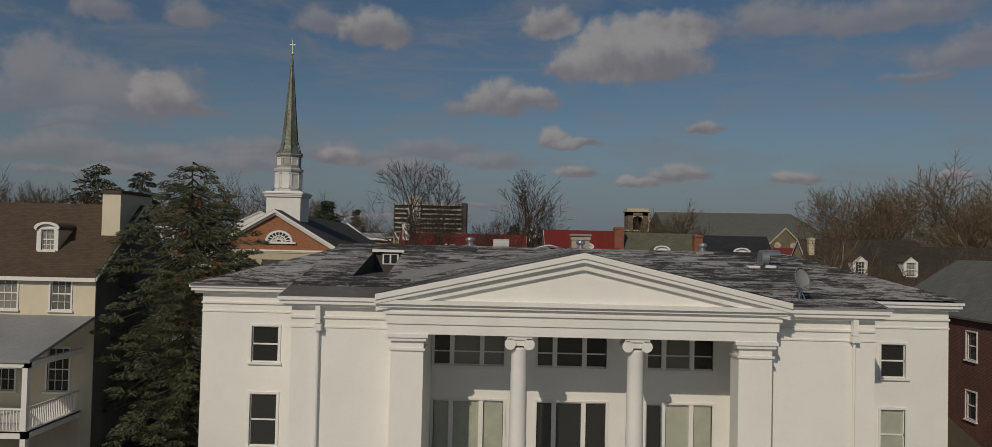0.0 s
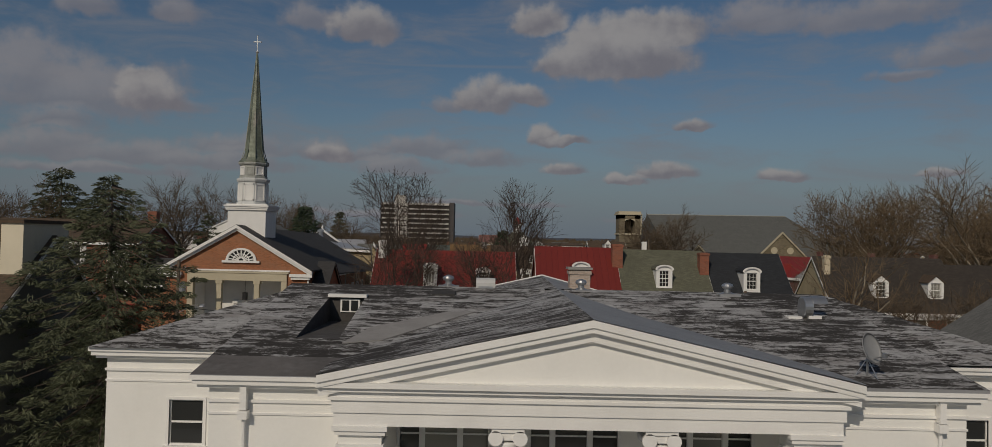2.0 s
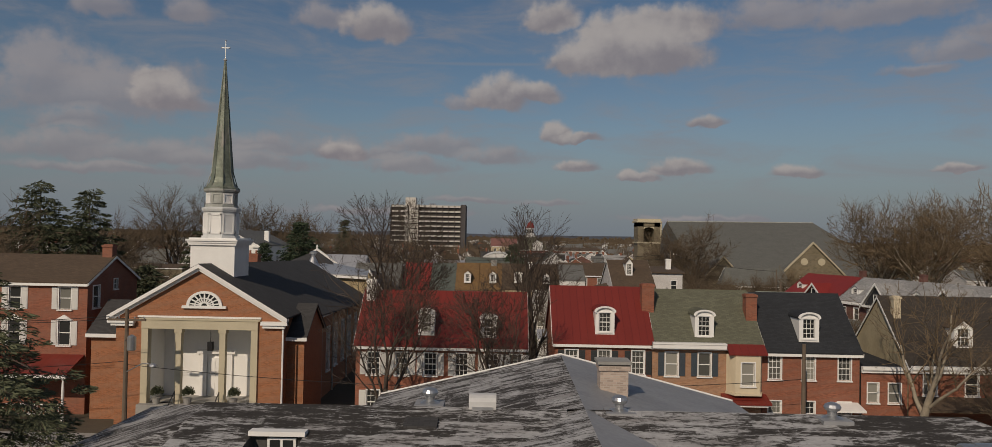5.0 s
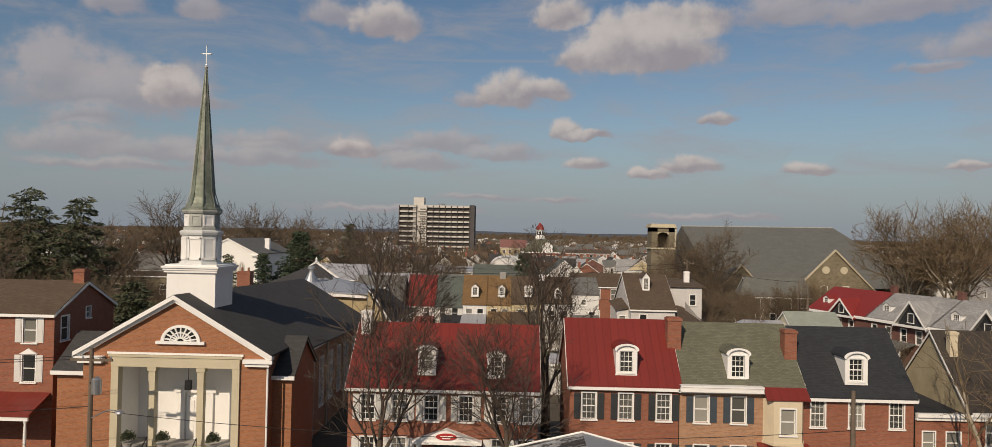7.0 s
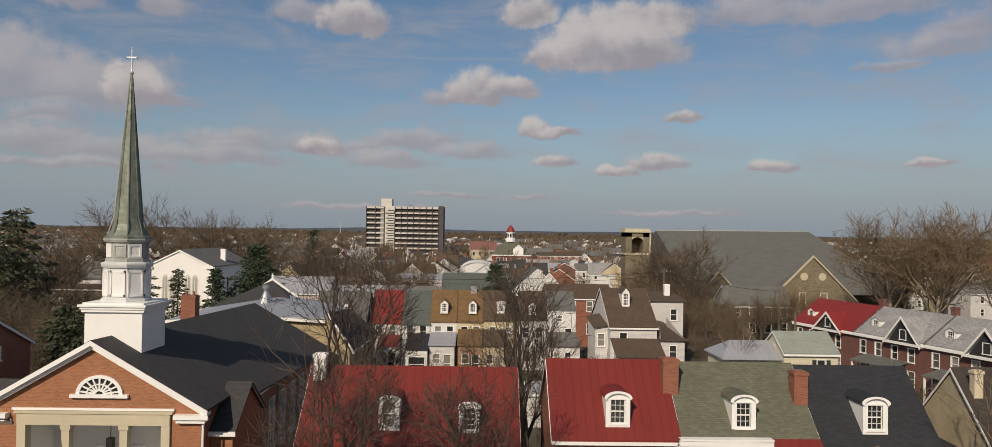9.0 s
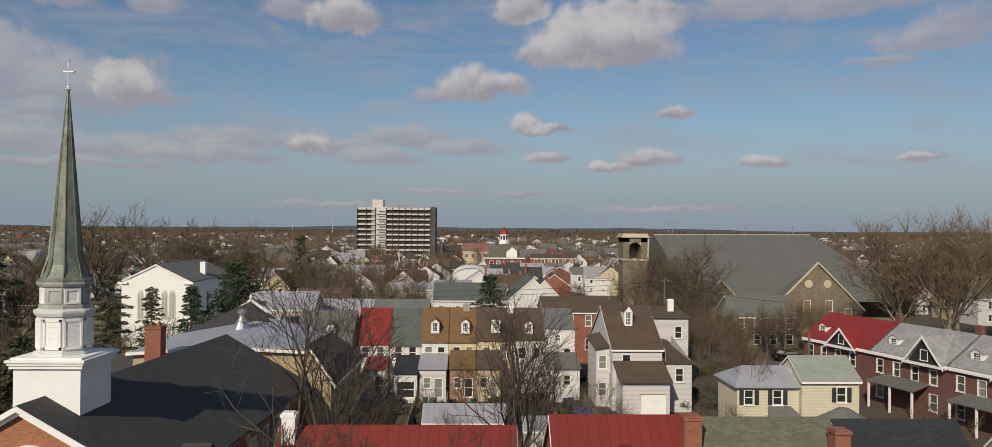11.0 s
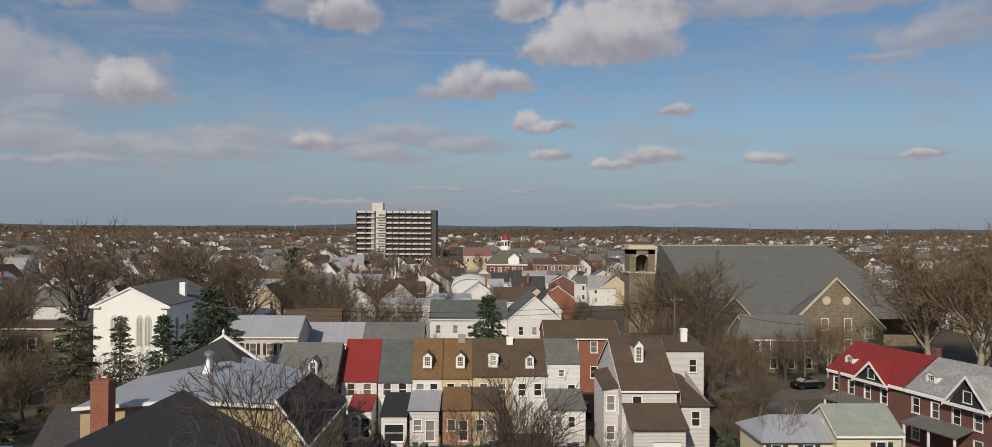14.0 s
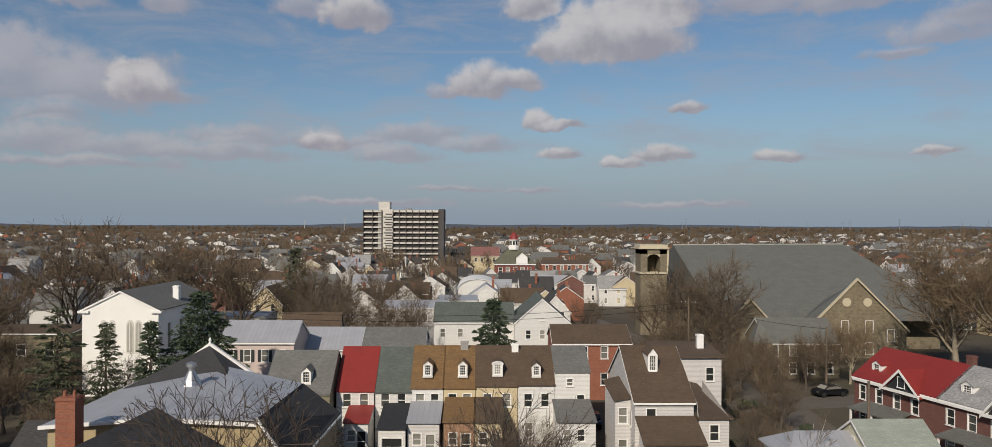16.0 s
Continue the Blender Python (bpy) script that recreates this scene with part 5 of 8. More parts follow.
    part("skirt_roof", MB().slab([(4.9, -0.85, 5.5), (7.45, -0.85, 5.5), (7.45, 0.9, 6.75), (4.9, 0.9, 6.75)], 0.1), REDTIN, d)
    bay = MB()
    bay.wall(5.35, 7.0, 2.9, 5.4, -0.75, 0.12, [(5.75, 3.4, 6.6, 4.9)])
    bay.face((4.95, 0, 2.9), (5.35, -0.75, 2.9), (5.35, -0.75, 5.4), (4.95, 0, 5.4))
    bay.face((7.0, -0.75, 2.9), (7.35, 0, 2.9), (7.35, 0, 5.4), (7.0, -0.75, 5.4))
    bay.prism([(4.9, 0, 2.75), (5.3, -0.85, 2.75), (7.05, -0.85, 2.75), (7.4, 0, 2.75)], (0, 0, 0.15))
    bw = part("bay_window", bay, CREAM, d)
    add_window(bw, 6.175, 3.4, 0.85, 1.5, -0.75)
    part("porch_roof", MB().slab([(4.6, -1.3, 2.35), (7.6, -1.3, 2.35), (7.6, 0, 2.75), (4.6, 0, 2.75)], 0.12), REDTIN, d)
    part("porch_head", MB().box(5.2, -1.2, 2.1, 7.4, -1.0, 2.35), TRIM, d)
    # E: near-black roof
    e = gable_house("row_house", "red brick row house with near-black shingles", pose(15.3, Y, 0), 6.5, 8.2, 5.7, 9.2, BRICKR, SHINGK,
                    W2((0.85, 3.1, 5.5), 3.75, 0.82, 1.55) + W2((0.85, 3.1, 5.5), 0.7, 0.85, 1.6), ridge_y=3.8, group="row houses", wstyle="six")
    dormer(e, 3.25, 0.4, 6.3, 1.3, 1.75, 2.4, roofm=SHINGK)
    part("porch_roof", MB().slab([(4.4, -1.3, 2.0), (6.4, -1.3, 2.0), (6.4, 0, 2.3), (4.4, 0, 2.3)], 0.12), TRIM, e)
    # F: lower house with yellow gable end
    f = gable_house("row_house", "low brick house with brown shingles and a yellow gable end", pose(25.1, Y, 0), 10.8, 8.4, 4.95, 9.1, BRICKR, SHINGU,
                    W2((1.4, 4.2, 7.0, 9.5), 2.9, 0.85, 1.45), ridge_y=4.2, group="row houses")
    part("gable_end", MB().face((-0.03, 8.4, -0.5), (-0.03, 0, -0.5), (-0.03, 0, 4.9), (-0.03, 4.2, 9.0), (-0.03, 8.4, 4.9)), surface("olive_yellow_render", (0.44, 0.375, 0.245), 0.85, 0.15, 0.6, 6.0, 0.25, stain=0.4), f)
    chimney(f, 0.55, 2.9, 7.0, 9.3, 0.5, 0.45, CREAM)
    lk = thing("link_building", "low brick link with a white cornice between two houses", "building", pose(21.95, Y + 0.1, 0))
    lw = MB().wall(0, 3.1, -0.6, 4.5, 0, 0.16, [(0.45, 2.3, 1.15, 3.6), (1.85, 2.3, 2.65, 3.6)])
    part("wall", lw, BRICKR, lk)
    part("roof", MB().slab([(0, 0.0, 4.62), (3.1, 0.0, 4.62), (3.1, 8.0, 4.9), (0, 8.0, 4.9)], 0.12), SHINGK, lk)
    part("cornice", MB().box(0, -0.32, 4.5, 3.12, 0.0, 4.72).box(0, -0.18, 4.3, 3.12, 0.0, 4.5), TRIM, lk)
    for x, w in ((0.8, 0.7), (2.25, 0.8)):
        add_window(lk, x, 2.3, w, 1.3)
    part("cornice", MB().box(0, -0.36, 4.62, 10.8, -0.26, 4.86).box(0, -0.2, 4.35, 10.8, -0.002, 4.6), TRIM, f)
    dormer(f, 4.2, 1.0, 5.9, 1.3, 1.6, 2.4, roofm=SHINGB, arch=False)
    dormer(f, 8.7, 1.0, 5.9, 1.3, 1.6, 2.4, roofm=SHINGB, arch=False)
    g = gable_house("row_house", "low brick house with dark shingles", pose(36.0, Y, 0), 12.0, 8.4, 4.9, 8.6, BRICKD, SHINGU,
                    W2((1.6, 4.6, 8.0, 10.4), 2.9, 0.85, 1.45), ridge_y=4.2, group="row houses")
    part("porch_roof", MB().slab([(0.2, -2.2, 2.3), (10.7, -2.2, 2.3), (10.7, 0, 2.8), (0.2, 0, 2.8)], 0.12), SHINGB, f)


shopfront_row()


def left_houses():
    # brick house beside the church
    h = gable_house("house", "three-storey red brick house with white shutters and porch", pose(-45.3, 80.5, 0), 13.5, 7.5, 9.1, 10.85, BRICKR, SHINGB,
                    [(x, z, 0.85, hh) for x in (1.8, 4.9, 8.3, 11.9) for z, hh in ((7.15, 1.6), (4.6, 1.75))], side_r=[(1.2, 7.2, 0.9, 1.6), (1.2, 4.4, 0.9, 1.7), (4.0, 8.4, 0.55, 0.75)], shut=SHUTW, ridge_y=3.75)
    chimney(h, 13.1, 3.75, 10.2, 11.8, 0.75, 0.7, BRICKR)
    for x in (1.8, 4.9, 8.3, 11.9):
        part("window_pediment", MB().prism([(x - 0.6, -0.12, 6.42), (x + 0.6, -0.12, 6.42), (x, -0.12, 6.78)], (0, 0.11, 0)), TRIM, h)
    pr = MB().slab([(4.0, -2.6, 3.1), (13.6, -2.6, 3.1), (13.4, 0, 3.95), (4.2, 0, 3.95)], 0.15)
    part("porch_roof", pr, REDTIN, h)
    part("porch_beam", MB().box(4.1, -2.55, 2.7, 13.5, -2.4, 3.0), TRIM, h)
    for x in (4.3, 8.9, 13.3):
        part("porch_post", MB().lathe(x, -2.45, [(0.12, -0.3), (0.09, 0.4), (0.10, 1.8), (0.07, 2.5), (0.12, 2.7)], 10), TRIM, h)
    part("porch_rail", MB().box(4.3, -2.5, 0.85, 13.3, -2.4, 0.93).box(4.3, -2.5, 0.2, 13.3, -2.4, 0.26), TRIM, h)
    for k in range(30):
        part("baluster", MB().box(4.6 + 0.29 * k, -2.48, 0.26, 4.64 + 0.29 * k, -2.42, 0.85), TRIM, h)
    # brick house past the far corner of the white building
    e = gable_house("house", "red brick house with grey roof behind the white building", pose(22.7, 49.0, 0), 9.0, 11.0, 4.7, 7.6, BRICKD, SHINGX, [(x, z, 0.9, 1.6) for x in (1.6, 4.5, 7.3) for z in (2.4, -0.8)], base=-3.2, shut=SHUTB, axis="y", side_l=[(y, z, 0.9, 1.5) for y in (2.2, 5.5, 8.8) for z in (2.4, -0.8)])
    part("awning", MB().slab([(0.9, -1.0, 1.75), (2.3, -1.0, 1.75), (2.3, 0, 2.25), (0.9, 0, 2.25)], 0.06), BRIGHTRED, e)
    # cream house by the tall cedar
    y = gable_house("house", "cream three-storey house with brown roof and two-level porch", pose(-36.5, 45.2, 0), 14.9, 8.6, 6.25, 9.55, CREAMW, SHINGB,
                    [(x, 4.55, 0.95, 1.5) for x in (2.0, 4.9, 7.9, 10.8, 13.3)] + [(x, 0.8, 1.0, 2.0) for x in (7.9, 10.8, 13.3)], base=-3.2, ridge_y=4.3, wstyle="six")
    dormer(y, 11.9, 1.2, 7.15, 1.0, 1.35, 2.2, wall=CREAM, roofm=SHINGB)
    dormer(y, 6.0, 1.2, 7.15, 1.15, 1.5, 2.2, wall=CREAM, roofm=SHINGB)
    part("chimney", MB().box(13.95, 2.2, 6.0, 14.85, 5.6, 10.15), CREAMW, y)
    part("chimney_cap", MB().box(13.88, 2.1, 10.15, 14.92, 5.7, 10.3), SHINGB, y)
    # dark sheet over the right end wall, its shade painted as colour
    part("side_wall_finish", MB().face((14.93, 0, -3.2), (14.93, 8.6, -3.2), (14.93, 8.6, 6.2), (14.93, 4.3, 9.5), (14.93, 0, 6.2)), surface("shaded_render", (0.16, 0.16, 0.14), 0.9, 0.15, 0.5, 6.0, 0.2, stain=0.3), y)
    part("porch_roof", MB().slab([(-0.5, -4.2, 2.9), (14.5, -4.2, 2.9), (14.9, 0, 4.3), (-0.5, 0, 4.3)], 0.14), FLASH, y)
    for z0, z1 in ((2.55, 2.8), (-0.35, -0.05)):
        part("porch_beam", MB().box(-0.3, -4.1, z0, 14.4, -3.9, z1).box(14.2, -4.1, z0, 14.4, 0, z1), TRIM, y)
    part("porch_floor", MB().box(-0.3, -4.1, -0.12, 14.4, 0, -0.04), TRIM, y)
    for x in (14.25, 10.4, 6.6, 2.8):
        part("porch_post", MB().box(x - 0.11, -4.1, -3.0, x + 0.11, -3.88, 2.6), TRIM, y)
    rail = MB().box(-0.3, -4.05, 0.8, 14.3, -3.95, 0.88).box(14.2, -4.05, 0.8, 14.3, 0, 0.88)
    part("porch_rail", rail, TRIM, y)
    for k in range(56):
        part("baluster", MB().box(14.2 - 0.14 * k, -4.02, 0.0, 14.24 - 0.14 * k, -3.98, 0.82), TRIM, y)
    for k in range(28):
        part("baluster", MB().box(14.23, -3.85 + 0.135 * k, 0.0, 14.27, -3.81 + 0.135 * k, 0.82), TRIM, y)


left_houses()


# ---- back rows ----
def back_row():
    Y, D = 133.0, 9.0
    def unit(x0, x1, wallm, roofm, label, eave=5.35, ridge=9.0, wins=None, y=Y):
        w = x1 - x0
        wn = wins if wins is not None else [(w * 0.28, 3.7, 0.8, 1.3), (w * 0.74, 3.7, 0.8, 1.3), (w * 0.3, 0.7, 0.8, 1.4)]
        return gable_house("terrace_house", label, pose(x0, y, 0), w, D, eave, ridge, wallm, roofm, wn, ridge_y=4.5, over=0.15, group="terrace houses", trim=False)
    def annex(x0, x1, wallm, roofm, label, z0=3.2, z1=4.0, y0=127.6, y1=133.0, wins=None):
        ob = thing("annex", label, "house extension", pose(x0, y0, 0), "rear extensions")
        w, d = x1 - x0, y1 - y0
        wn = wins if wins is not None else [(w * 0.3, 1.2, 0.75, 1.1), (w * 0.72, 0.2, 0.85, 2.0)]
        b = MB()
        b.wall(0, w, -0.6, z0, 0, 0.12, [(x - a / 2, s, x + a / 2, s + h) for x, s, a, h in wn])
        b.face((w, 0, -0.6), (w, d, -0.6), (w, d, z1), (w, 0, z0))
        b.face((0, d, -0.6), (0, 0, -0.6), (0, 0, z0), (0, d, z1))
        part("wall", b, wallm, ob)
        part("roof", MB().slab([(-0.12, -0.25, z0 + 0.08), (w + 0.12, -0.25, z0 + 0.08), (w + 0.12, d, z1 + 0.1), (-0.12, d, z1 + 0.1)], 0.1), roofm, ob)
        for x, s, a, h in wn:
            add_window(ob, x, s, a, h)
        return ob
    o = unit(-22.6, -16.2, SIDEO, SHINGX, "olive-sided terrace house with grey shingles", 5.4, 8.9, y=131.0)
    dormer(o, 3.9, 0.9, 6.2, 0.95, 1.4, 2.0, roofm=SHINGX, arch=False)
    unit(-15.9, -12.15, SIDEW, BRIGHTRED, "white terrace house with a bright red roof", 5.3, 9.0)
    part("party_parapet", MB().prism([(-12.2, 132.8, 5.3), (-12.2, 137.5, 9.05), (-12.2, 137.5, 9.3), (-12.2, 132.8, 5.6)], (0.22, 0, 0)), TRIM, unit(-12.0, -8.45, SIDEW, SHINGT, "white terrace house with green-grey shingles", 5.2, 8.95))
    a = unit(-8.4, -5.2, SIDEW, SHINGO, "white terrace house with ochre shingles", 5.6, 9.1)
    dormer(a, 1.6, 0.7, 6.6, 0.95, 1.35, 1.8, roofm=SHINGO, arch=False)
    a = unit(-5.15, -1.95, STUCY, SHINGO, "cream terrace house with ochre-brown shingles", 5.6, 9.1)
    dormer(a, 1.9, 0.7, 6.6, 0.95, 1.35, 1.8, roofm=SHINGO, arch=False)
    chimney(a, 2.0, 4.2, 8.7, 9.7, 0.8, 0.5, CONCRETE)
    a = unit(-1.9, 2.3, STUCY, SHINGB, "yellow terrace house with brown shingles", 5.8, 9.1)
    dormer(a, 2.2, 0.7, 6.7, 1.0, 1.35, 1.8, roofm=SHINGB)
    chimney(a, 4.1, 3.9, 7.6, 9.5, 0.7, 0.5, TRIM)
    a = unit(2.35, 6.05, SIDEW, SHINGB, "white terrace house with dark brown shingles", 5.9, 9.1)
    dormer(a, 1.9, 0.7, 6.6, 0.9, 1.2, 1.8, roofm=SHINGB, arch=False)
    t = unit(6.1, 9.6, SIDEW, SHINGX, "tall white terrace house with grey roof", 7.2, 9.1, [(1.5, 5.8, 0.6, 0.7), (2.6, 3.6, 0.8, 1.3), (0.9, 1.0, 0.8, 1.3)])
    annex(-14.5, -12.2, SIDEW, BRIGHTRED, "white rear extension with a red roof", 3.0, 3.8, 129.4)
    annex(-11.0, -8.45, SIDEW, SHINGK, "open rear porch with a black roof", 2.9, 4.0, wins=[(1.3, 0.3, 1.9, 1.7)])
    annex(-8.3, -5.3, SIDEG, METALROOF, "white rear extension with a pale metal roof", 3.3, 4.2, 128.2)
    annex(-4.9, -2.0, BRICKP, SHINGO, "brick rear extension with ochre-brown shingles", 3.3, 4.6, 128.4)
    annex(-1.95, 0.7, STUCY, SHINGB, "yellow rear extension with brown shingles", 3.3, 4.6, 128.4)
    annex(5.9, 9.5, SIDEW, SHINGX, "white rear extension with grey roof", 3.4, 4.4, 128.0, wins=[(0.9, 1.6, 0.7, 1.1), (2.2, 1.6, 0.7, 1.1)])


back_row()


def grey_house():
    ob = gable_house("house", "pale grey sided house with brown shingles and wings", pose(12.4, 124, 0), 5.3, 14.0, 6.3, 10.1, SIDEG, SHINGB,
                     [(1.5, 4.2, 0.85, 1.4)], ridge_y=7.2, trim=True, side_l=[(2.0, 3.6, 0.8, 1.4), (4.5, 3.6, 0.8, 1.4)])
    dormer(ob, 2.4, 3.6, 8.2, 0.9, 1.9, 2.6, roofm=SHINGB, arch=False)
    b = MB()
    b.wall(5.0, 11.2, -0.6, 8.35, 11.0, 0.15, [(6.2, 5.9, 7.0, 7.3), (9.6, 5.9, 10.4, 7.3)])
    b.face((11.2, 11, -0.6), (11.2, 17.5, -0.6), (11.2, 17.5, 8.35), (11.2, 11, 8.35))
    part("rear_wing_wall", b, SIDEG, ob)
    part("rear_wing_roof", MB().slab([(4.6, 10.7, 8.45), (11.5, 10.7, 8.45), (11.5, 17.6, 9.1), (4.6, 17.6, 9.1)], 0.14), SHINGB, ob)
    for x in (6.6, 10.0):
        add_window(ob, x, 5.9, 0.8, 1.4, 11.0)
    chimney(ob, 9.9, 14.5, 8.4, 10.3, 0.7, 0.6, TRIM)
    c = MB()
    c.wall(5.6, 8.3, -0.6, 5.0, -0.6, 0.15, [(6.6, 2.9, 7.4, 4.3)])
    c.face((8.3, -0.6, -0.6), (8.3, 8, -0.6), (8.3, 8, 6.6), (8.3, -0.6, 5.0))
    c.face((5.6, 0, -0.6), (5.6, -0.6, -0.6), (5.6, -0.6, 5.0), (5.6, 0, 6.4))
    part("side_wing_wall", c, SIDEG, ob)
    part("side_wing_roof", MB().slab([(5.4, -0.9, 5.0), (8.6, -0.9, 5.0), (8.6, 10.8, 5.7), (5.4, 10.8, 6.5)], 0.14), SHINGB, ob)
    add_window(ob, 7.0, 2.9, 0.8, 1.4, -0.6)
    s = MB()
    s.wall(0.4, 5.2, -0.6, 3.5, -3.6, 0.12, [(2.2, -0.4, 4.8, 2.2)])
    s.face((5.2, -3.6, -0.6), (5.2, 0, -0.6), (5.2, 0, 4.9), (5.2, -3.6, 3.5))
    s.face((0.4, 0, -0.6), (0.4, -3.6, -0.6), (0.4, -3.6, 3.5), (0.4, 0, 4.9))
    part("garage_wall", s, SIDEG, ob)
    part("garage_door", MB().box(2.2, -3.5, -0.4, 4.8, -3.46, 2.2), TRIM, ob)
    part("garage_roof", MB().slab([(0.0, -4.0, 3.5), (5.45, -4.0, 3.5), (5.45, 0, 5.0), (0.0, 0, 5.0)], 0.12), SHINGB, ob)
    l = MB()
    l.wall(-1.4, 0.0, -0.6, 6.0, 2.0, 0.12, [(-1.1, 3.8, -0.3, 5.2), (-1.1, 0.9, -0.3, 2.4)])
    l.face((-1.4, 8, -0.6), (-1.4, 2, -0.6), (-1.4, 2, 6), (-1.4, 8, 6))
    part("left_wing_wall", l, SIDEG, ob)
    part("left_wing_roof", MB().slab([(-1.6, 1.7, 6.0), (0.1, 1.7, 6.3), (0.1, 8.2, 7.0), (-1.6, 8.2, 6.6)], 0.12), SHINGB, ob)
    for z in (3.8, 0.9):
        add_window(ob, -0.7, z, 0.8, 1.4, 2.0)


grey_house()


def yellow_house():
    ob = gable_house("house", "pale yellow sided house with grey roofs and black shutters", pose(26.9, 110.6, 0), 5.2, 5.4, 5.6, 7.25, SIDEY, PALEGREEN,
                     [(3.6, 3.6, 0.8, 1.3)], shut=SHUTB, side_l=[(2.7, 5.2, 0.6, 0.8)])
    b = MB()
    b.wall(-5.6, 0, -0.6, 4.9, 0.7, 0.14, [(-4.9, 3.2, -4.1, 4.5), (-2.3, 3.2, -1.5, 4.5)])
    b.face((-5.6, 6, -0.6), (-5.6, 0.7, -0.6), (-5.6, 0.7, 4.9), (-5.6, 6, 4.9))
    part("wing_wall", b, SIDEY, ob)
    part("wing_roof", MB().slab([(-5.9, 0.3, 4.9), (0.0, 0.3, 4.9), (0.0, 3.4, 6.3), (-4.2, 3.4, 6.3)], 0.12).slab([(-4.2, 3.4, 6.3), (0, 3.4, 6.3), (0, 6.4, 4.9), (-5.9, 6.4, 4.9)], 0.12).slab([(-5.9, 6.4, 4.9), (-5.9, 0.3, 4.9), (-4.2, 3.4, 6.3)], 0.12), METALROOF, ob)
    for x in (-4.5, -1.9):
        add_window(ob, x, 3.2, 0.8, 1.3, 0.7, shutter=SHUTB)
    part("bay_roof", MB().slab([(-3.3, -0.7, 2.4), (-0.2, -0.7, 2.4), (-0.7, 0.7, 3.1), (-2.8, 0.7, 3.1)], 0.1), SHINGX, ob)
    bay = part("bay", MB().box(-3.0, -0.45, -0.3, -0.5, 0.7, 2.36), SIDEY, ob)
    for x in (-2.6, -1.75, -0.9):
        add_window(bay, x, 0.3, 0.6, 1.7, -0.45)
    pc = part("porch_roof", MB().lathe(0, 0, [(2.2, 2.4), (2.2, 2.5), (0.5, 3.45), (0.05, 3.5)], 8, math.pi / 8).turned(pose(3.0, -1.6, 0)), SHINGX, ob)
    for k in range(6):
        a = math.pi * (1.0 + k / 5)
        part("porch_post", MB().box(3.0 + 1.9 * math.cos(a) - 0.07, -1.6 + 1.9 * math.sin(a) - 0.07, -0.4, 3.0 + 1.9 * math.cos(a) + 0.07, -1.6 + 1.9 * math.sin(a) + 0.07, 2.4), TRIM, pc)
    part("porch_base", MB().lathe(3.0, -1.6, [(2.05, -0.5), (2.05, 0.5)], 8, math.pi / 8), BRICKD, ob)


yellow_house()


def diagonal_row():
    # brick twins along a slanting street, gables to the front
    ang = -76.0
    d = Vector((math.cos(radians(ang)), math.sin(radians(ang)), 0))
    start = Vector((40.0, 140.1, 0))
    for k, (L, roofm, label) in enumerate(((11.6, BRIGHTRED, "brick twin house with a bright red roof and white front gable"), (10.6, SHINGP, "brick twin house with mottled pale grey roof and white front gable"), (10.5, SHINGP, "brick twin house with mottled pale grey roof"))):
        p = start + d * sum((11.6, 10.6, 10.5)[:k])
        ob = gable_house("twin_house", label, Matrix.Translation(p) @ pose(0, 0, 0, 0, 0, ang), L, 9.0, 5.6, 8.4, BRICKD, roofm,
                         [(x, 3.2, 0.9, 1.5) for x in (1.3, 3.7, 6.2, 8.6)] + [(x, 0.5, 0.95, 1.7) for x in (1.3, 8.6)], ridge_y=4.0, group="twin houses", side_l=[(2.2, 3.2, 0.9, 1.5), (5.0, 3.2, 0.9, 1.5)] if k == 0 else ())
        g = MB()
        gx, ap = (7.2, 7.45) if k == 0 else (7.8, 8.15)
        g.prism([(gx - 2.1, -0.4, 5.3), (gx + 2.1, -0.4, 5.3), (gx, -0.4, ap - 0.25)], (0, 3.2, 0))
        fg = part("front_gable", g, SHINGK, ob)
        for s_ in (-1, 1):
            r = MB()
            q = [(gx, -0.7, ap), (gx + s_ * 2.6, -0.7, 5.1), (gx + s_ * 2.6, 3.2, 5.1), (gx, 3.9, ap)]
            r.slab(q[::-1] if s_ > 0 else q, 0.14)
            part("gable_roof", r, roofm, fg)
            t = MB()
            q = [(gx, -0.74, ap - 0.27), (gx + s_ * 2.65, -0.74, 4.85), (gx + s_ * 2.65, -0.74, 5.15), (gx, -0.74, ap + 0.05)]
            t.prism(q, (0, 0.05, 0))
            part("bargeboard", t, TRIM, fg)
        part("gable_sill", MB().box(gx - 2.5, -0.72, 5.05, gx + 2.5, -0.4, 5.3), TRIM, fg)
        add_window(fg, gx, 5.65, 0.85, 1.0, -0.4, label="paired white window")
        part("eave_board", MB().box(0.05, -0.34, 5.1, L - 0.05, -0.22, 5.34), TRIM, ob)
        part("porch_roof", MB().slab([(1.8, -2.4, 2.6), (8.4, -2.4, 2.6), (8.2, 0, 3.2), (2.0, 0, 3.2)], 0.12), SLATE, ob)
        for x in (2.1, 5.1, 8.1):
            part("porch_post", MB().box(x - 0.09, -2.3, -0.3, x + 0.09, -2.12, 2.55), TRIM, ob)
        dormer(ob, 2.2, 1.0, 6.0, 1.4, 1.25, 2.4, roofm=roofm, arch=False)
        chimney(ob, L - 0.3, 4.2, 7.8, 9.4, 0.7, 0.6, BRICKD)


diagonal_row()


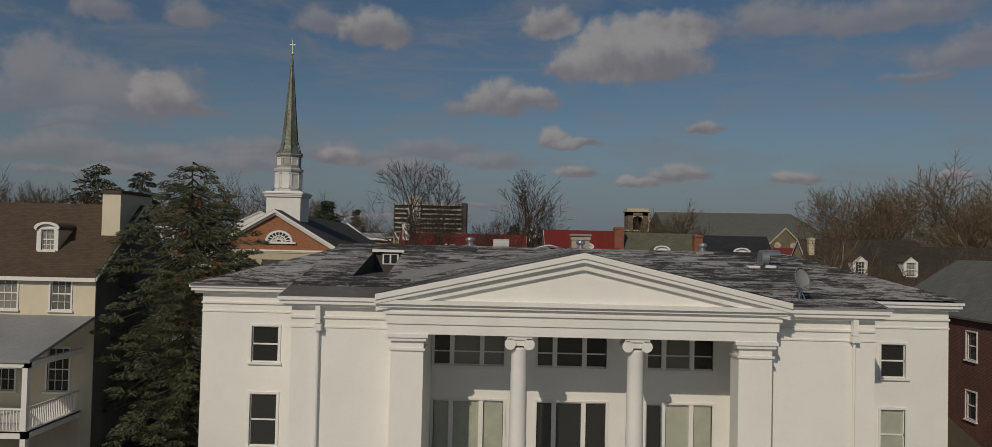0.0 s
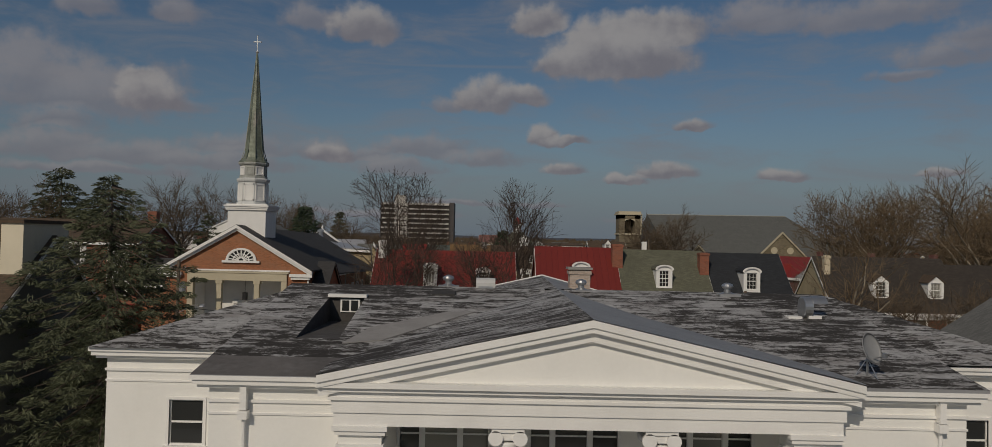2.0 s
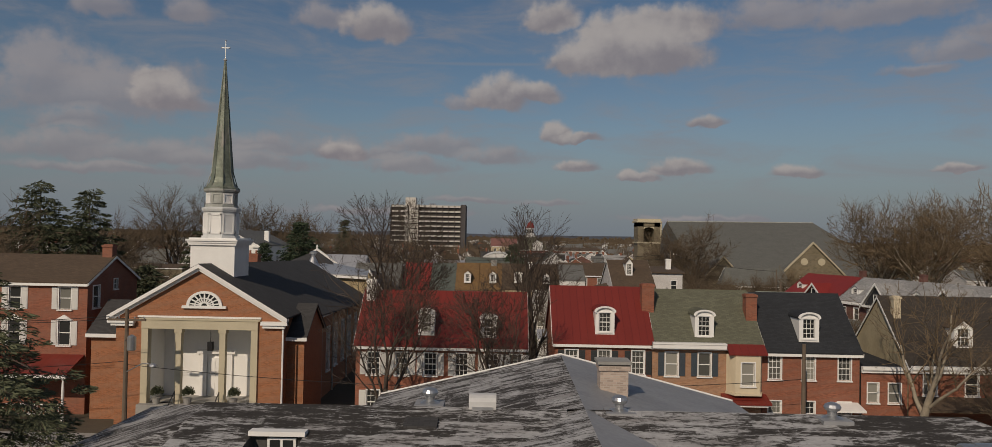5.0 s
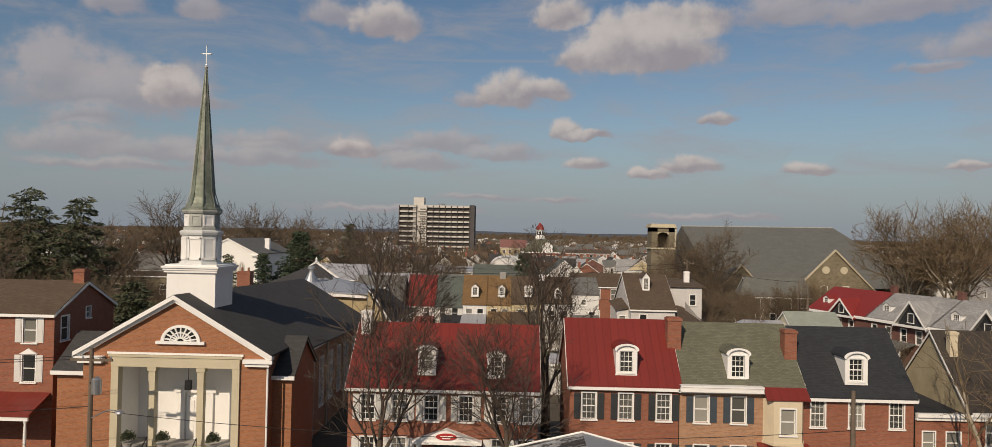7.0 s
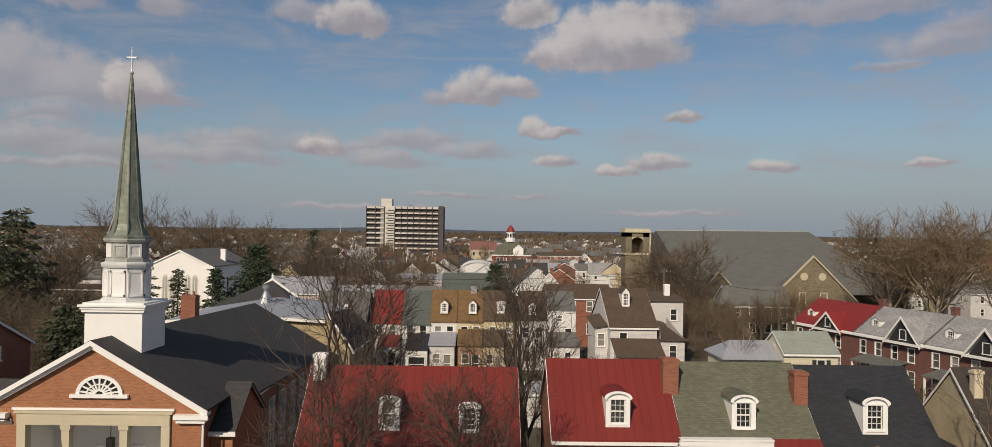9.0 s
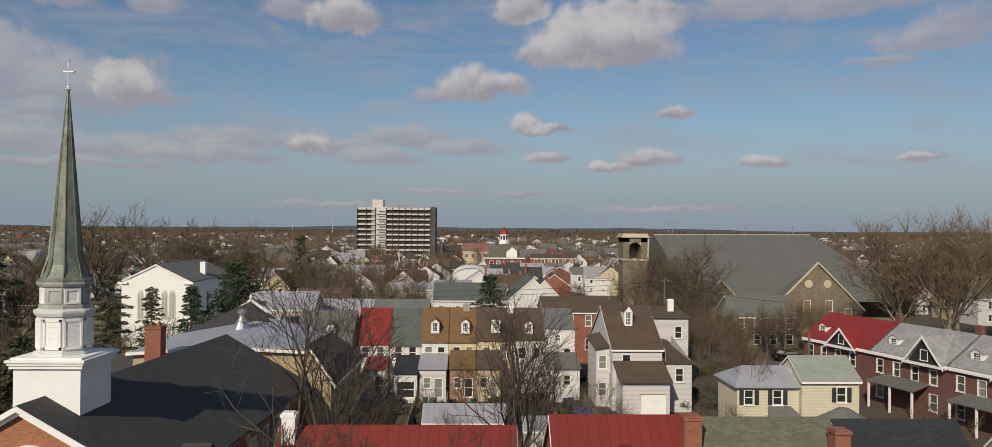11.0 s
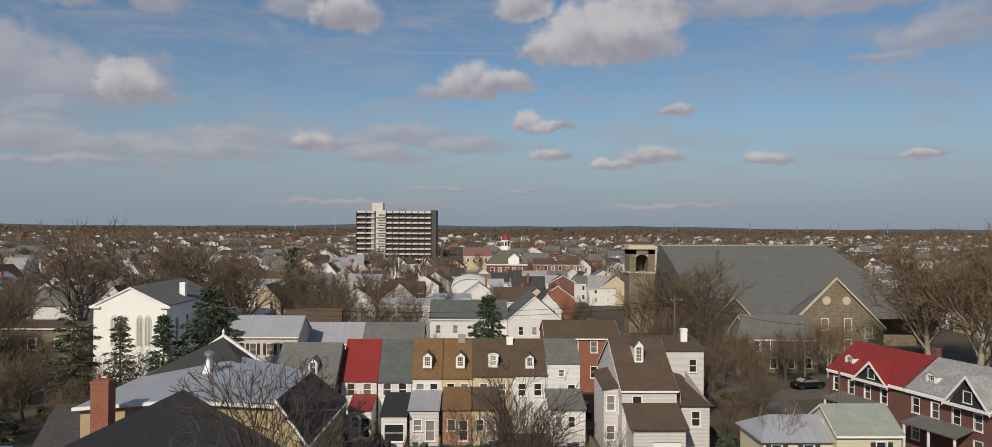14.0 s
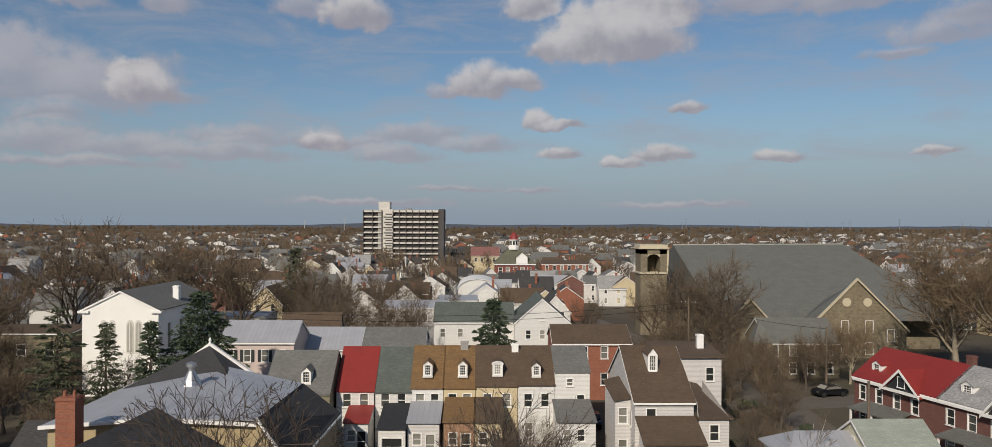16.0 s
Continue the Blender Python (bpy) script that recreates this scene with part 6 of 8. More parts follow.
def church_hall():
    ob = thing("church_hall", "beige hall with a low pale metal roof and dark side roof", "hall")
    b = MB()
    b.wall(-31.0, -16.6, -0.6, 8.2, 108.5, 0.2)
    b.face((-31, 124, -0.6), (-31, 108.5, -0.6), (-31, 108.5, 8.2), (-31, 124, 8.2))
    b.face((-16.1, 106.1, -0.6), (-14.0, 106.1, -0.6), (-14.0, 106.1, 5.95), (-16.1, 106.1, 8.95))
    b.face((-14.0, 106.1, -0.6), (-14.0, 123, -0.6), (-14.0, 123, 5.3), (-14.0, 106.1, 5.9))
    b.face((-16.1, 108.5, -0.6), (-16.1, 106.1, -0.6), (-16.1, 106.1, 8.95), (-16.1, 108.5, 8.7))
    part("wall", b, BEIGE, ob)
    r = MB()
    r.slab([(-31.3, 108.1, 8.2), (-24, 108.1, 8.75), (-24, 124, 9.4), (-31.3, 124, 8.3)], 0.1)
    r.slab([(-24, 108.1, 8.75), (-16.2, 108.1, 8.6), (-17.1, 123.3, 8.05), (-24, 124, 9.4)], 0.1)
    part("roof", r, METALROOF, ob)
    part("cornice", MB().prism([(-31.4, 108.0, 7.95), (-24, 108.0, 8.5), (-24, 108.0, 8.75), (-31.4, 108.0, 8.2)], (0, 0.15, 0)).prism([(-24, 108.0, 8.5), (-16.6, 108.0, 8.15), (-16.6, 108.0, 8.4), (-24, 108.0, 8.75)], (0, 0.15, 0)), TRIM, ob)
    part("side_roof", MB().slab([(-15.9, 105.8, 9.3), (-13.7, 105.8, 6.0), (-13.7, 123.3, 5.45), (-17.0, 123.3, 8.05)][::-1], 0.12), SHING, ob)
    part("side_rake", MB().prism([(-15.95, 105.7, 9.1), (-13.6, 105.7, 5.75), (-13.6, 105.7, 6.05), (-15.95, 105.7, 9.4)], (0, 0.12, 0)).prism([(-13.7, 105.8, 5.72), (-13.58, 105.8, 5.72), (-13.58, 105.8, 5.9), (-13.7, 105.8, 5.9)], (0, 17.5, -0.55)), TRIM, ob)
    part("rear_hip", MB().face((-31.0, 119.5, 8.35), (-21.8, 119.5, 8.6), (-26.35, 126.6, 10.8)).face((-21.8, 119.5, 8.6), (-22.4, 127, 8.0), (-26.35, 126.6, 10.8)).face((-31, 127, 8), (-31.0, 119.5, 8.35), (-26.35, 126.6, 10.8)), SHING, ob)
    for s_ in (-1, 1):
        part("parapet", MB().prism([(-26.35, 126.6, 10.7), (-26.35 + s_ * 4.2, 126.6, 7.8), (-26.35 + s_ * 4.2, 126.6, 8.15), (-26.35, 126.6, 11.1)], (0, 0.35, 0)), TRIM, ob)
    part("finial", MB().lathe(-26.35, 126.7, [(0.18, 10.9), (0.10, 11.15), (0.16, 11.3), (0.02, 11.6)], 8), TRIM, ob)
    part("ventilator", MB().lathe(-24.6, 117.5, [(0.9, 8.9), (0.55, 9.6), (0.25, 10.2), (0.25, 10.5), (0.42, 10.55), (0.42, 10.8), (0.05, 10.95)], 16), GALV, ob)
    chimney(ob, -28.05, 105.75, 2.0, 10.75, 1.25, 1.1, BRICKR, 2)
    low = gable_house("low_house", "low stone outbuilding with dark roof", pose(-35.5, 110, 0), 5.0, 8.0, 4.2, 7.0, STONE, SHING, [(2.2, 2.0, 0.8, 1.2)], axis="x")


church_hall()


def white_church():
    ob = gable_house("chapel", "white stucco chapel with tall paired arched windows", pose(-53.1, 156, 0), 9.8, 19.0, 10.9, 13.3, WHITE, SHINGX, [], axis="y", category="church", side_r=[(3.5 + 4 * k, 5.5, 1.1, 3.4) for k in range(4)])
    PALEGLASS = surface("pale_leaded_glass", (0.40, 0.39, 0.34), 0.35, 0.12, 1.5, 10.0, 0.05)
    arc = [math.pi * k / 8 for k in range(9)]
    for x in (3.3, 6.7):
        for dx in (-0.55, 0.55):
            xc = x + dx
            f = MB().prism([(xc + 0.50 * math.cos(t), -0.06, 8.7 + 0.95 * math.sin(t)) for t in arc] + [(xc - 0.50, -0.06, 5.3), (xc + 0.50, -0.06, 5.3)], (0, 0.055, 0))
            wo = part("arched_window", f, surface("stone_tracery", (0.66, 0.64, 0.58), 0.7, 0.06, 1.0, 10.0, 0.1), ob)
            g = MB().prism([(xc + 0.34 * math.cos(t), -0.09, 8.65 + 0.70 * math.sin(t)) for t in arc] + [(xc - 0.34, -0.09, 5.5), (xc + 0.34, -0.09, 5.5)], (0, 0.025, 0))
            part("pane", g, PALEGLASS, wo)
            part("glazing_bar", MB().box(xc - 0.03, -0.115, 5.5, xc + 0.03, -0.092, 9.3), TRIM, wo)
    for x in (3.3, 6.7):
        add_window(ob, x, 1.4, 1.2, 2.4)
    for x in (-0.5, 8.9):
        part("eave_return", MB().box(x, -0.3, 10.5, x + 1.4, 0.3, 10.8), TRIM, ob)
    chimney(ob, 8.6, 9.0, 11.0, 13.4, 0.8, 0.8, TRIM)


white_church()


def stone_church():
    ob = thing("stone_church", "large brown stone church with long slate roof and square tower", "church")
    w = MB().box(41, 196, -1, 83, 252, 5.6)
    part("wall", w, STONE, ob)
    r = MB()
    r.face((40.5, 191, 5.4), (85, 191, 5.4), (78, 224, 18.3), (40.5, 224, 18.0))
    r.face((85, 191, 5.4), (85, 257, 5.4), (78, 224, 18.3))
    r.face((85, 257, 5.4), (40.5, 257, 5.4), (40.5, 224, 18.0), (78, 224, 18.3))
    r.face((40.5, 257, 5.4), (40.5, 191, 5.4), (40.5, 224, 18.0))
    part("roof", r, SLATE, ob)
    part("ridge", MB().tube((40.5, 224, 18.05), (78, 224, 18.35), 0.12, n=6), LEAD, ob)
    for cx, y0, zc, hw, ze in ((43.6, 184, 9.9, 3.1, 6.4), (62.7, 186, 13.1, 8.5, 4.6)):
        g = MB()
        g.prism([(cx - hw, y0, -1), (cx + hw, y0, -1), (cx + hw, y0, ze), (cx, y0, zc - 0.2), (cx - hw, y0, ze)], (0, 0.7, 0))
        g.box(cx - hw + 0.1, y0 + 0.7, -1, cx + hw - 0.1, 197, min(ze, 5.8))
        gb = part("gable", g, STONE, ob)
        for s_ in (-1, 1):
            c = MB()
            q = [(cx, y0 - 0.25, zc - 0.15), (cx + s_ * (hw + 0.4), y0 - 0.25, ze - 0.55), (cx + s_ * (hw + 0.4), y0 - 0.25, ze - 0.15), (cx, y0 - 0.25, zc + 0.25)]
            c.prism(q if s_ > 0 else q[::-1], (0, 0.5, 0))
            part("coping", c, TANST, gb)
            rr = MB()
            q = [(cx, y0, zc - 0.3), (cx + s_ * (hw + 0.2), y0, ze - 0.3), (cx + s_ * (hw + 0.2), 192, ze - 0.3), (cx, 199, 8.4)]
            rr.slab(q[::-1] if s_ > 0 else q, 0.15)
            part("gable_roof", rr, SLATE, gb)
    for x in (60.9, 64.5):
        part("round_window", MB().prism([(x + 0.75 * math.cos(t), 185.95, 9.2 + 0.75 * math.sin(t)) for t in [2 * math.pi * k / 16 for k in range(16)]], (0, 0.05, 0)), TANST, ob)
    for x, z in ((60.6, 4.0), (64.8, 4.0), (57.0, 2.5), (68.5, 2.5), (60.6, 0.3), (64.8, 0.3)):
        add_window(ob, x, z, 1.2, 2.0, 186.0)
    t = MB()
    tx0, tx1, ty0, ty1, zt = 31.2, 36.6, 213.5, 219.0, 18.3
    t.box(tx0, ty0, -1, tx1, ty1, 12.6)
    for x0, x1 in ((tx0, tx0 + 1.4), (tx1 - 1.4, tx1)):
        t.box(x0, ty0, 12.6, x1, ty1, 17.4)
    t.box(tx0, ty0, 16.4, tx1, ty1, 17.4)
    t.box(tx0 + 0.3, ty1 - 0.5, 12.6, tx1 - 0.3, ty1, 17.0)
    tw = part("tower", t, STONE, ob)
    part("tower_cornice", MB().box(tx0 - 0.4, ty0 - 0.4, 17.4, tx1 + 0.4, ty1 + 0.4, 17.75).box(tx0 - 0.15, ty0 - 0.15, 17.75, tx1 + 0.15, ty1 + 0.15, 18.3).box(tx0 - 0.25, ty0 - 0.25, 12.3, tx1 + 0.25, ty1 + 0.25, 12.65), TANST, tw)
    part("corner_trim", MB().prism([(tx1 - 0.05, ty0 - 0.12, 12.6), (tx1 + 0.25, ty0 - 0.12, 12.6), (tx1 + 0.45, ty0 - 0.12, 17.4), (tx1 + 0.1, ty0 - 0.12, 17.4)], (0, 0.3, 0)), TANST, tw)
    part("belfry_arch", MB().prism([(tx0 + 1.35, ty0 + 0.15, 16.4), (tx0 + 2.7, ty0 + 0.15, 16.5), (tx1 - 1.35, ty0 + 0.15, 16.4), (tx1 - 1.35, ty0 + 0.15, 15.6), (tx1 - 1.8, ty0 + 0.15, 16.1), (tx0 + 2.7, ty0 + 0.15, 16.3), (tx0 + 1.8, ty0 + 0.15, 16.1), (tx0 + 1.35, ty0 + 0.15, 15.6)][::-1], (0, 0.5, 0)), TANST, tw)
    # stone house in front
    h = gable_house("stone_house", "stone house with slate roof and a pointed porch", pose(40.5, 168, 0), 10.8, 9.0, 5.0, 8.0, STONE, SLATE, [(x, z, 1.0, 1.6) for x in (1.2, 3.9, 6.6, 9.3) for z in (0.4, 3.0)])
    p = MB().lathe(39.3, 167.5, [(2.0, 5.2), (0.02, 8.6)], 4, math.pi / 4)
    p.turned(pose(-40.5, -168, 0))
    part("turret_roof", p, SLATE, h)
    part("turret", MB().box(-2.5, -1.8, -0.5, 0.2, 0.9, 5.2), STONE, h)
    part("porch_roof", MB().slab([(-4.0, -3.0, 2.3), (1.0, -3.0, 2.3), (1.0, 0, 3.2), (-4.0, 0, 3.2)], 0.12), SLATE, h)


stone_church()


def apartment_block():
    ob = thing("apartment_block", "tall pale concrete apartment block with rows of dark balconies", "apartment building")
    y, x0, x1 = 446.0, -61.8, -21.2
    zt, n = 29.9, 11
    fl = 2.66
    part("wall", MB().box(x0, y + 1.3, -1, x1 - 2.6, y + 18, zt), APTD, ob)
    # the right end's shade is put into its dark wall colour
    part("end_wall", MB().box(x1 - 2.6, y + 0.2, -1, x1, y + 18.5, zt + 0.9), surface("shaded_brick_end", (0.085, 0.078, 0.078), 0.85, 0.15, 0.2, 2.0, 0.1), ob)
    edges = [x0, -57.0, -52.4], [-46.8 + k * (x1 - 2.6 + 46.8) / 7 for k in range(8)]
    for row in edges:
        for a, b in zip(row, row[1:]):
            for k in range(n):
                z = zt - k * fl
                part("balcony_front", MB().box(a + 0.22, y + 0.1, z - 0.80, b - 0.22, y + 0.25, z), APTL, ob)
        for a in row:
            part("pier", MB().box(a - 0.2, y - 0.15, -1, a + 0.2, y + 1.4, zt + 0.2), APTD, ob)
    tower = part("stair_tower", MB().box(-52.2, y + 0.4, -1, -47.0, y + 8, zt + 0.6).box(-54.2, y + 1, zt + 0.2, -48.6, y + 9, 34.4), APTL, ob)
    part("tower_flank", MB().box(-54.4, y + 0.6, -1, -52.3, y + 8, zt + 0.3), surface("grey_concrete_flank", (0.33, 0.32, 0.30), 0.8, 0.08, 0.2, 2.0, 0.1), tower)
    for k in range(n):
        z = zt - 1.5 - k * fl
        part("stair_opening", MB().box(-50.6, y + 0.3, z - 1.0, -47.4, y + 0.42, z), APTD, tower)
        part("stair_balcony", MB().box(-51.8 + 0.3 * (k % 2), y - 0.5, z - 1.5, -47.2 + 0.3 * (k % 2), y + 0.4, z - 0.62), APTL, tower)
    for a, b in ((x0, -54.4), (-47.0, x1 - 2.6)):
        part("roof_parapet", MB().box(a, y + 0.05, zt, b, y + 18, zt + 0.35), APTL, ob)
    for x in (-41.0, -38.5, -39.8):
        part("roof_unit", MB().lathe(x, y + 6, [(0.7, zt + 0.3), (0.7, zt + 1.4), (0.3, zt + 1.6)], 8), GALV, ob)


apartment_block()

# ---- houses beyond ----
def named_houses():
    gable_house("house", "pink-white house with pale metal roof and dark shutters", pose(-34.0, 152, 0), 9.2, 8.0, 7.4, 9.5, surface("pale_pink_render", (0.58, 0.48, 0.44), 0.8, 0.06, 0.5, 8.0, 0.2, stain=0.15), METALROOF,
                [(x, z, 0.8, 1.5) for x in (1.3, 3.4, 5.6, 7.8) for z in (4.9, 1.4)], shut=SHUTB)
    gable_house("house", "low house with pale grey roof", pose(-25.5, 158, 0), 8.0, 8.0, 5.6, 7.9, SIDEW, METALROOF, [(x, 3.2, 0.8, 1.3) for x in (1.3, 4.0, 6.7)])
    gable_house("house", "pale green house with dark flat-pitched roof", pose(-17.2, 158, 0), 8.2, 8.0, 5.8, 7.9, SIDEW, SHINGX, [(x, 3.4, 0.8, 1.3) for x in (1.3, 4.0, 6.7)])
    gable_house("brick_house", "long brick house with a brown roof", pose(7.8, 154, 0), 10.0, 8.0, 7.0, 8.8, BRICKR, SHINGB, [(x, z, 0.85, 1.5) for x in (1.3, 4.0, 6.6, 8.9) for z in (5.0, 1.6)])
    gable_house("house", "tall white gabled house with green-grey roof", pose(4.0, 181, 0), 9.0, 14.0, 6.2, 10.1, SIDEW, SHINGT, [(x, z, 0.8, 1.4) for x in (2.2, 4.5, 6.8) for z in (3.6, 0.8)] + [(4.5, 6.6, 0.7, 1.1)], axis="y")
    gable_house("house", "white house with a green-grey roof", pose(-9.5, 186, 0), 13.5, 9.0, 5.8, 8.6, SIDEW, SHINGT, [(x, 3.2, 0.8, 1.4) for x in (1.5, 4.5, 8, 11)])
    gable_house("house", "cream flat-roofed block behind the back gardens", pose(-10.5, 214, 0), 8.0, 10.0, 6.7, 7.3, STUCY, METALROOF, [(x, 3.6, 0.8, 1.4) for x in (1.5, 4.0, 6.5)])
    vt = thing("vaulted_hall", "white hall with a low vaulted roof", "hall", pose(-7.5, 249, 0))
    vt_arc = [(4.9 + 5.1 * math.cos(t), 6.2 + 2.6 * math.sin(t)) for t in [math.pi * k / 12 for k in range(13)]]
    part("wall", MB().prism([(0, 0, -0.6), (9.8, 0, -0.6)] + [(4.9 + 4.9 * math.cos(math.pi * k / 12), 0, 6.2 + 2.4 * math.sin(math.pi * k / 12)) for k in range(13)], (0, 16, 0)), SIDEW, vt)
    part("roof", MB().prism([(x, -0.3, z + 0.05) for x, z in vt_arc] + [(4.9 + (x - 4.9) * 0.965, -0.3, z - 0.12) for x, z in vt_arc[::-1]], (0, 16.6, 0)), surface("white_membrane_roof", (0.72, 0.72, 0.71), 0.6, 0.06, 0.4, 6.0, 0.1, stain=0.2), vt)
    gable_house("house", "grey-white house with flat grey roof", pose(-20, 200, 0), 12.0, 9.0, 6.6, 7.6, SIDEG, METALROOF, [(x, 4.2, 0.8, 1.4) for x in (1.5, 4.5, 8, 10.5)])
    gable_house("warehouse", "long low white warehouse far off among the trees", pose(379, 760, 0), 84.0, 30.0, 6.6, 7.6, SIDEW, METALROOF, [(4 + 9.4 * k, 3.4, 3.0, 1.2) for k in range(9)], category="warehouse")
    g = gable_house("garage", "white garage with two pale doors", pose(-56.0, 205, 0), 13.0, 8.0, 4.4, 4.9, SIDEW, METALROOF, [], category="garage")
    for x in (3.2, 8.6):
        part("garage_door", MB().box(x - 1.7, -0.06, -0.3, x + 1.7, -0.004, 2.9), SHUTW, g)
    h = gable_house("flat_hall", "low brown brick hall with a white parapet", pose(-74, 168, 0), 13.0, 10.0, 6.2, 6.7, STONE, SHINGB, [(x, 3.0, 1.2, 1.6) for x in (2, 6, 10)], category="hall")
    # brick school with a cupola
    s = thing("school", "dark red brick hall with hipped grey roof, white dormer and cupola", "school", pose(3.0, 330, 0))
    wn = [(x, z, 1.3, 2.3) for x in (2.0, 4.6, 7.2, 9.8, 12.2) for z in (1.2, 5.2)]
    w = MB().wall(0, 14.2, -0.6, 8.4, 0, 0.3, [(x - a / 2, zz, x + a / 2, zz + h) for x, zz, a, h in wn])
    w.face((14.2, 0, -0.6), (14.2, 14, -0.6), (14.2, 14, 8.4), (14.2, 0, 8.4)).face((0, 14, -0.6), (0, 0, -0.6), (0, 0, 8.4), (0, 14, 8.4))
    part("wall", w, coursed("deep_red_brick", (0.21, 0.050, 0.038), (0.20, 0.10, 0.08), stain=0.3), s)
    for x, zz, a, h in wn:
        add_window(s, x, zz, a, h)
    part("cornice", MB().box(-0.4, -0.4, 8.3, 14.6, 14.4, 8.7), TRIM, s)
    part("roof", MB().face((-0.4, -0.4, 8.7), (14.6, -0.4, 8.7), (9.0, 7, 14.2), (5.2, 7, 14.2)).face((14.6, -0.4, 8.7), (14.6, 14.4, 8.7), (9.0, 7, 14.2)).face((-0.4, 14.4, 8.7), (-0.4, -0.4, 8.7), (5.2, 7, 14.2)), SHINGG, s)
    fg = part("front_dormer", MB().prism([(7.6, -0.3, 8.7), (11.6, -0.3, 8.7), (11.6, -0.3, 11.2), (9.6, -0.3, 12.8), (7.6, -0.3, 11.2)], (0, 4, 0)), TRIM, s)
    part("dormer_roof", MB().slab([(7.2, -0.6, 11.0), (9.6, -0.6, 13.0), (9.6, 5.0, 13.0), (7.2, 5.0, 11.0)][::-1], 0.15).slab([(9.6, -0.6, 13.0), (12.0, -0.6, 11.0), (12.0, 5.0, 11.0), (9.6, 5.0, 13.0)][::-1], 0.15), SHINGG, fg)
    for x in (8.8, 10.4):
        add_window(fg, x, 9.3, 0.9, 1.6, -0.3)
    cu = part("cupola", MB().lathe(6.9, 7, [(1.9, 13.6), (1.9, 14.8), (1.5, 15.0), (1.5, 17.0), (1.8, 17.1), (1.8, 17.3)], 8, math.pi / 8), TRIM, s)
    part("cap", MB().lathe(6.9, 7, [(1.75, 17.3), (1.5, 18.3), (0.9, 19.3), (0.1, 20.1)], 8, math.pi / 8), BRIGHTRED, cu)
    for k in range(8):
        part("opening", MB().box(-0.35, -1.44, 15.3, 0.35, -1.36, 16.7).turned(pose(6.9, 7, 0, 0, 0, k * 45)), GLASS, cu)
    gable_house("brick_house", "red brick block with pale windows", pose(20, 335, 0), 17.0, 12.0, 8.4, 9.6, BRICKR, SHINGB, [(2 + 2.7 * k, z, 1.1, 1.6) for k in range(6) for z in (3.0, 6.3)])
    gable_house("house", "cream building with a faded red roof", pose(-6.5, 396, 0), 12.5, 12.0, 9.2, 12.8, STUCY, surface("faded_red_roof", (0.22, 0.10, 0.085), 0.8, 0.12, 0.5, 6.0, 0.2, stain=0.4), [(2 + 2.7 * k, 6.5, 1.1, 1.6) for k in range(4)])


named_houses()


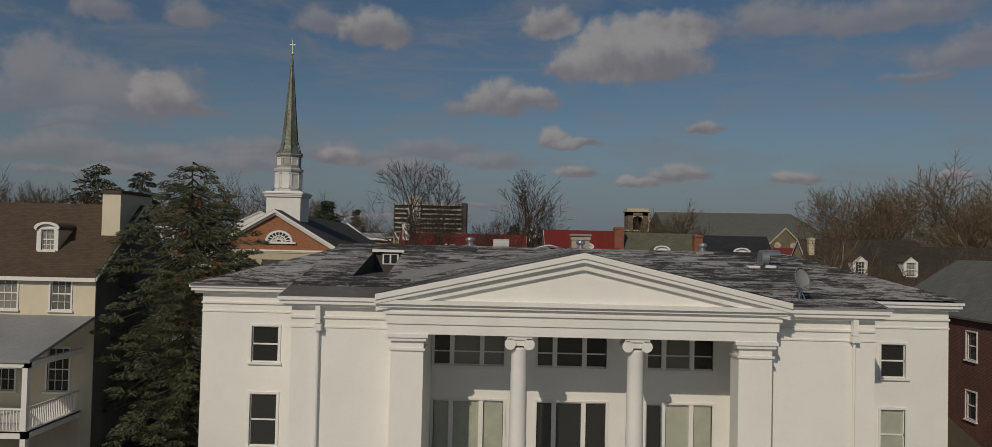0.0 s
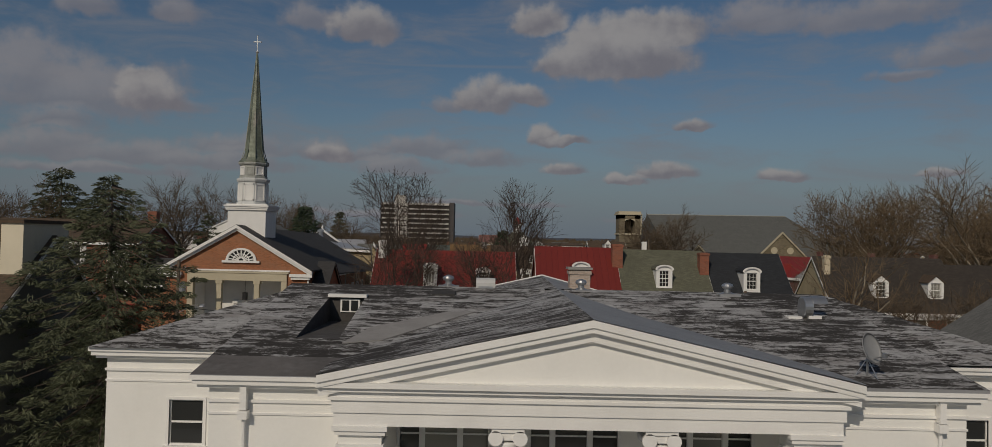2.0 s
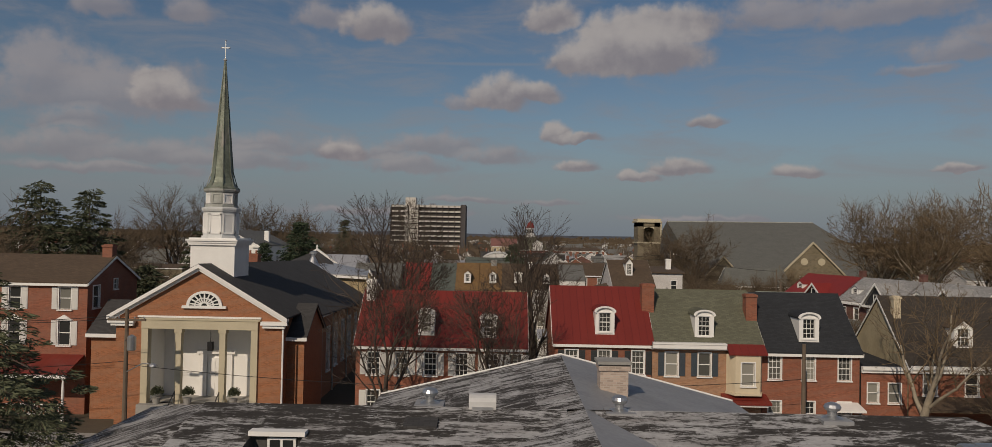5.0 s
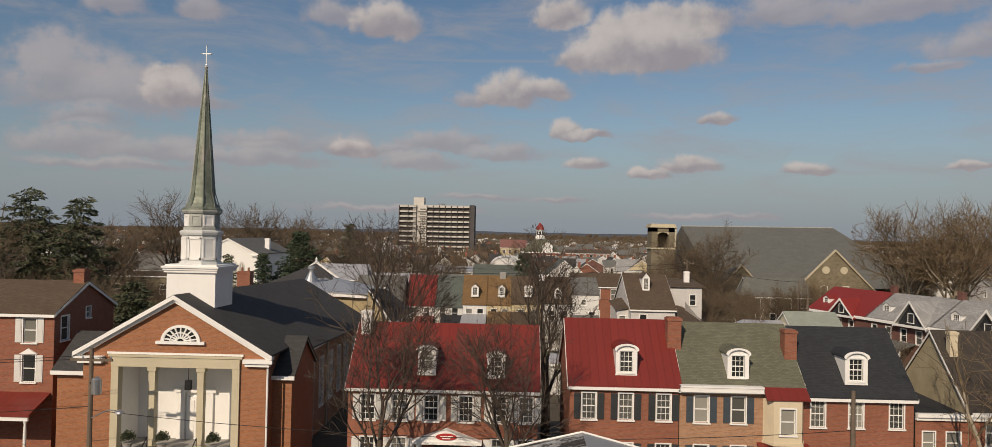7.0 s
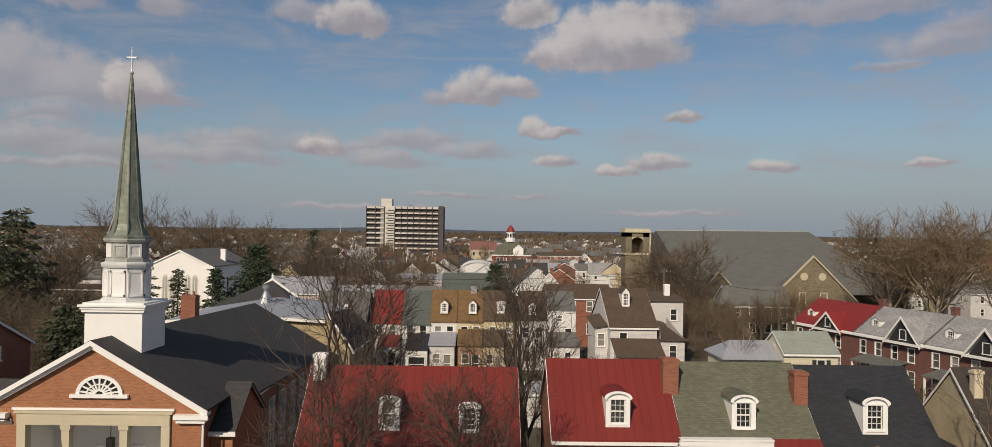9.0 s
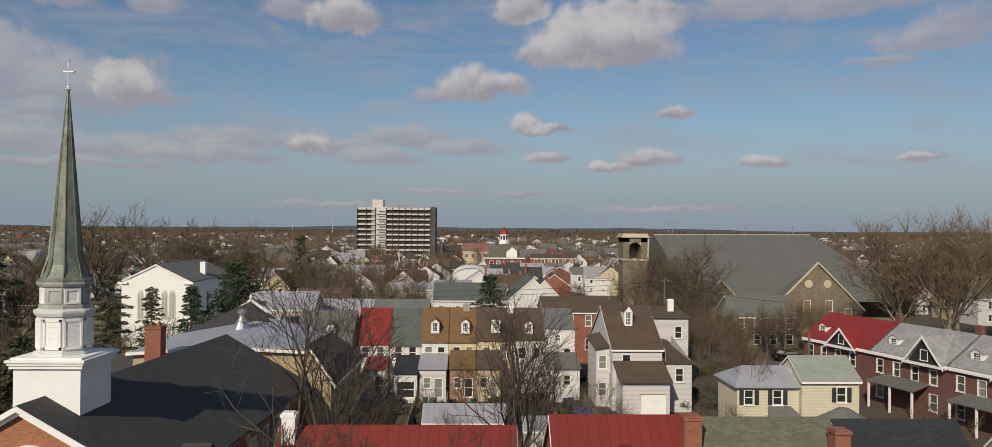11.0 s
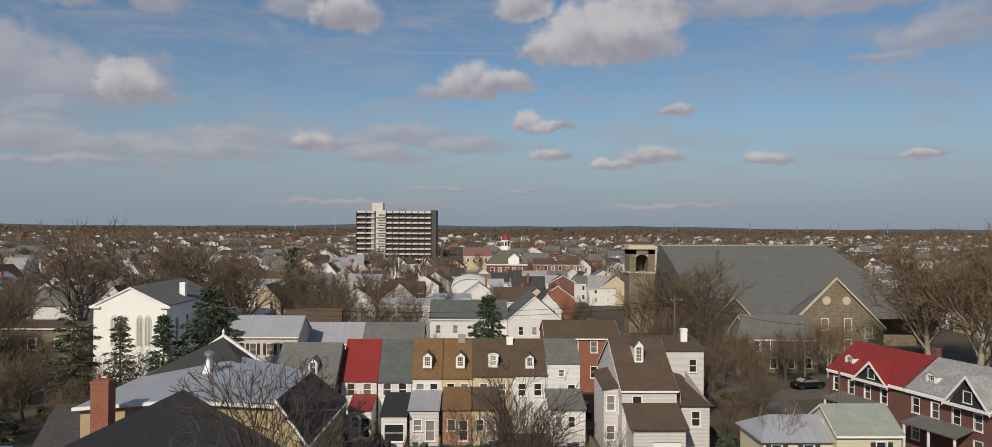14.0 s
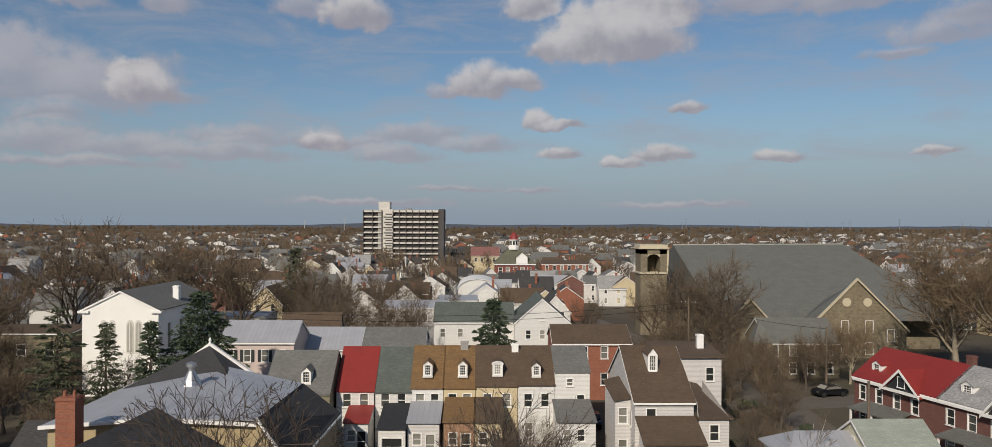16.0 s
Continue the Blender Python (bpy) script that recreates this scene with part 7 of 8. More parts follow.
def town():
    """Plain town houses in several makes, set out in loose rows."""
    rng = random.Random(5)
    makes = []
    looks = ((SIDEW, SHING, "white sided house with charcoal roof"), (SIDEW, SHINGX, "white sided house with grey roof"), (SIDEW, SHINGB, "white sided house with brown roof"),
             (SIDEG, SHINGX, "grey sided house with grey roof"), (BRICKR, SHING, "red brick house with charcoal roof"), (STUCY, SHINGB, "cream house with brown roof"),
             (SIDEW, METALROOF, "white sided house with pale metal roof"), (BRICKD, SHINGB, "dark brick house with brown roof"), (SIDEW, SHINGP, "white sided house with mottled pale roof"), (SIDEY, SHINGB, "pale yellow house with brown roof"))
    for i, (wm, rm, label) in enumerate(looks):
        for axis in ("x", "y"):
            w = 6.0 + (i % 4) * 1.1 + (1.5 if axis == "x" else 0)
            wins = [(w * k, z, 0.8, 1.4) for k in (0.25, 0.72) for z in (0.9, 3.6)]
            if axis == "y":
                wins.append((w * 0.5, 6.0, 0.7, 1.0))
            m = gable_house("house", label, pose(-300 - 20 * i, -60 if axis == "x" else -90, 0), w, 8.5, 5.0 + 0.22 * (i % 4), 7.7 + 0.3 * (i % 3) + (0.6 if axis == "y" else 0), wm, rm, wins, axis=axis, group="town houses", side_r=[(3.0, 3.6, 0.8, 1.3)], side_l=[(3.0, 3.6, 0.8, 1.3)])
            if i % 2 == 0:
                chimney(m, w * 0.7, 4.5, 7.0, 9.2, 0.6, 0.6, BRICKR)
            makes.append([m, w, True])
    keep = [(-38, 148, 12, 170), (-57, 152, -40, 178), (-12, 178, 16, 200), (24, 140, 62, 182), (28, 180, 98, 262), (-64, 200, -40, 214), (-86, 164, -60, 182), (0, 325, 48, 355), (-12, 390, 10, 412), (-12, 212, 0, 226), (-9, 247, 4, 268), (-70, 435, -15, 470), (-22, 198, -6, 212), (30, 110, 70, 140), (17, 148, 26, 170)]
    spots = []
    y = 176.0
    while y < 430:
        x = -0.62 * (y - 40) - 8
        while x < 0.62 * (y - 40) + 12:
            px, py = x + rng.uniform(-2, 2), y + rng.uniform(-4, 4)
            ok = not any(a - 9 < px < c + 2 and b - 9 < py < d + 2 for a, b, c, d in keep)
            centre = -6 < px < 40
            if ok and rng.random() < (0.92 if centre else 0.62 if -60 < px < 0 else 0.60):
                spots.append((px, py))
            x += rng.uniform(8.8, 12) if centre else rng.uniform(11.5, 17)
        y += 11.5 if y < 300 else 17.0
    for k, (x, y) in enumerate(spots):
        mk = makes[(0, 2, 4, 1, 3, 5, 12, 13, 16, 17, 0, 3, 6, 10, 12, 18, 7, 8, 11, 14)[int(rng.random() ** 1.15 * 20) % 20]]
        m = pose(x, y, ground_height(x, y) + 0.3 - (0.0 if x < 0 else 0.3), 0, 0, rng.choice((0, 0, 0, 90, -90)) + rng.uniform(-6, 6))
        if mk[2]:
            mk[0].matrix_basis, mk[2] = m, False
        else:
            copy_thing(mk[0], m)
    for x, i in ((-34, 2), (-21, 6), (-8, 0), (5, 12), (18, 3), (31, 18)):
        m = pose(x, -26, ground_height(x, -26) + 0.3, 0, 0, 180)
        if makes[i][2]:
            makes[i][0].matrix_basis, makes[i][2] = m, False
        else:
            copy_thing(makes[i][0], m)
    for mk in makes:
        if mk[2]:
            for o in (*mk[0].children_recursive, mk[0]):
                bpy.data.objects.remove(o)
    # far quarter: past counting
    walls, roofs = [MB(), MB(), MB()], [MB(), MB(), MB()]
    wm = (SIDEW, BRICKR, SIDEG)
    rm = (SHING, SHINGX, SHINGB)
    for _ in range(1000):
        y = 430 + (rng.random() ** 1.5) * 1300
        x = rng.uniform(-0.66, 0.66) * (y - 40)
        if -75 < x < -10 and 420 < y < 480:
            continue
        w, d, e, r = rng.uniform(7, 14), rng.uniform(8, 14), rng.uniform(4.5, 7.5), rng.uniform(1.5, 3.5)
        if rng.random() < 0.07:
            w, d, e, r = rng.uniform(25, 60), 20, 6, 0.5
        z = ground_height(x, y)
        i, j = rng.choice((0, 0, 0, 1, 2)), rng.choice((0, 1, 1, 2))
        b = walls[i]
        s = len(b.v)
        b.box(0, 0, z - 1, w, d, z + e)
        b.prism([(0, 0, z + e), (w, 0, z + e), (w / 2, 0, z + e + r)] if _ % 2 else [(0, 0, z + e), (0, d / 2, z + e + r), (0, d, z + e)], (0, d, 0) if _ % 2 else (w, 0, 0))
        m = pose(x, y, 0, 0, 0, rng.uniform(-12, 12))
        b.turned(m, s)
        q = roofs[j]
        s = len(q.v)
        if _ % 2:
            q.slab([(-0.4, -0.3, z + e), (w / 2, -0.3, z + e + r + 0.15), (w / 2, d + 0.3, z + e + r + 0.15), (-0.4, d + 0.3, z + e)][::-1], 0.15)
            q.slab([(w / 2, -0.3, z + e + r + 0.15), (w + 0.4, -0.3, z + e), (w + 0.4, d + 0.3, z + e), (w / 2, d + 0.3, z + e + r + 0.15)][::-1], 0.15)
        else:
            q.slab([(-0.3, -0.4, z + e), (w + 0.3, -0.4, z + e), (w + 0.3, d / 2, z + e + r + 0.15), (-0.3, d / 2, z + e + r + 0.15)], 0.15)
            q.slab([(-0.3, d / 2, z + e + r + 0.15), (w + 0.3, d / 2, z + e + r + 0.15), (w + 0.3, d + 0.4, z + e), (-0.3, d + 0.4, z + e)], 0.15)
        q.turned(m, s)
    for _ in range(46):
        y = rng.uniform(540, 700)
        x = rng.uniform(0.25, 0.44) * (y - 55)
        w, d, z = rng.uniform(9, 18), 9.0, ground_height(x, y)
        s = len(walls[0].v)
        walls[0].box(0, 0, z - 1, w, d, z + 5.2)
        walls[0].turned(pose(x, y, 0, 0, 0, rng.uniform(-15, 15)), s)
        s = len(roofs[_ % 3].v)
        roofs[_ % 3].slab([(-0.3, -0.4, z + 5.2), (w + 0.3, -0.4, z + 5.2), (w + 0.3, d + 0.3, z + 7.4), (-0.3, d + 0.3, z + 7.4)], 0.15)
        roofs[_ % 3].turned(pose(x, y, 0), s)
    far = tagged(thing("far_town", "far white and brick houses of the town", "houses"), kind="stuff")
    for k in range(3):
        part("walls", walls[k], wm[k], far)
        part("roofs", roofs[k], rm[k], far)


town()

# ---- trees ----
def grow(rng, wood, twigs, start, way, length, radius, level, S):
    """One limb in bent pieces, then its branches, kept inside a rounded crown.
    S: levels, kids, least radius, the level from which twigs are flat slips, sides, spread, lift, crown (centre, half width, half height)."""
    levels, kids, least, flat, sides, wide, lift, (cz, rx, rz) = S
    segs = 5 if level == 0 else 4 if level == 1 else 3 if level == 2 else 2 if level == 3 else 1
    p, d = Vector(start), Vector(way).normalized()

    def outside(q):
        return math.hypot(math.hypot(q.x, q.y) / rx, (q.z - cz) / rz)

    if level:
        for _ in range(4):
            if outside(p + d * length) > rng.uniform(0.86, 1.06):
                length *= 0.72
    pts = [p.copy()]
    for s in range(segs):
        bend = 0.07 if level == 0 else 0.22 if level == 1 else 0.30
        d = (d + Vector((rng.uniform(-1, 1), rng.uniform(-1, 1), rng.uniform(-0.5, 0.85))) * bend).normalized()
        p = p + d * (length / segs)
        pts.append(p.copy())
    r = lambda t: max(least, radius * (1 - 0.6 * t))
    b = wood if level < 2 else twigs
    n = sides if level == 0 else max(3, sides - 2 - level)
    if level >= flat:
        o = d.orthogonal().normalized()
        o.rotate(Matrix.Rotation(rng.uniform(0, 6.283), 3, d))
        for s in range(segs):
            wa, wb = o * r(s / segs), o * (r((s + 1) / segs) * (0.35 if s == segs - 1 and level >= levels else 1))
            b.face(pts[s] - wa, pts[s] + wa, pts[s + 1] + wb, pts[s + 1] - wb)
    else:
        for s in range(segs):
            b.tube(pts[s], pts[s + 1], r(s / segs), r((s + 1) / segs), n, False)
    if level >= levels:
        return
    first = 0.42 if level == 0 else 0.22
    turn = rng.uniform(0, 6.283)
    for k in range(kids[level]):
        t = 1.0 if k == 0 else first + (1 - first) * (k - 0.5 + rng.uniform(-0.4, 0.4)) / (kids[level] - 1)
        i = min(int(t * segs), segs - 1)
        q = pts[i].lerp(pts[i + 1], t * segs - i)
        dd = (pts[i + 1] - pts[i]).normalized()
        side = dd.orthogonal().normalized()
        side.rotate(Matrix.Rotation(turn + k * 2.4 + rng.uniform(-0.5, 0.5), 3, dd))
        spread = wide * (rng.uniform(0.45, 0.95) if level == 0 else rng.uniform(0.5, 1.15)) * (0.35 if k == 0 else 1)
        w = (dd + side * spread + Vector((0, 0, lift if level < 2 else 0.02))).normalized()
        ratio = rng.uniform(0.85, 1.1) if level == 0 else rng.uniform(0.5, 0.74) if level < 2 else rng.uniform(0.42, 0.66)
        grow(rng, wood, twigs, q, w, length * ratio, r(t) * (0.8 if k == 0 else rng.uniform(0.5, 0.7)), level + 1, S)


def bare_tree(name_label, seed, height, m, levels=4, kids=(6, 5, 5, 4), radius=None, bark=None, twig=None, trunk=0.38, sides=7, least=0.016, flat=3, group="", wide=1.0, lift=0.16, spread=0.40):
    rng = random.Random(seed)
    wood, tw = MB(), MB()
    crown = (height * 0.60, height * spread, height * 0.40)
    grow(rng, wood, tw, (0, 0, -0.3), (rng.uniform(-0.05, 0.05), rng.uniform(-0.05, 0.05), 1), height * trunk, radius or height * 0.026, 0, (levels, kids, least, flat, sides, wide, lift, crown))
    ob = thing("tree", name_label, "tree", m, group)
    part("trunk", wood, bark or BARK, ob, smooth=True)
    part("crown", tw, twig or TWIG, ob)
    return ob


def near_trees():
    for seed, x, y, h, lab, bark, wide, spread in ((3, -11.3, 84.5, 17.2, "tall bare tree beside the church", BARK, 0.80, 0.34), (8, 0.4, 85.0, 16.4, "tall bare tree in the gap between two houses", BARK, 0.75, 0.30),
                                                   (12, -9.5, 73.4, 12.0, "bare street tree before the red-roofed house", BARK, 0.85, 0.38), (21, -2.2, 73.4, 11.6, "bare street tree before the red-roofed house", BARK, 0.85, 0.38),
                                                   (31, 23.2, 72.6, 11.8, "bare pale-barked street tree", BARKP, 0.95, 0.46)):
        kids, least = ((6, 6, 6, 5, 4), 0.013) if y > 80 else ((5, 5, 4, 4, 3), 0.011) if bark is BARKP else ((6, 6, 6, 5, 4), 0.011)
        bare_tree(lab, seed, h, pose(x, y, -0.3, 0, 0, seed * 40), 5, kids, h * (0.034 if bark is BARKP else 0.025), bark, TWIGO if bark is BARKP else TWIGD, 0.40, 8, least, 3, "", wide * 1.08, 0.20, spread)


near_trees()
bare_tree("slim white-barked birch by the pale yellow house", 44, 9.0, pose(23.6, 113.5, -0.3), 4, (6, 5, 4, 3), 0.11, surface("white_birch_bark", (0.50, 0.47, 0.42), 0.8, 0.3, 2.0, 6.0, 0.2), TWIG, 0.5, 7, 0.010, 3, "", 0.6, 0.4, 0.26)


def clump_tree(label, seed, height, radius, m, needle, limbs=90, size=0.8, leaves=60, leaf=0.16, low=0.08, full=3.0, droop=0.18, cone=0.0, slim=0.27, gap=0.08):
    """An evergreen of limbs that carry flat clumps of many small sprays, with gaps between."""
    rng = random.Random(seed)
    ob = thing("evergreen_tree", label, "tree", m)
    wood = MB().tube((0, 0, -0.5), (0, 0, height * 0.55), height * 0.018, height * 0.010, 8).tube((0, 0, height * 0.55), (0, 0, height * 0.96), height * 0.010, 0.02, 6)
    b = MB()
    for k in range(limbs):
        t = low + (0.985 - low) * (k + rng.random()) / limbs
        a = k * 2.39996 + rng.uniform(-0.4, 0.4)
        R = radius * ((1 - t) ** cone * min(1, (1 - t) * full + 0.10)) * (0.62 + 0.45 * rng.random())
        z = height * t
        ca, sa = math.cos(a), math.sin(a)
        rise = rng.uniform(0.0, 0.25)
        at = lambda u: Vector((ca * R * u, sa * R * u, z + R * (rise * u - (rise + droop) * u * u)))
        wood.tube((0, 0, z - 0.1), at(0.9), 0.05, 0.015, 4, False)
        n = max(1, int(R / size * 1.25))
        for c in range(n):
            u = (c + 1) / n
            q = at(u)
            s = size * rng.uniform(0.7, 1.25) * (1.15 - 0.35 * u)
            if rng.random() < gap:
                continue
            for _ in range(leaves):
                aa, rr, hh = rng.uniform(0, 6.283), rng.random() ** 0.45, rng.uniform(-1, 1)
                o = Vector((math.cos(aa) * rr * s, math.sin(aa) * rr * s, hh * s * 0.34 * math.sqrt(max(0.05, 1 - rr * rr)) - 0.18 * s * rr))
                way = Vector((math.cos(aa) + ca * 0.8 + rng.uniform(-0.6, 0.6), math.sin(aa) + sa * 0.8 + rng.uniform(-0.6, 0.6), rng.uniform(-0.9, 0.2))).normalized()
                L = leaf * rng.uniform(0.7, 1.6)
                w = way.orthogonal().normalized()
                w.rotate(Matrix.Rotation(rng.uniform(0, 3.14), 3, way))
                w *= L * slim
                p = q + o
                b.face(p - way * L, p - w, p + way * L, p + w)
    part("trunk", wood, BARK, ob)
    part("crown", b, needle, ob)
    return ob


def evergreens():
    clump_tree("dark shaggy cedar beside the white building", 4, 14.9, 4.6, pose(-18.3, 47.8, -2.7), CEDAR, 130, 0.62, 150, 0.092, 0.06, 3.4, 0.42, 0.0, 0.18, 0.24)
    clump_tree("dark spreading pine beyond the brick house", 14, 20.6, 5.2, pose(-71.5, 141, -0.3), NEEDLE, 70, 1.5, 60, 0.30, 0.15, 2.6, 0.10)
    clump_tree("dark spreading pine beyond the brick house", 15, 19.4, 4.4, pose(-63.0, 139, -0.3), NEEDLE, 64, 1.4, 60, 0.30, 0.15, 2.4, 0.10)
    clump_tree("broad green fir before the chapel", 16, 15.2, 5.2, pose(-32.0, 140, -0.3), NEEDLEB, 90, 1.2, 60, 0.26, 0.05, 2.2, 0.15, 0.25)
    clump_tree("blue-green spruce before the chapel", 17, 12.0, 3.6, pose(-37.0, 139, -0.3), NEEDLEB, 80, 0.9, 46, 0.24, 0.05, 9.0, 0.25, 0.9)
    clump_tree("narrow dark spruce before the chapel", 18, 11.6, 2.5, pose(-42.3, 140, -0.3), NEEDLE, 70, 0.8, 40, 0.22, 0.05, 9.0, 0.25, 0.8)
    clump_tree("sparse dark pine before the chapel", 19, 13.6, 2.8, pose(-47.0, 139, -0.3), NEEDLE, 46, 0.9, 36, 0.24, 0.15, 3.0, 0.05, 0.2)
    clump_tree("dark spruce among the houses", 20, 17.5, 4.6, pose(-43.5, 230, -0.3), NEEDLE, 70, 1.4, 40, 0.38, 0.05, 9.0, 0.2, 0.8)
    clump_tree("blue-green spruce in a back garden", 21, 12.3, 4.2, pose(0.3, 163, -0.3), NEEDLEB, 80, 1.1, 46, 0.28, 0.04, 9.0, 0.2, 0.75)
    clump_tree("rounded brown-green yew by the brick house", 22, 9.5, 3.4, pose(-42, 112, -0.3), NEEDLE, 80, 0.9, 50, 0.22, 0.06, 2.2, 0.1)
    clump_tree("dark fir by the street", 23, 13.0, 3.6, pose(102, 225, -0.3), NEEDLE, 60, 1.3, 40, 0.36, 0.06, 6.0, 0.2, 0.6)


evergreens()


def mid_trees():
    rng = random.Random(11)
    kinds, light = [], []
    for k in range(5):
        pale = k in (1, 3)
        kinds.append(bare_tree("bare ochre-twigged sycamore tree" if pale else "bare broad-crowned winter tree", 60 + k, 14.0, pose(0, 0, 0), 4, (8, 7, 7, 9) if pale else (8, 7, 6, 8), 0.34, BARKP if pale else BARK, TWIGO if pale else TWIG,
                               0.32, 6, 0.019, 3, "bare trees", 1.30 if pale else 1.15, 0.05 if pale else 0.12, 0.43 if pale else 0.42))
    for k in range(5):
        light.append(bare_tree("bare brown winter tree", 70 + k, 13.0, pose(0, 0, 0), 3, (8, 8, 8), 0.36, BARK, TWIGO if k == 2 else TWIG, 0.36, 5, 0.034, 2, "bare trees", 1.0, 0.22, 0.44))
    small = [bare_tree("small bare garden tree", 80 + k, 6.0, pose(0, 0, 0), 4, (7, 6, 5, 4), 0.08, BARK, TWIG, 0.34, 5, 0.009, 2, "garden trees", 0.9, 0.25, 0.36) for k in range(3)]
    used = set()

    def put(ob, x, y, s):
        m = pose(x, y, ground_height(x, y), 0, 0, rng.uniform(0, 360))
        if ob not in used:
            used.add(ob)
            ob.matrix_basis = m
            ob.scale = (s, s, s * rng.uniform(0.9, 1.1))
        else:
            o = copy_thing(ob, m)
            o.scale = (s, s, s * rng.uniform(0.9, 1.1))

    # named places: x, y, height
    for i, (x, y, h) in enumerate(((87, 118, 19), (96, 124, 19), (67, 165, 23), (70, 158, 24), (78, 168, 23), (57, 176, 9), (88, 160, 19), (96, 172, 18), (84, 150, 18), (69, 126, 23.5), (81, 129, 21), (-72, 128, 20), (-81, 135, 20), (-88, 142, 19), (-64, 150, 17), (99, 158, 25), (83, 140, 18), (94, 134, 18), (92, 176, 17), (108, 158, 18), (30, 196, 15), (37, 182, 21), (74, 178, 15), (53, 179, 10),
                                   (33, 186, 17), (36, 178, 14), (30, 178, 11), (27, 168, 11), (22, 164, 9), (34, 160, 8), (-60, 190, 24.5), (-70, 186, 23), (-80, 178, 18), (-52, 196, 24), (-44, 194, 22), (-38, 215, 17),
                                   (-30, 190, 13), (-24, 184, 13), (-18, 182, 12), (-14, 192, 13), (-27, 205, 13), (-21, 215, 14), (-33, 230, 14), (-15, 225, 14), (-12, 175, 11), (-20, 174, 10), (-26, 176, 10), (-8, 212, 12), (18, 200, 11),
                                   (25, 140, 8), (26, 130, 7), (24, 117, 7), (-50, 122, 11), (-55, 116, 12), (-46, 118, 9), (-58, 128, 12), (-64, 118, 13), (-42, 128, 8), (-38, 122, 8), (-70, 130, 14),
                                   (30, 96, 8), (38, 90, 9), (45, 88, 10), (52, 92, 11), (60, 98, 11), (50, 104, 10), (68, 110, 12), (74, 122, 13), (80, 132, 14), (28.5, 72.2, 10), (35, 71.6, 11), (42, 71.8, 11), (36, 56, 13), (31, 60, 11), (47, 70, 12), (56, 75, 13), (-12.5, 168, 10), (-36, 172, 10), (-20, 196, 11), (-37, 200, 13), (-24, 228, 12), (-40, 236, 12), (38, 163, 9), (47, 163, 8.5), (43, 160, 9), (51, 164, 10), (44.5, 165, 8), (31, 138, 7), (33, 146, 8), (30, 152, 8), (36, 155, 8), (-52, 108, 10), (-47, 110, 9), (-44, 116, 10), (-57, 106, 11), (-50, 128, 10), (-62, 134, 12), (-44, 106, 9), (-80, 160, 12), (-68, 162, 11), (-73, 152, 12), (-52, 138, 9), (-56, 146, 9), (-64, 143, 10), (-72, 138, 11), (-49, 146, 8), (-60, 152, 10), (-44, 148, 8), (-78, 146, 11), (-54, 130, 8), (34.5, 167, 9),
                                   (-34, 100, 9), (-37, 96, 8), (-52, 76, 12), (-60, 84, 13), (-66, 95, 13), (-28, -16, 12), (-3, -17, 13), (12, -16, 11))):
        put(kinds[(1, 3)[i % 2]] if x > 48 and y < 200 else kinds[(0, 2, 4)[(i * 5 + i // 3) % 3]], x, y, h / 14 * (1.13 if h >= 17 else 1.03))
    # back gardens
    for x, y, h in ((-3.5, 119, 7), (-1.0, 122, 6), (2.2, 121, 8), (3.6, 118, 7), (5.5, 123, 6.5), (-7, 113, 5.5), (-10.5, 112, 5), (-10, 106, 6), (-12.2, 98, 6), (-8, 100, 5), (-4, 104, 5.5), (0, 110, 6), (10.5, 118, 5), (11, 112, 5), (20, 108, 5.5), (19, 113, 5),
                    (23, 121, 6), (25.5, 124, 6), (26.5, 119, 5), (24, 128, 6), (7.8, 112, 5.5), (4, 106, 5), (16, 103, 5), (-15.5, 127, 6), (-18, 126, 5), (13, 100, 5), (8, 97, 5), (2, 96, 6)):
        put(small[int(abs(x * 7 + y)) % 3], x, y, h / 6)
    keep = [(-38, 145, 14, 168), (-57, 150, -40, 178), (36, 183, 94, 262), (38, 164, 58, 180), (2, 180, 16, 198)]
    n = 0
    while n < 150:
        y = 188 + rng.random() ** 1.3 * 300
        x = rng.uniform(-0.66, 0.66) * (y - 40)
        if any(a < x < c and b < y < d for a, b, c, d in keep) or (-2 < x < 34 and y < 330 and rng.random() < 0.8):
            continue
        put(light[rng.randrange(5)], x, y, rng.uniform(0.65, 1.1))
        n += 1
    # the far woods, past counting: sprays of thin limbs
    far = MB()
    for _ in range(3800):
        y = 350 + rng.random() ** 0.95 * 2650
        x = rng.uniform(-0.68, 0.68) * (y - 30)
        if (-75 < x < -10 and 430 < y < 470) or (-5 < x < 45 and y < 430):
            continue
        z0 = ground_height(x, y)
        h = rng.uniform(7, 14)
        s = 1 + (y - 300) / 700
        for k in range(34):
            a, b = rng.uniform(0, 6.283), rng.random() ** 0.6
            r = h * 0.5 * b
            q = Vector((x + math.cos(a) * r * 0.35, y + math.sin(a) * r * 0.35, z0 + h * rng.uniform(0.05, 0.5)))
            t = Vector((x + math.cos(a) * r * 1.3, y + math.sin(a) * r * 1.3, z0 + h * (0.5 + 0.5 * (1 - b * b)) * rng.uniform(0.75, 1.05)))
            w = 0.12 * s * rng.uniform(0.7, 1.6)
            far.face(q - Vector((w, 0, 0)), q + Vector((w, 0, 0)), t + Vector((w * 0.6, 0, 0)), t - Vector((w * 0.6, 0, 0)))
    single("far_woods", far, TWIG, "brown leafless woods spreading to the horizon", "woods", kind="stuff")


mid_trees()

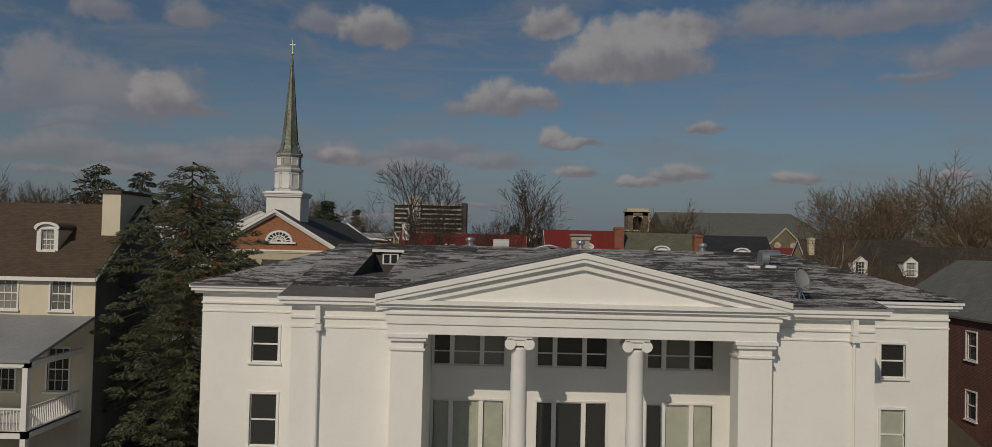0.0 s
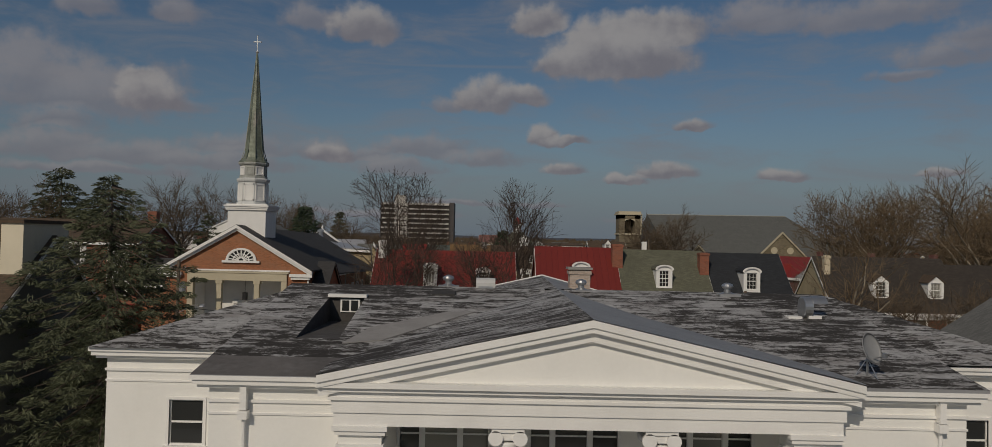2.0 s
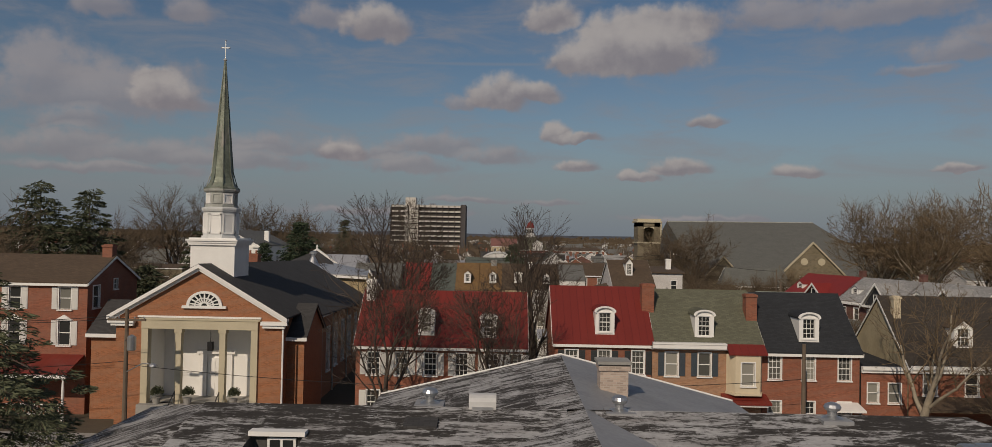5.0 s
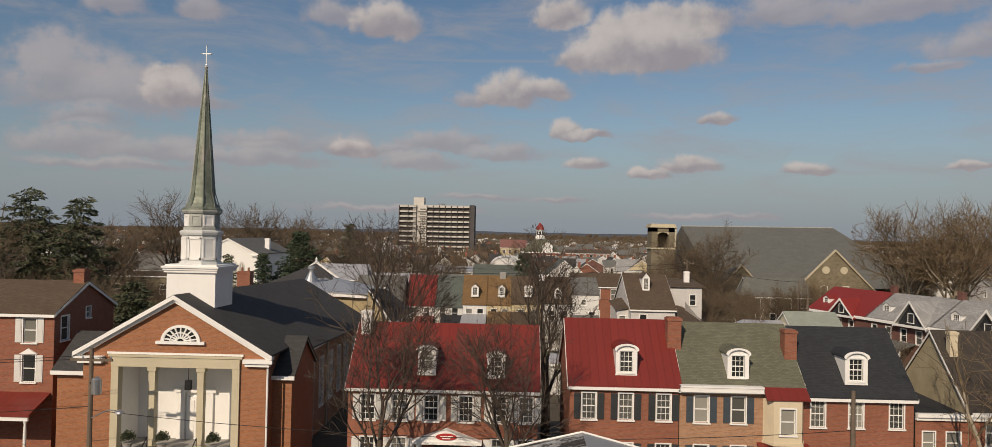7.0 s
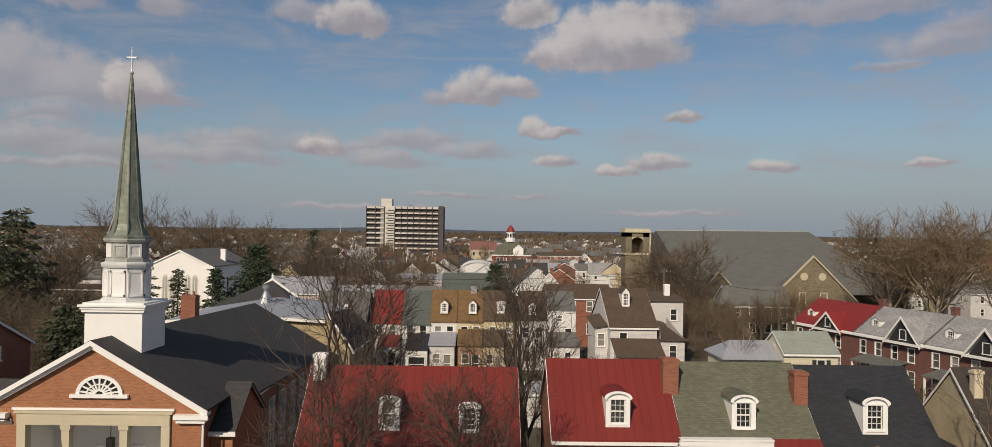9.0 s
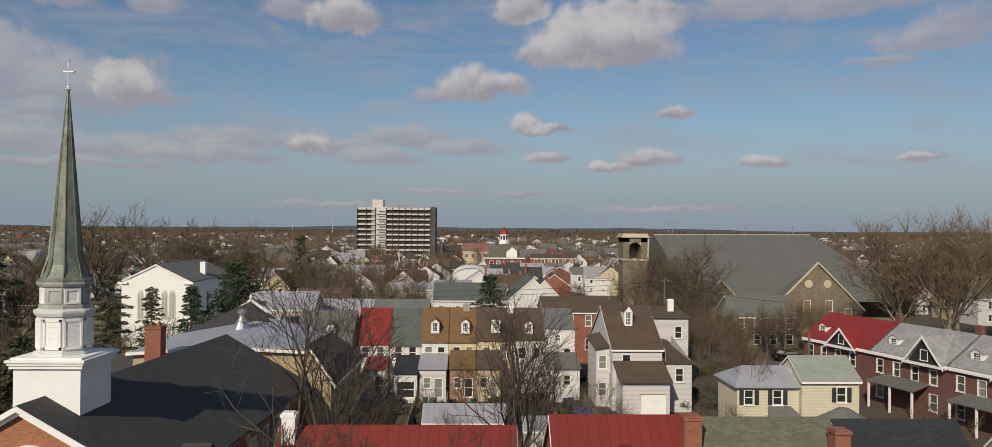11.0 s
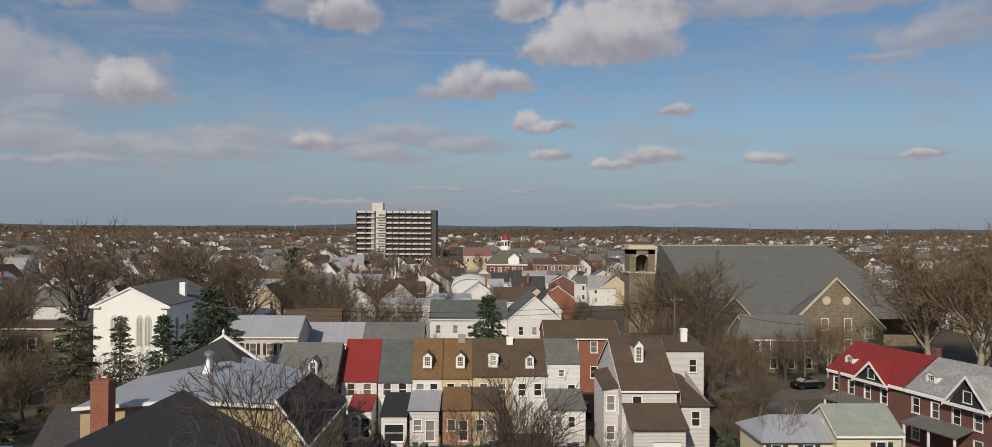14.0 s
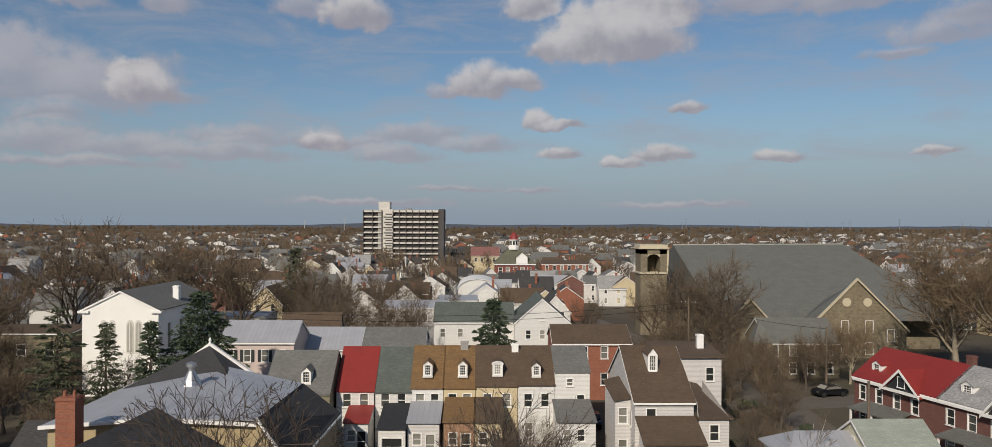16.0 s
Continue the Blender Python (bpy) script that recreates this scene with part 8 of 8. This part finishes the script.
# ---- poles, wires, cars, gardens ----
def utility_pole(x, y, h, m_label, arm=True, box=False, lamp=False, yaw=0):
    z = ground_height(x, y)
    ob = thing("utility_pole", m_label, "utility pole", pose(x, y, z, 0, 0, yaw))
    part("pole", MB().tube((0, 0, -0.2), (0, 0, h), 0.17, 0.11, 10), WOODP, ob)
    if arm:
        a = part("crossarm", MB().box(-1.2, -0.07, h - 0.75, 1.2, 0.07, h - 0.62), WOODP, ob)
        for dx in (-1.1, -0.5, 0.5, 1.1):
            part("insulator", MB().lathe(dx, 0, [(0.03, h - 0.62), (0.05, h - 0.55), (0.03, h - 0.48)], 8), GALV, a)
    if box:
        part("transformer", MB().lathe(0.38, -0.1, [(0.24, h - 2.6), (0.27, h - 2.55), (0.27, h - 1.75), (0.2, h - 1.68), (0.05, h - 1.6)], 14), GALV, ob)
        part("bracket", MB().box(0.0, -0.14, h - 2.0, 0.3, -0.06, h - 1.92), IRON, ob)
    if lamp:
        l = part("lamp_arm", MB().tube((0, 0, h - 4.0), (1.4, -0.8, h - 3.3), 0.035, n=6).tube((1.4, -0.8, h - 3.3), (2.0, -1.1, h - 3.25), 0.035, n=6), GALV, ob)
        part("lamp_head", MB().lathe(2.3, -1.25, [(0.05, h - 3.15), (0.22, h - 3.25), (0.26, h - 3.35), (0.1, h - 3.42)], 12), GALV, l)
    return ob


def wire(a, b, sag=0.6, r=0.018):
    c = MB()
    pts = []
    for k in range(13):
        t = k / 12
        p = Vector(a).lerp(Vector(b), t)
        p.z -= sag * 4 * t * (1 - t)
        pts.append(p)
    for p in pts:
        c.v += [(p.x, p.y - r, p.z), (p.x, p.y, p.z - r), (p.x, p.y + r, p.z), (p.x, p.y, p.z + r)]
    for k in range(12):
        for q in range(4):
            c.f.append((4 * k + q, 4 * k + (q + 1) % 4, 4 * k + 4 + (q + 1) % 4, 4 * k + 4 + q))
    single("overhead_wire", c, IRON, "thin black overhead wire between poles", "wire", "overhead wires")


utility_pole(-25.9, 74.2, 8.2, "wooden utility pole with transformer and lamp arm", box=True, lamp=True)
utility_pole(16.9, 74.2, 6.8, "wooden utility pole before the dark-roofed house", arm=False)
utility_pole(-62.0, 74.2, 8.2, "wooden utility pole along the street")
for dx, z in ((-1.1, 7.4), (1.1, 7.4)):
    wire((-25.9 + dx, 74.2, z), (-62 + dx, 74.2, z), 0.8)
wire((-25.9, 74.2, 4.6), (-62, 74.2, 4.4), 0.9)
wire((-25.9, 74.2, 4.4), (16.9, 74.2, 4.3), 1.0)
utility_pole(30.3, 173, 11.3, "wooden utility pole with crossarms by the trees")
utility_pole(-33.5, 205, 10.0, "wooden utility pole beside the garage", yaw=10)
utility_pole(-38.0, 166, 10.6, "wooden utility pole behind the chapel")
utility_pole(46.0, 160.5, 8.6, "wooden utility pole by the side street", arm=False)
utility_pole(33.5, 124, 8.4, "wooden utility pole behind the yellow house", arm=False)
wire((30.3, 173, 10.4), (-38.0, 166, 9.8), 1.4, 0.03)
wire((30.3, 173, 9.6), (-38.0, 166, 9.0), 1.4, 0.03)
wire((30.3, 173, 10.4), (46.0, 160.5, 8.0), 0.6, 0.03)


def car(x, y, yaw, paint, label):
    z = ground_height(x, y) + 0.03
    ob = thing("car", label, "car", pose(x, y, z, 0, 0, yaw), "parked cars")
    b = MB()
    side = [(-2.2, 0.35), (-2.25, 0.75), (-1.95, 0.95), (-1.35, 1.02), (-0.75, 1.45), (0.75, 1.48), (1.5, 1.05), (2.1, 0.95), (2.25, 0.7), (2.2, 0.35)]
    b.prism([(px, -0.86, pz) for px, pz in side], (0, 1.72, 0))
    part("body", b, paint, ob)
    g = MB()
    for yy in (-0.875, 0.863):
        g.prism([(-1.2, yy, 1.04), (-0.7, yy, 1.40), (0.7, yy, 1.42), (1.3, yy, 1.06)], (0, 0.012, 0))
    part("side_window", g, GLASS, ob)
    part("windscreen", MB().prism([(-1.34, -0.76, 1.05), (-1.34, 0.76, 1.05), (-0.78, 0.68, 1.45), (-0.78, -0.68, 1.45)], (-0.03, 0, 0.03)), GLASS, ob)
    part("rear_window", MB().prism([(1.48, -0.76, 1.08), (1.48, 0.76, 1.08), (0.80, 0.68, 1.47), (0.80, -0.68, 1.47)], (0.03, 0, 0.03)), GLASS, ob)
    for wx in (-1.4, 1.4):
        for wy in (-0.8, 0.8):
            w = MB().lathe(0, 0, [(0.2, -0.11), (0.33, -0.1), (0.33, 0.1), (0.2, 0.11)], 16)
            w.turned(pose(wx, wy, 0.33, 90, 0, 0))
            part("tyre", w, RUBBER, ob)
    for wy in (-0.62, 0.62):
        part("headlight", MB().box(-2.27, wy - 0.16, 0.68, -2.2, wy + 0.16, 0.8), GLASS, ob)


for k, (x, y, yaw, c, lab) in enumerate(((44.5, 156.2, 12, 0, "black car parked by the side street"), (-53.0, 202.0, 90, 0, "black car before the garage"), (-49.0, 202.5, 90, 1, "white car before the garage"), (-44.0, 203.5, 85, 2, "silver car near the garage"),
                                         (10.9, 141.0, 90, 0, "black car beside the terrace"), (10.8, 147.0, 90, 4, "dark blue car beside the terrace"), (-43.0, 134.5, 4, 0, "black car behind the hall"), (52.0, 159.5, 12, 4, "dark blue car by the side street"), (11.6, 113.5, 80, 3, "dark red car in the back lane"), (14.4, 114.5, 84, 0, "black car in the back lane"))):
    car(x, y, yaw, CAR_COLOURS[c], lab)


def gardens():
    FENCE = surface("grey_fence_boards", (0.21, 0.17, 0.13), 0.9, 0.2, 1.0, 10.0, 0.3)
    rng = random.Random(9)
    for x in (-15.0, -11.3, -8.4, -5.1, -1.9, 1.6, 5.6, 9.7):
        z = ground_height(x, 120)
        ob = thing("garden_fence", "weathered grey board fence between back gardens", "fence", pose(x, 113, z), "garden fences")
        for k in range(7):
            part("post", MB().box(-0.05, k * 2.2 - 0.05, 0, 0.05, k * 2.2 + 0.05, 1.55), FENCE, ob)
        for zz in (0.4, 1.2):
            part("rail", MB().box(0.05, 0, zz, 0.10, 13.2, zz + 0.09), FENCE, ob)
        bd = MB().box(0.10, 0, 0.1, 0.125, 0.16, 1.5).mesh("board", FENCE)
        for k in range(66):
            o = part("board", bd, None, ob)
            o.location = (0, k * 0.2, rng.uniform(-0.03, 0.03))
    s = gable_house("shed", "pale metal-roofed shed in the back lane", pose(-6.4, 105.5, 0), 6.6, 4.4, 3.1, 4.0, SIDEG, METALROOF, [(1.5, 0.9, 0.7, 0.8)], category="shed")
    gable_house("shed", "white garden shed with a pale metal roof", pose(1.8, 104.5, 0), 4.6, 3.6, 2.7, 3.3, SIDEW, METALROOF, [(1.3, 0.9, 0.5, 0.6)], category="shed")
    gable_house("shed", "small brown garden shed", pose(21.0, 101.0, 0), 3.0, 2.6, 2.1, 2.9, STUCY, SHINGB, [(1.5, 0.9, 0.5, 0.6)], category="shed")
    # blue tarpaulin over a heap
    tp = MB()
    for j in range(9):
        for i in range(9):
            u, v = (i - 4) / 4, (j - 4) / 4
            tp.v.append((u * 1.3, v * 1.6, max(0.02, 0.95 * (1 - max(abs(u), abs(v)) ** 2.4) + 0.16 * noise.noise(Vector((u * 2.1, v * 2.3, 4.4))))))
    tp.f = [(9 * j + i, 9 * j + i + 1, 9 * j + i + 10, 9 * j + i + 9) for j in range(8) for i in range(8)]
    single("tarpaulin", tp, surface("blue_tarpaulin", (0.04, 0.08, 0.26), 0.45, 0.12, 2.0, 9.0, 0.3), "crumpled blue tarpaulin over a heap in a back garden", "tarpaulin", m=pose(9.0, 121.5, ground_height(9, 121)))
    # clutter by the kitchen doors
    for k in range(16):
        x, y = rng.uniform(-14, 9), rng.uniform(123.5, 126.5)
        z = ground_height(x, y)
        ob = thing("bin", "plastic rubbish bin with a lid", "bin", pose(x, y, z, 0, 0, rng.uniform(0, 90)), "rubbish bins")
        m = (CAR_COLOURS[4], SHUTB, surface("green_bin_plastic", (0.03, 0.09, 0.05), 0.6, 0.1, 2.0, 20.0, 0.0))[k % 3]
        part("body", MB().prism([(-0.25, -0.28, 0), (0.25, -0.28, 0), (0.25, 0.28, 0), (-0.25, 0.28, 0)], (0, 0, 0.95)), m, ob)
        part("lid", MB().prism([(-0.28, -0.32, 0.95), (0.28, -0.32, 0.95), (0.28, 0.3, 0.95), (-0.28, 0.3, 0.95)], (0, 0, 0.08)), m, ob)


gardens()


def shrubs():
    rng = random.Random(77)
    made = []
    for k in range(3):
        b = MB()
        for _ in range(900):
            a, c = rng.uniform(0, 6.283), rng.uniform(-0.2, 1)
            r = rng.uniform(0.55, 1.0) * (1 + 0.25 * math.sin(3 * a + k))
            s = math.sqrt(max(0, 1 - c * c))
            p = Vector((math.cos(a) * s * r, math.sin(a) * s * r, 0.65 + c * 0.75 * r))
            o = Vector((rng.uniform(-1, 1), rng.uniform(-1, 1), rng.uniform(-1, 1))).normalized() * 0.09
            u = Vector((rng.uniform(-1, 1), rng.uniform(-1, 1), rng.uniform(-1, 1))).normalized() * 0.12
            b.face(p - o, p + u, p + o, p - u)
        made.append(b.mesh("foliage", NEEDLE if k else NEEDLEB))
    for k in range(60):
        if k < 30:
            x, y = rng.uniform(-14, 11), rng.uniform(108, 126)
        elif k < 45:
            x, y = rng.uniform(18, 34), rng.uniform(116, 150)
        else:
            x, y = rng.uniform(-60, -32), rng.uniform(104, 150)
        ob = thing("shrub", "dark evergreen garden shrub", "shrub", pose(x, y, ground_height(x, y), 0, 0, rng.uniform(0, 360)), "garden shrubs")
        sc = rng.uniform(0.6, 1.4)
        f = part("foliage", made[k % 3], None, ob)
        f.scale = (sc, sc, sc * rng.uniform(0.7, 1.1))
        part("stem", MB().tube((0, 0, -0.1), (0, 0, 0.6 * sc), 0.05, 0.03, 5), BARK, ob)
    for x in (-25.4, -23.3, -20.2):
        ob = thing("potted_shrub", "small clipped shrub in a pot on the church porch", "plant", pose(x, 77.6, 1.2), "porch plants")
        part("pot", MB().lathe(0, 0, [(0.2, 0), (0.28, 0.4), (0.3, 0.45), (0.24, 0.45)], 12), CONCRETE, ob)
        f = part("foliage", made[1], None, ob)
        f.scale, f.location = (0.4, 0.4, 0.6), (0, 0, 0.35)


shrubs()


def far_masts():
    rng = random.Random(41)
    for x in (-560, -430, -150, -120, 640, 655, 900, 1010, 1160, 1180, 1290):
        y = 2500 + rng.uniform(-80, 80)
        z = ground_height(x, y)
        h = rng.uniform(30, 44)
        ob = thing("transmission_tower", "far grey steel transmission tower on the horizon", "tower", pose(x, y, z), "far towers")
        part("mast", MB().tube((0, 0, -2), (0, 0, h), 1.6, 0.5, 4), GALV, ob)
        for f in (0.72, 0.86, 0.98):
            part("arm", MB().box(-4.5, -0.3, h * f - 0.3, 4.5, 0.3, h * f + 0.3), GALV, ob)


far_masts()
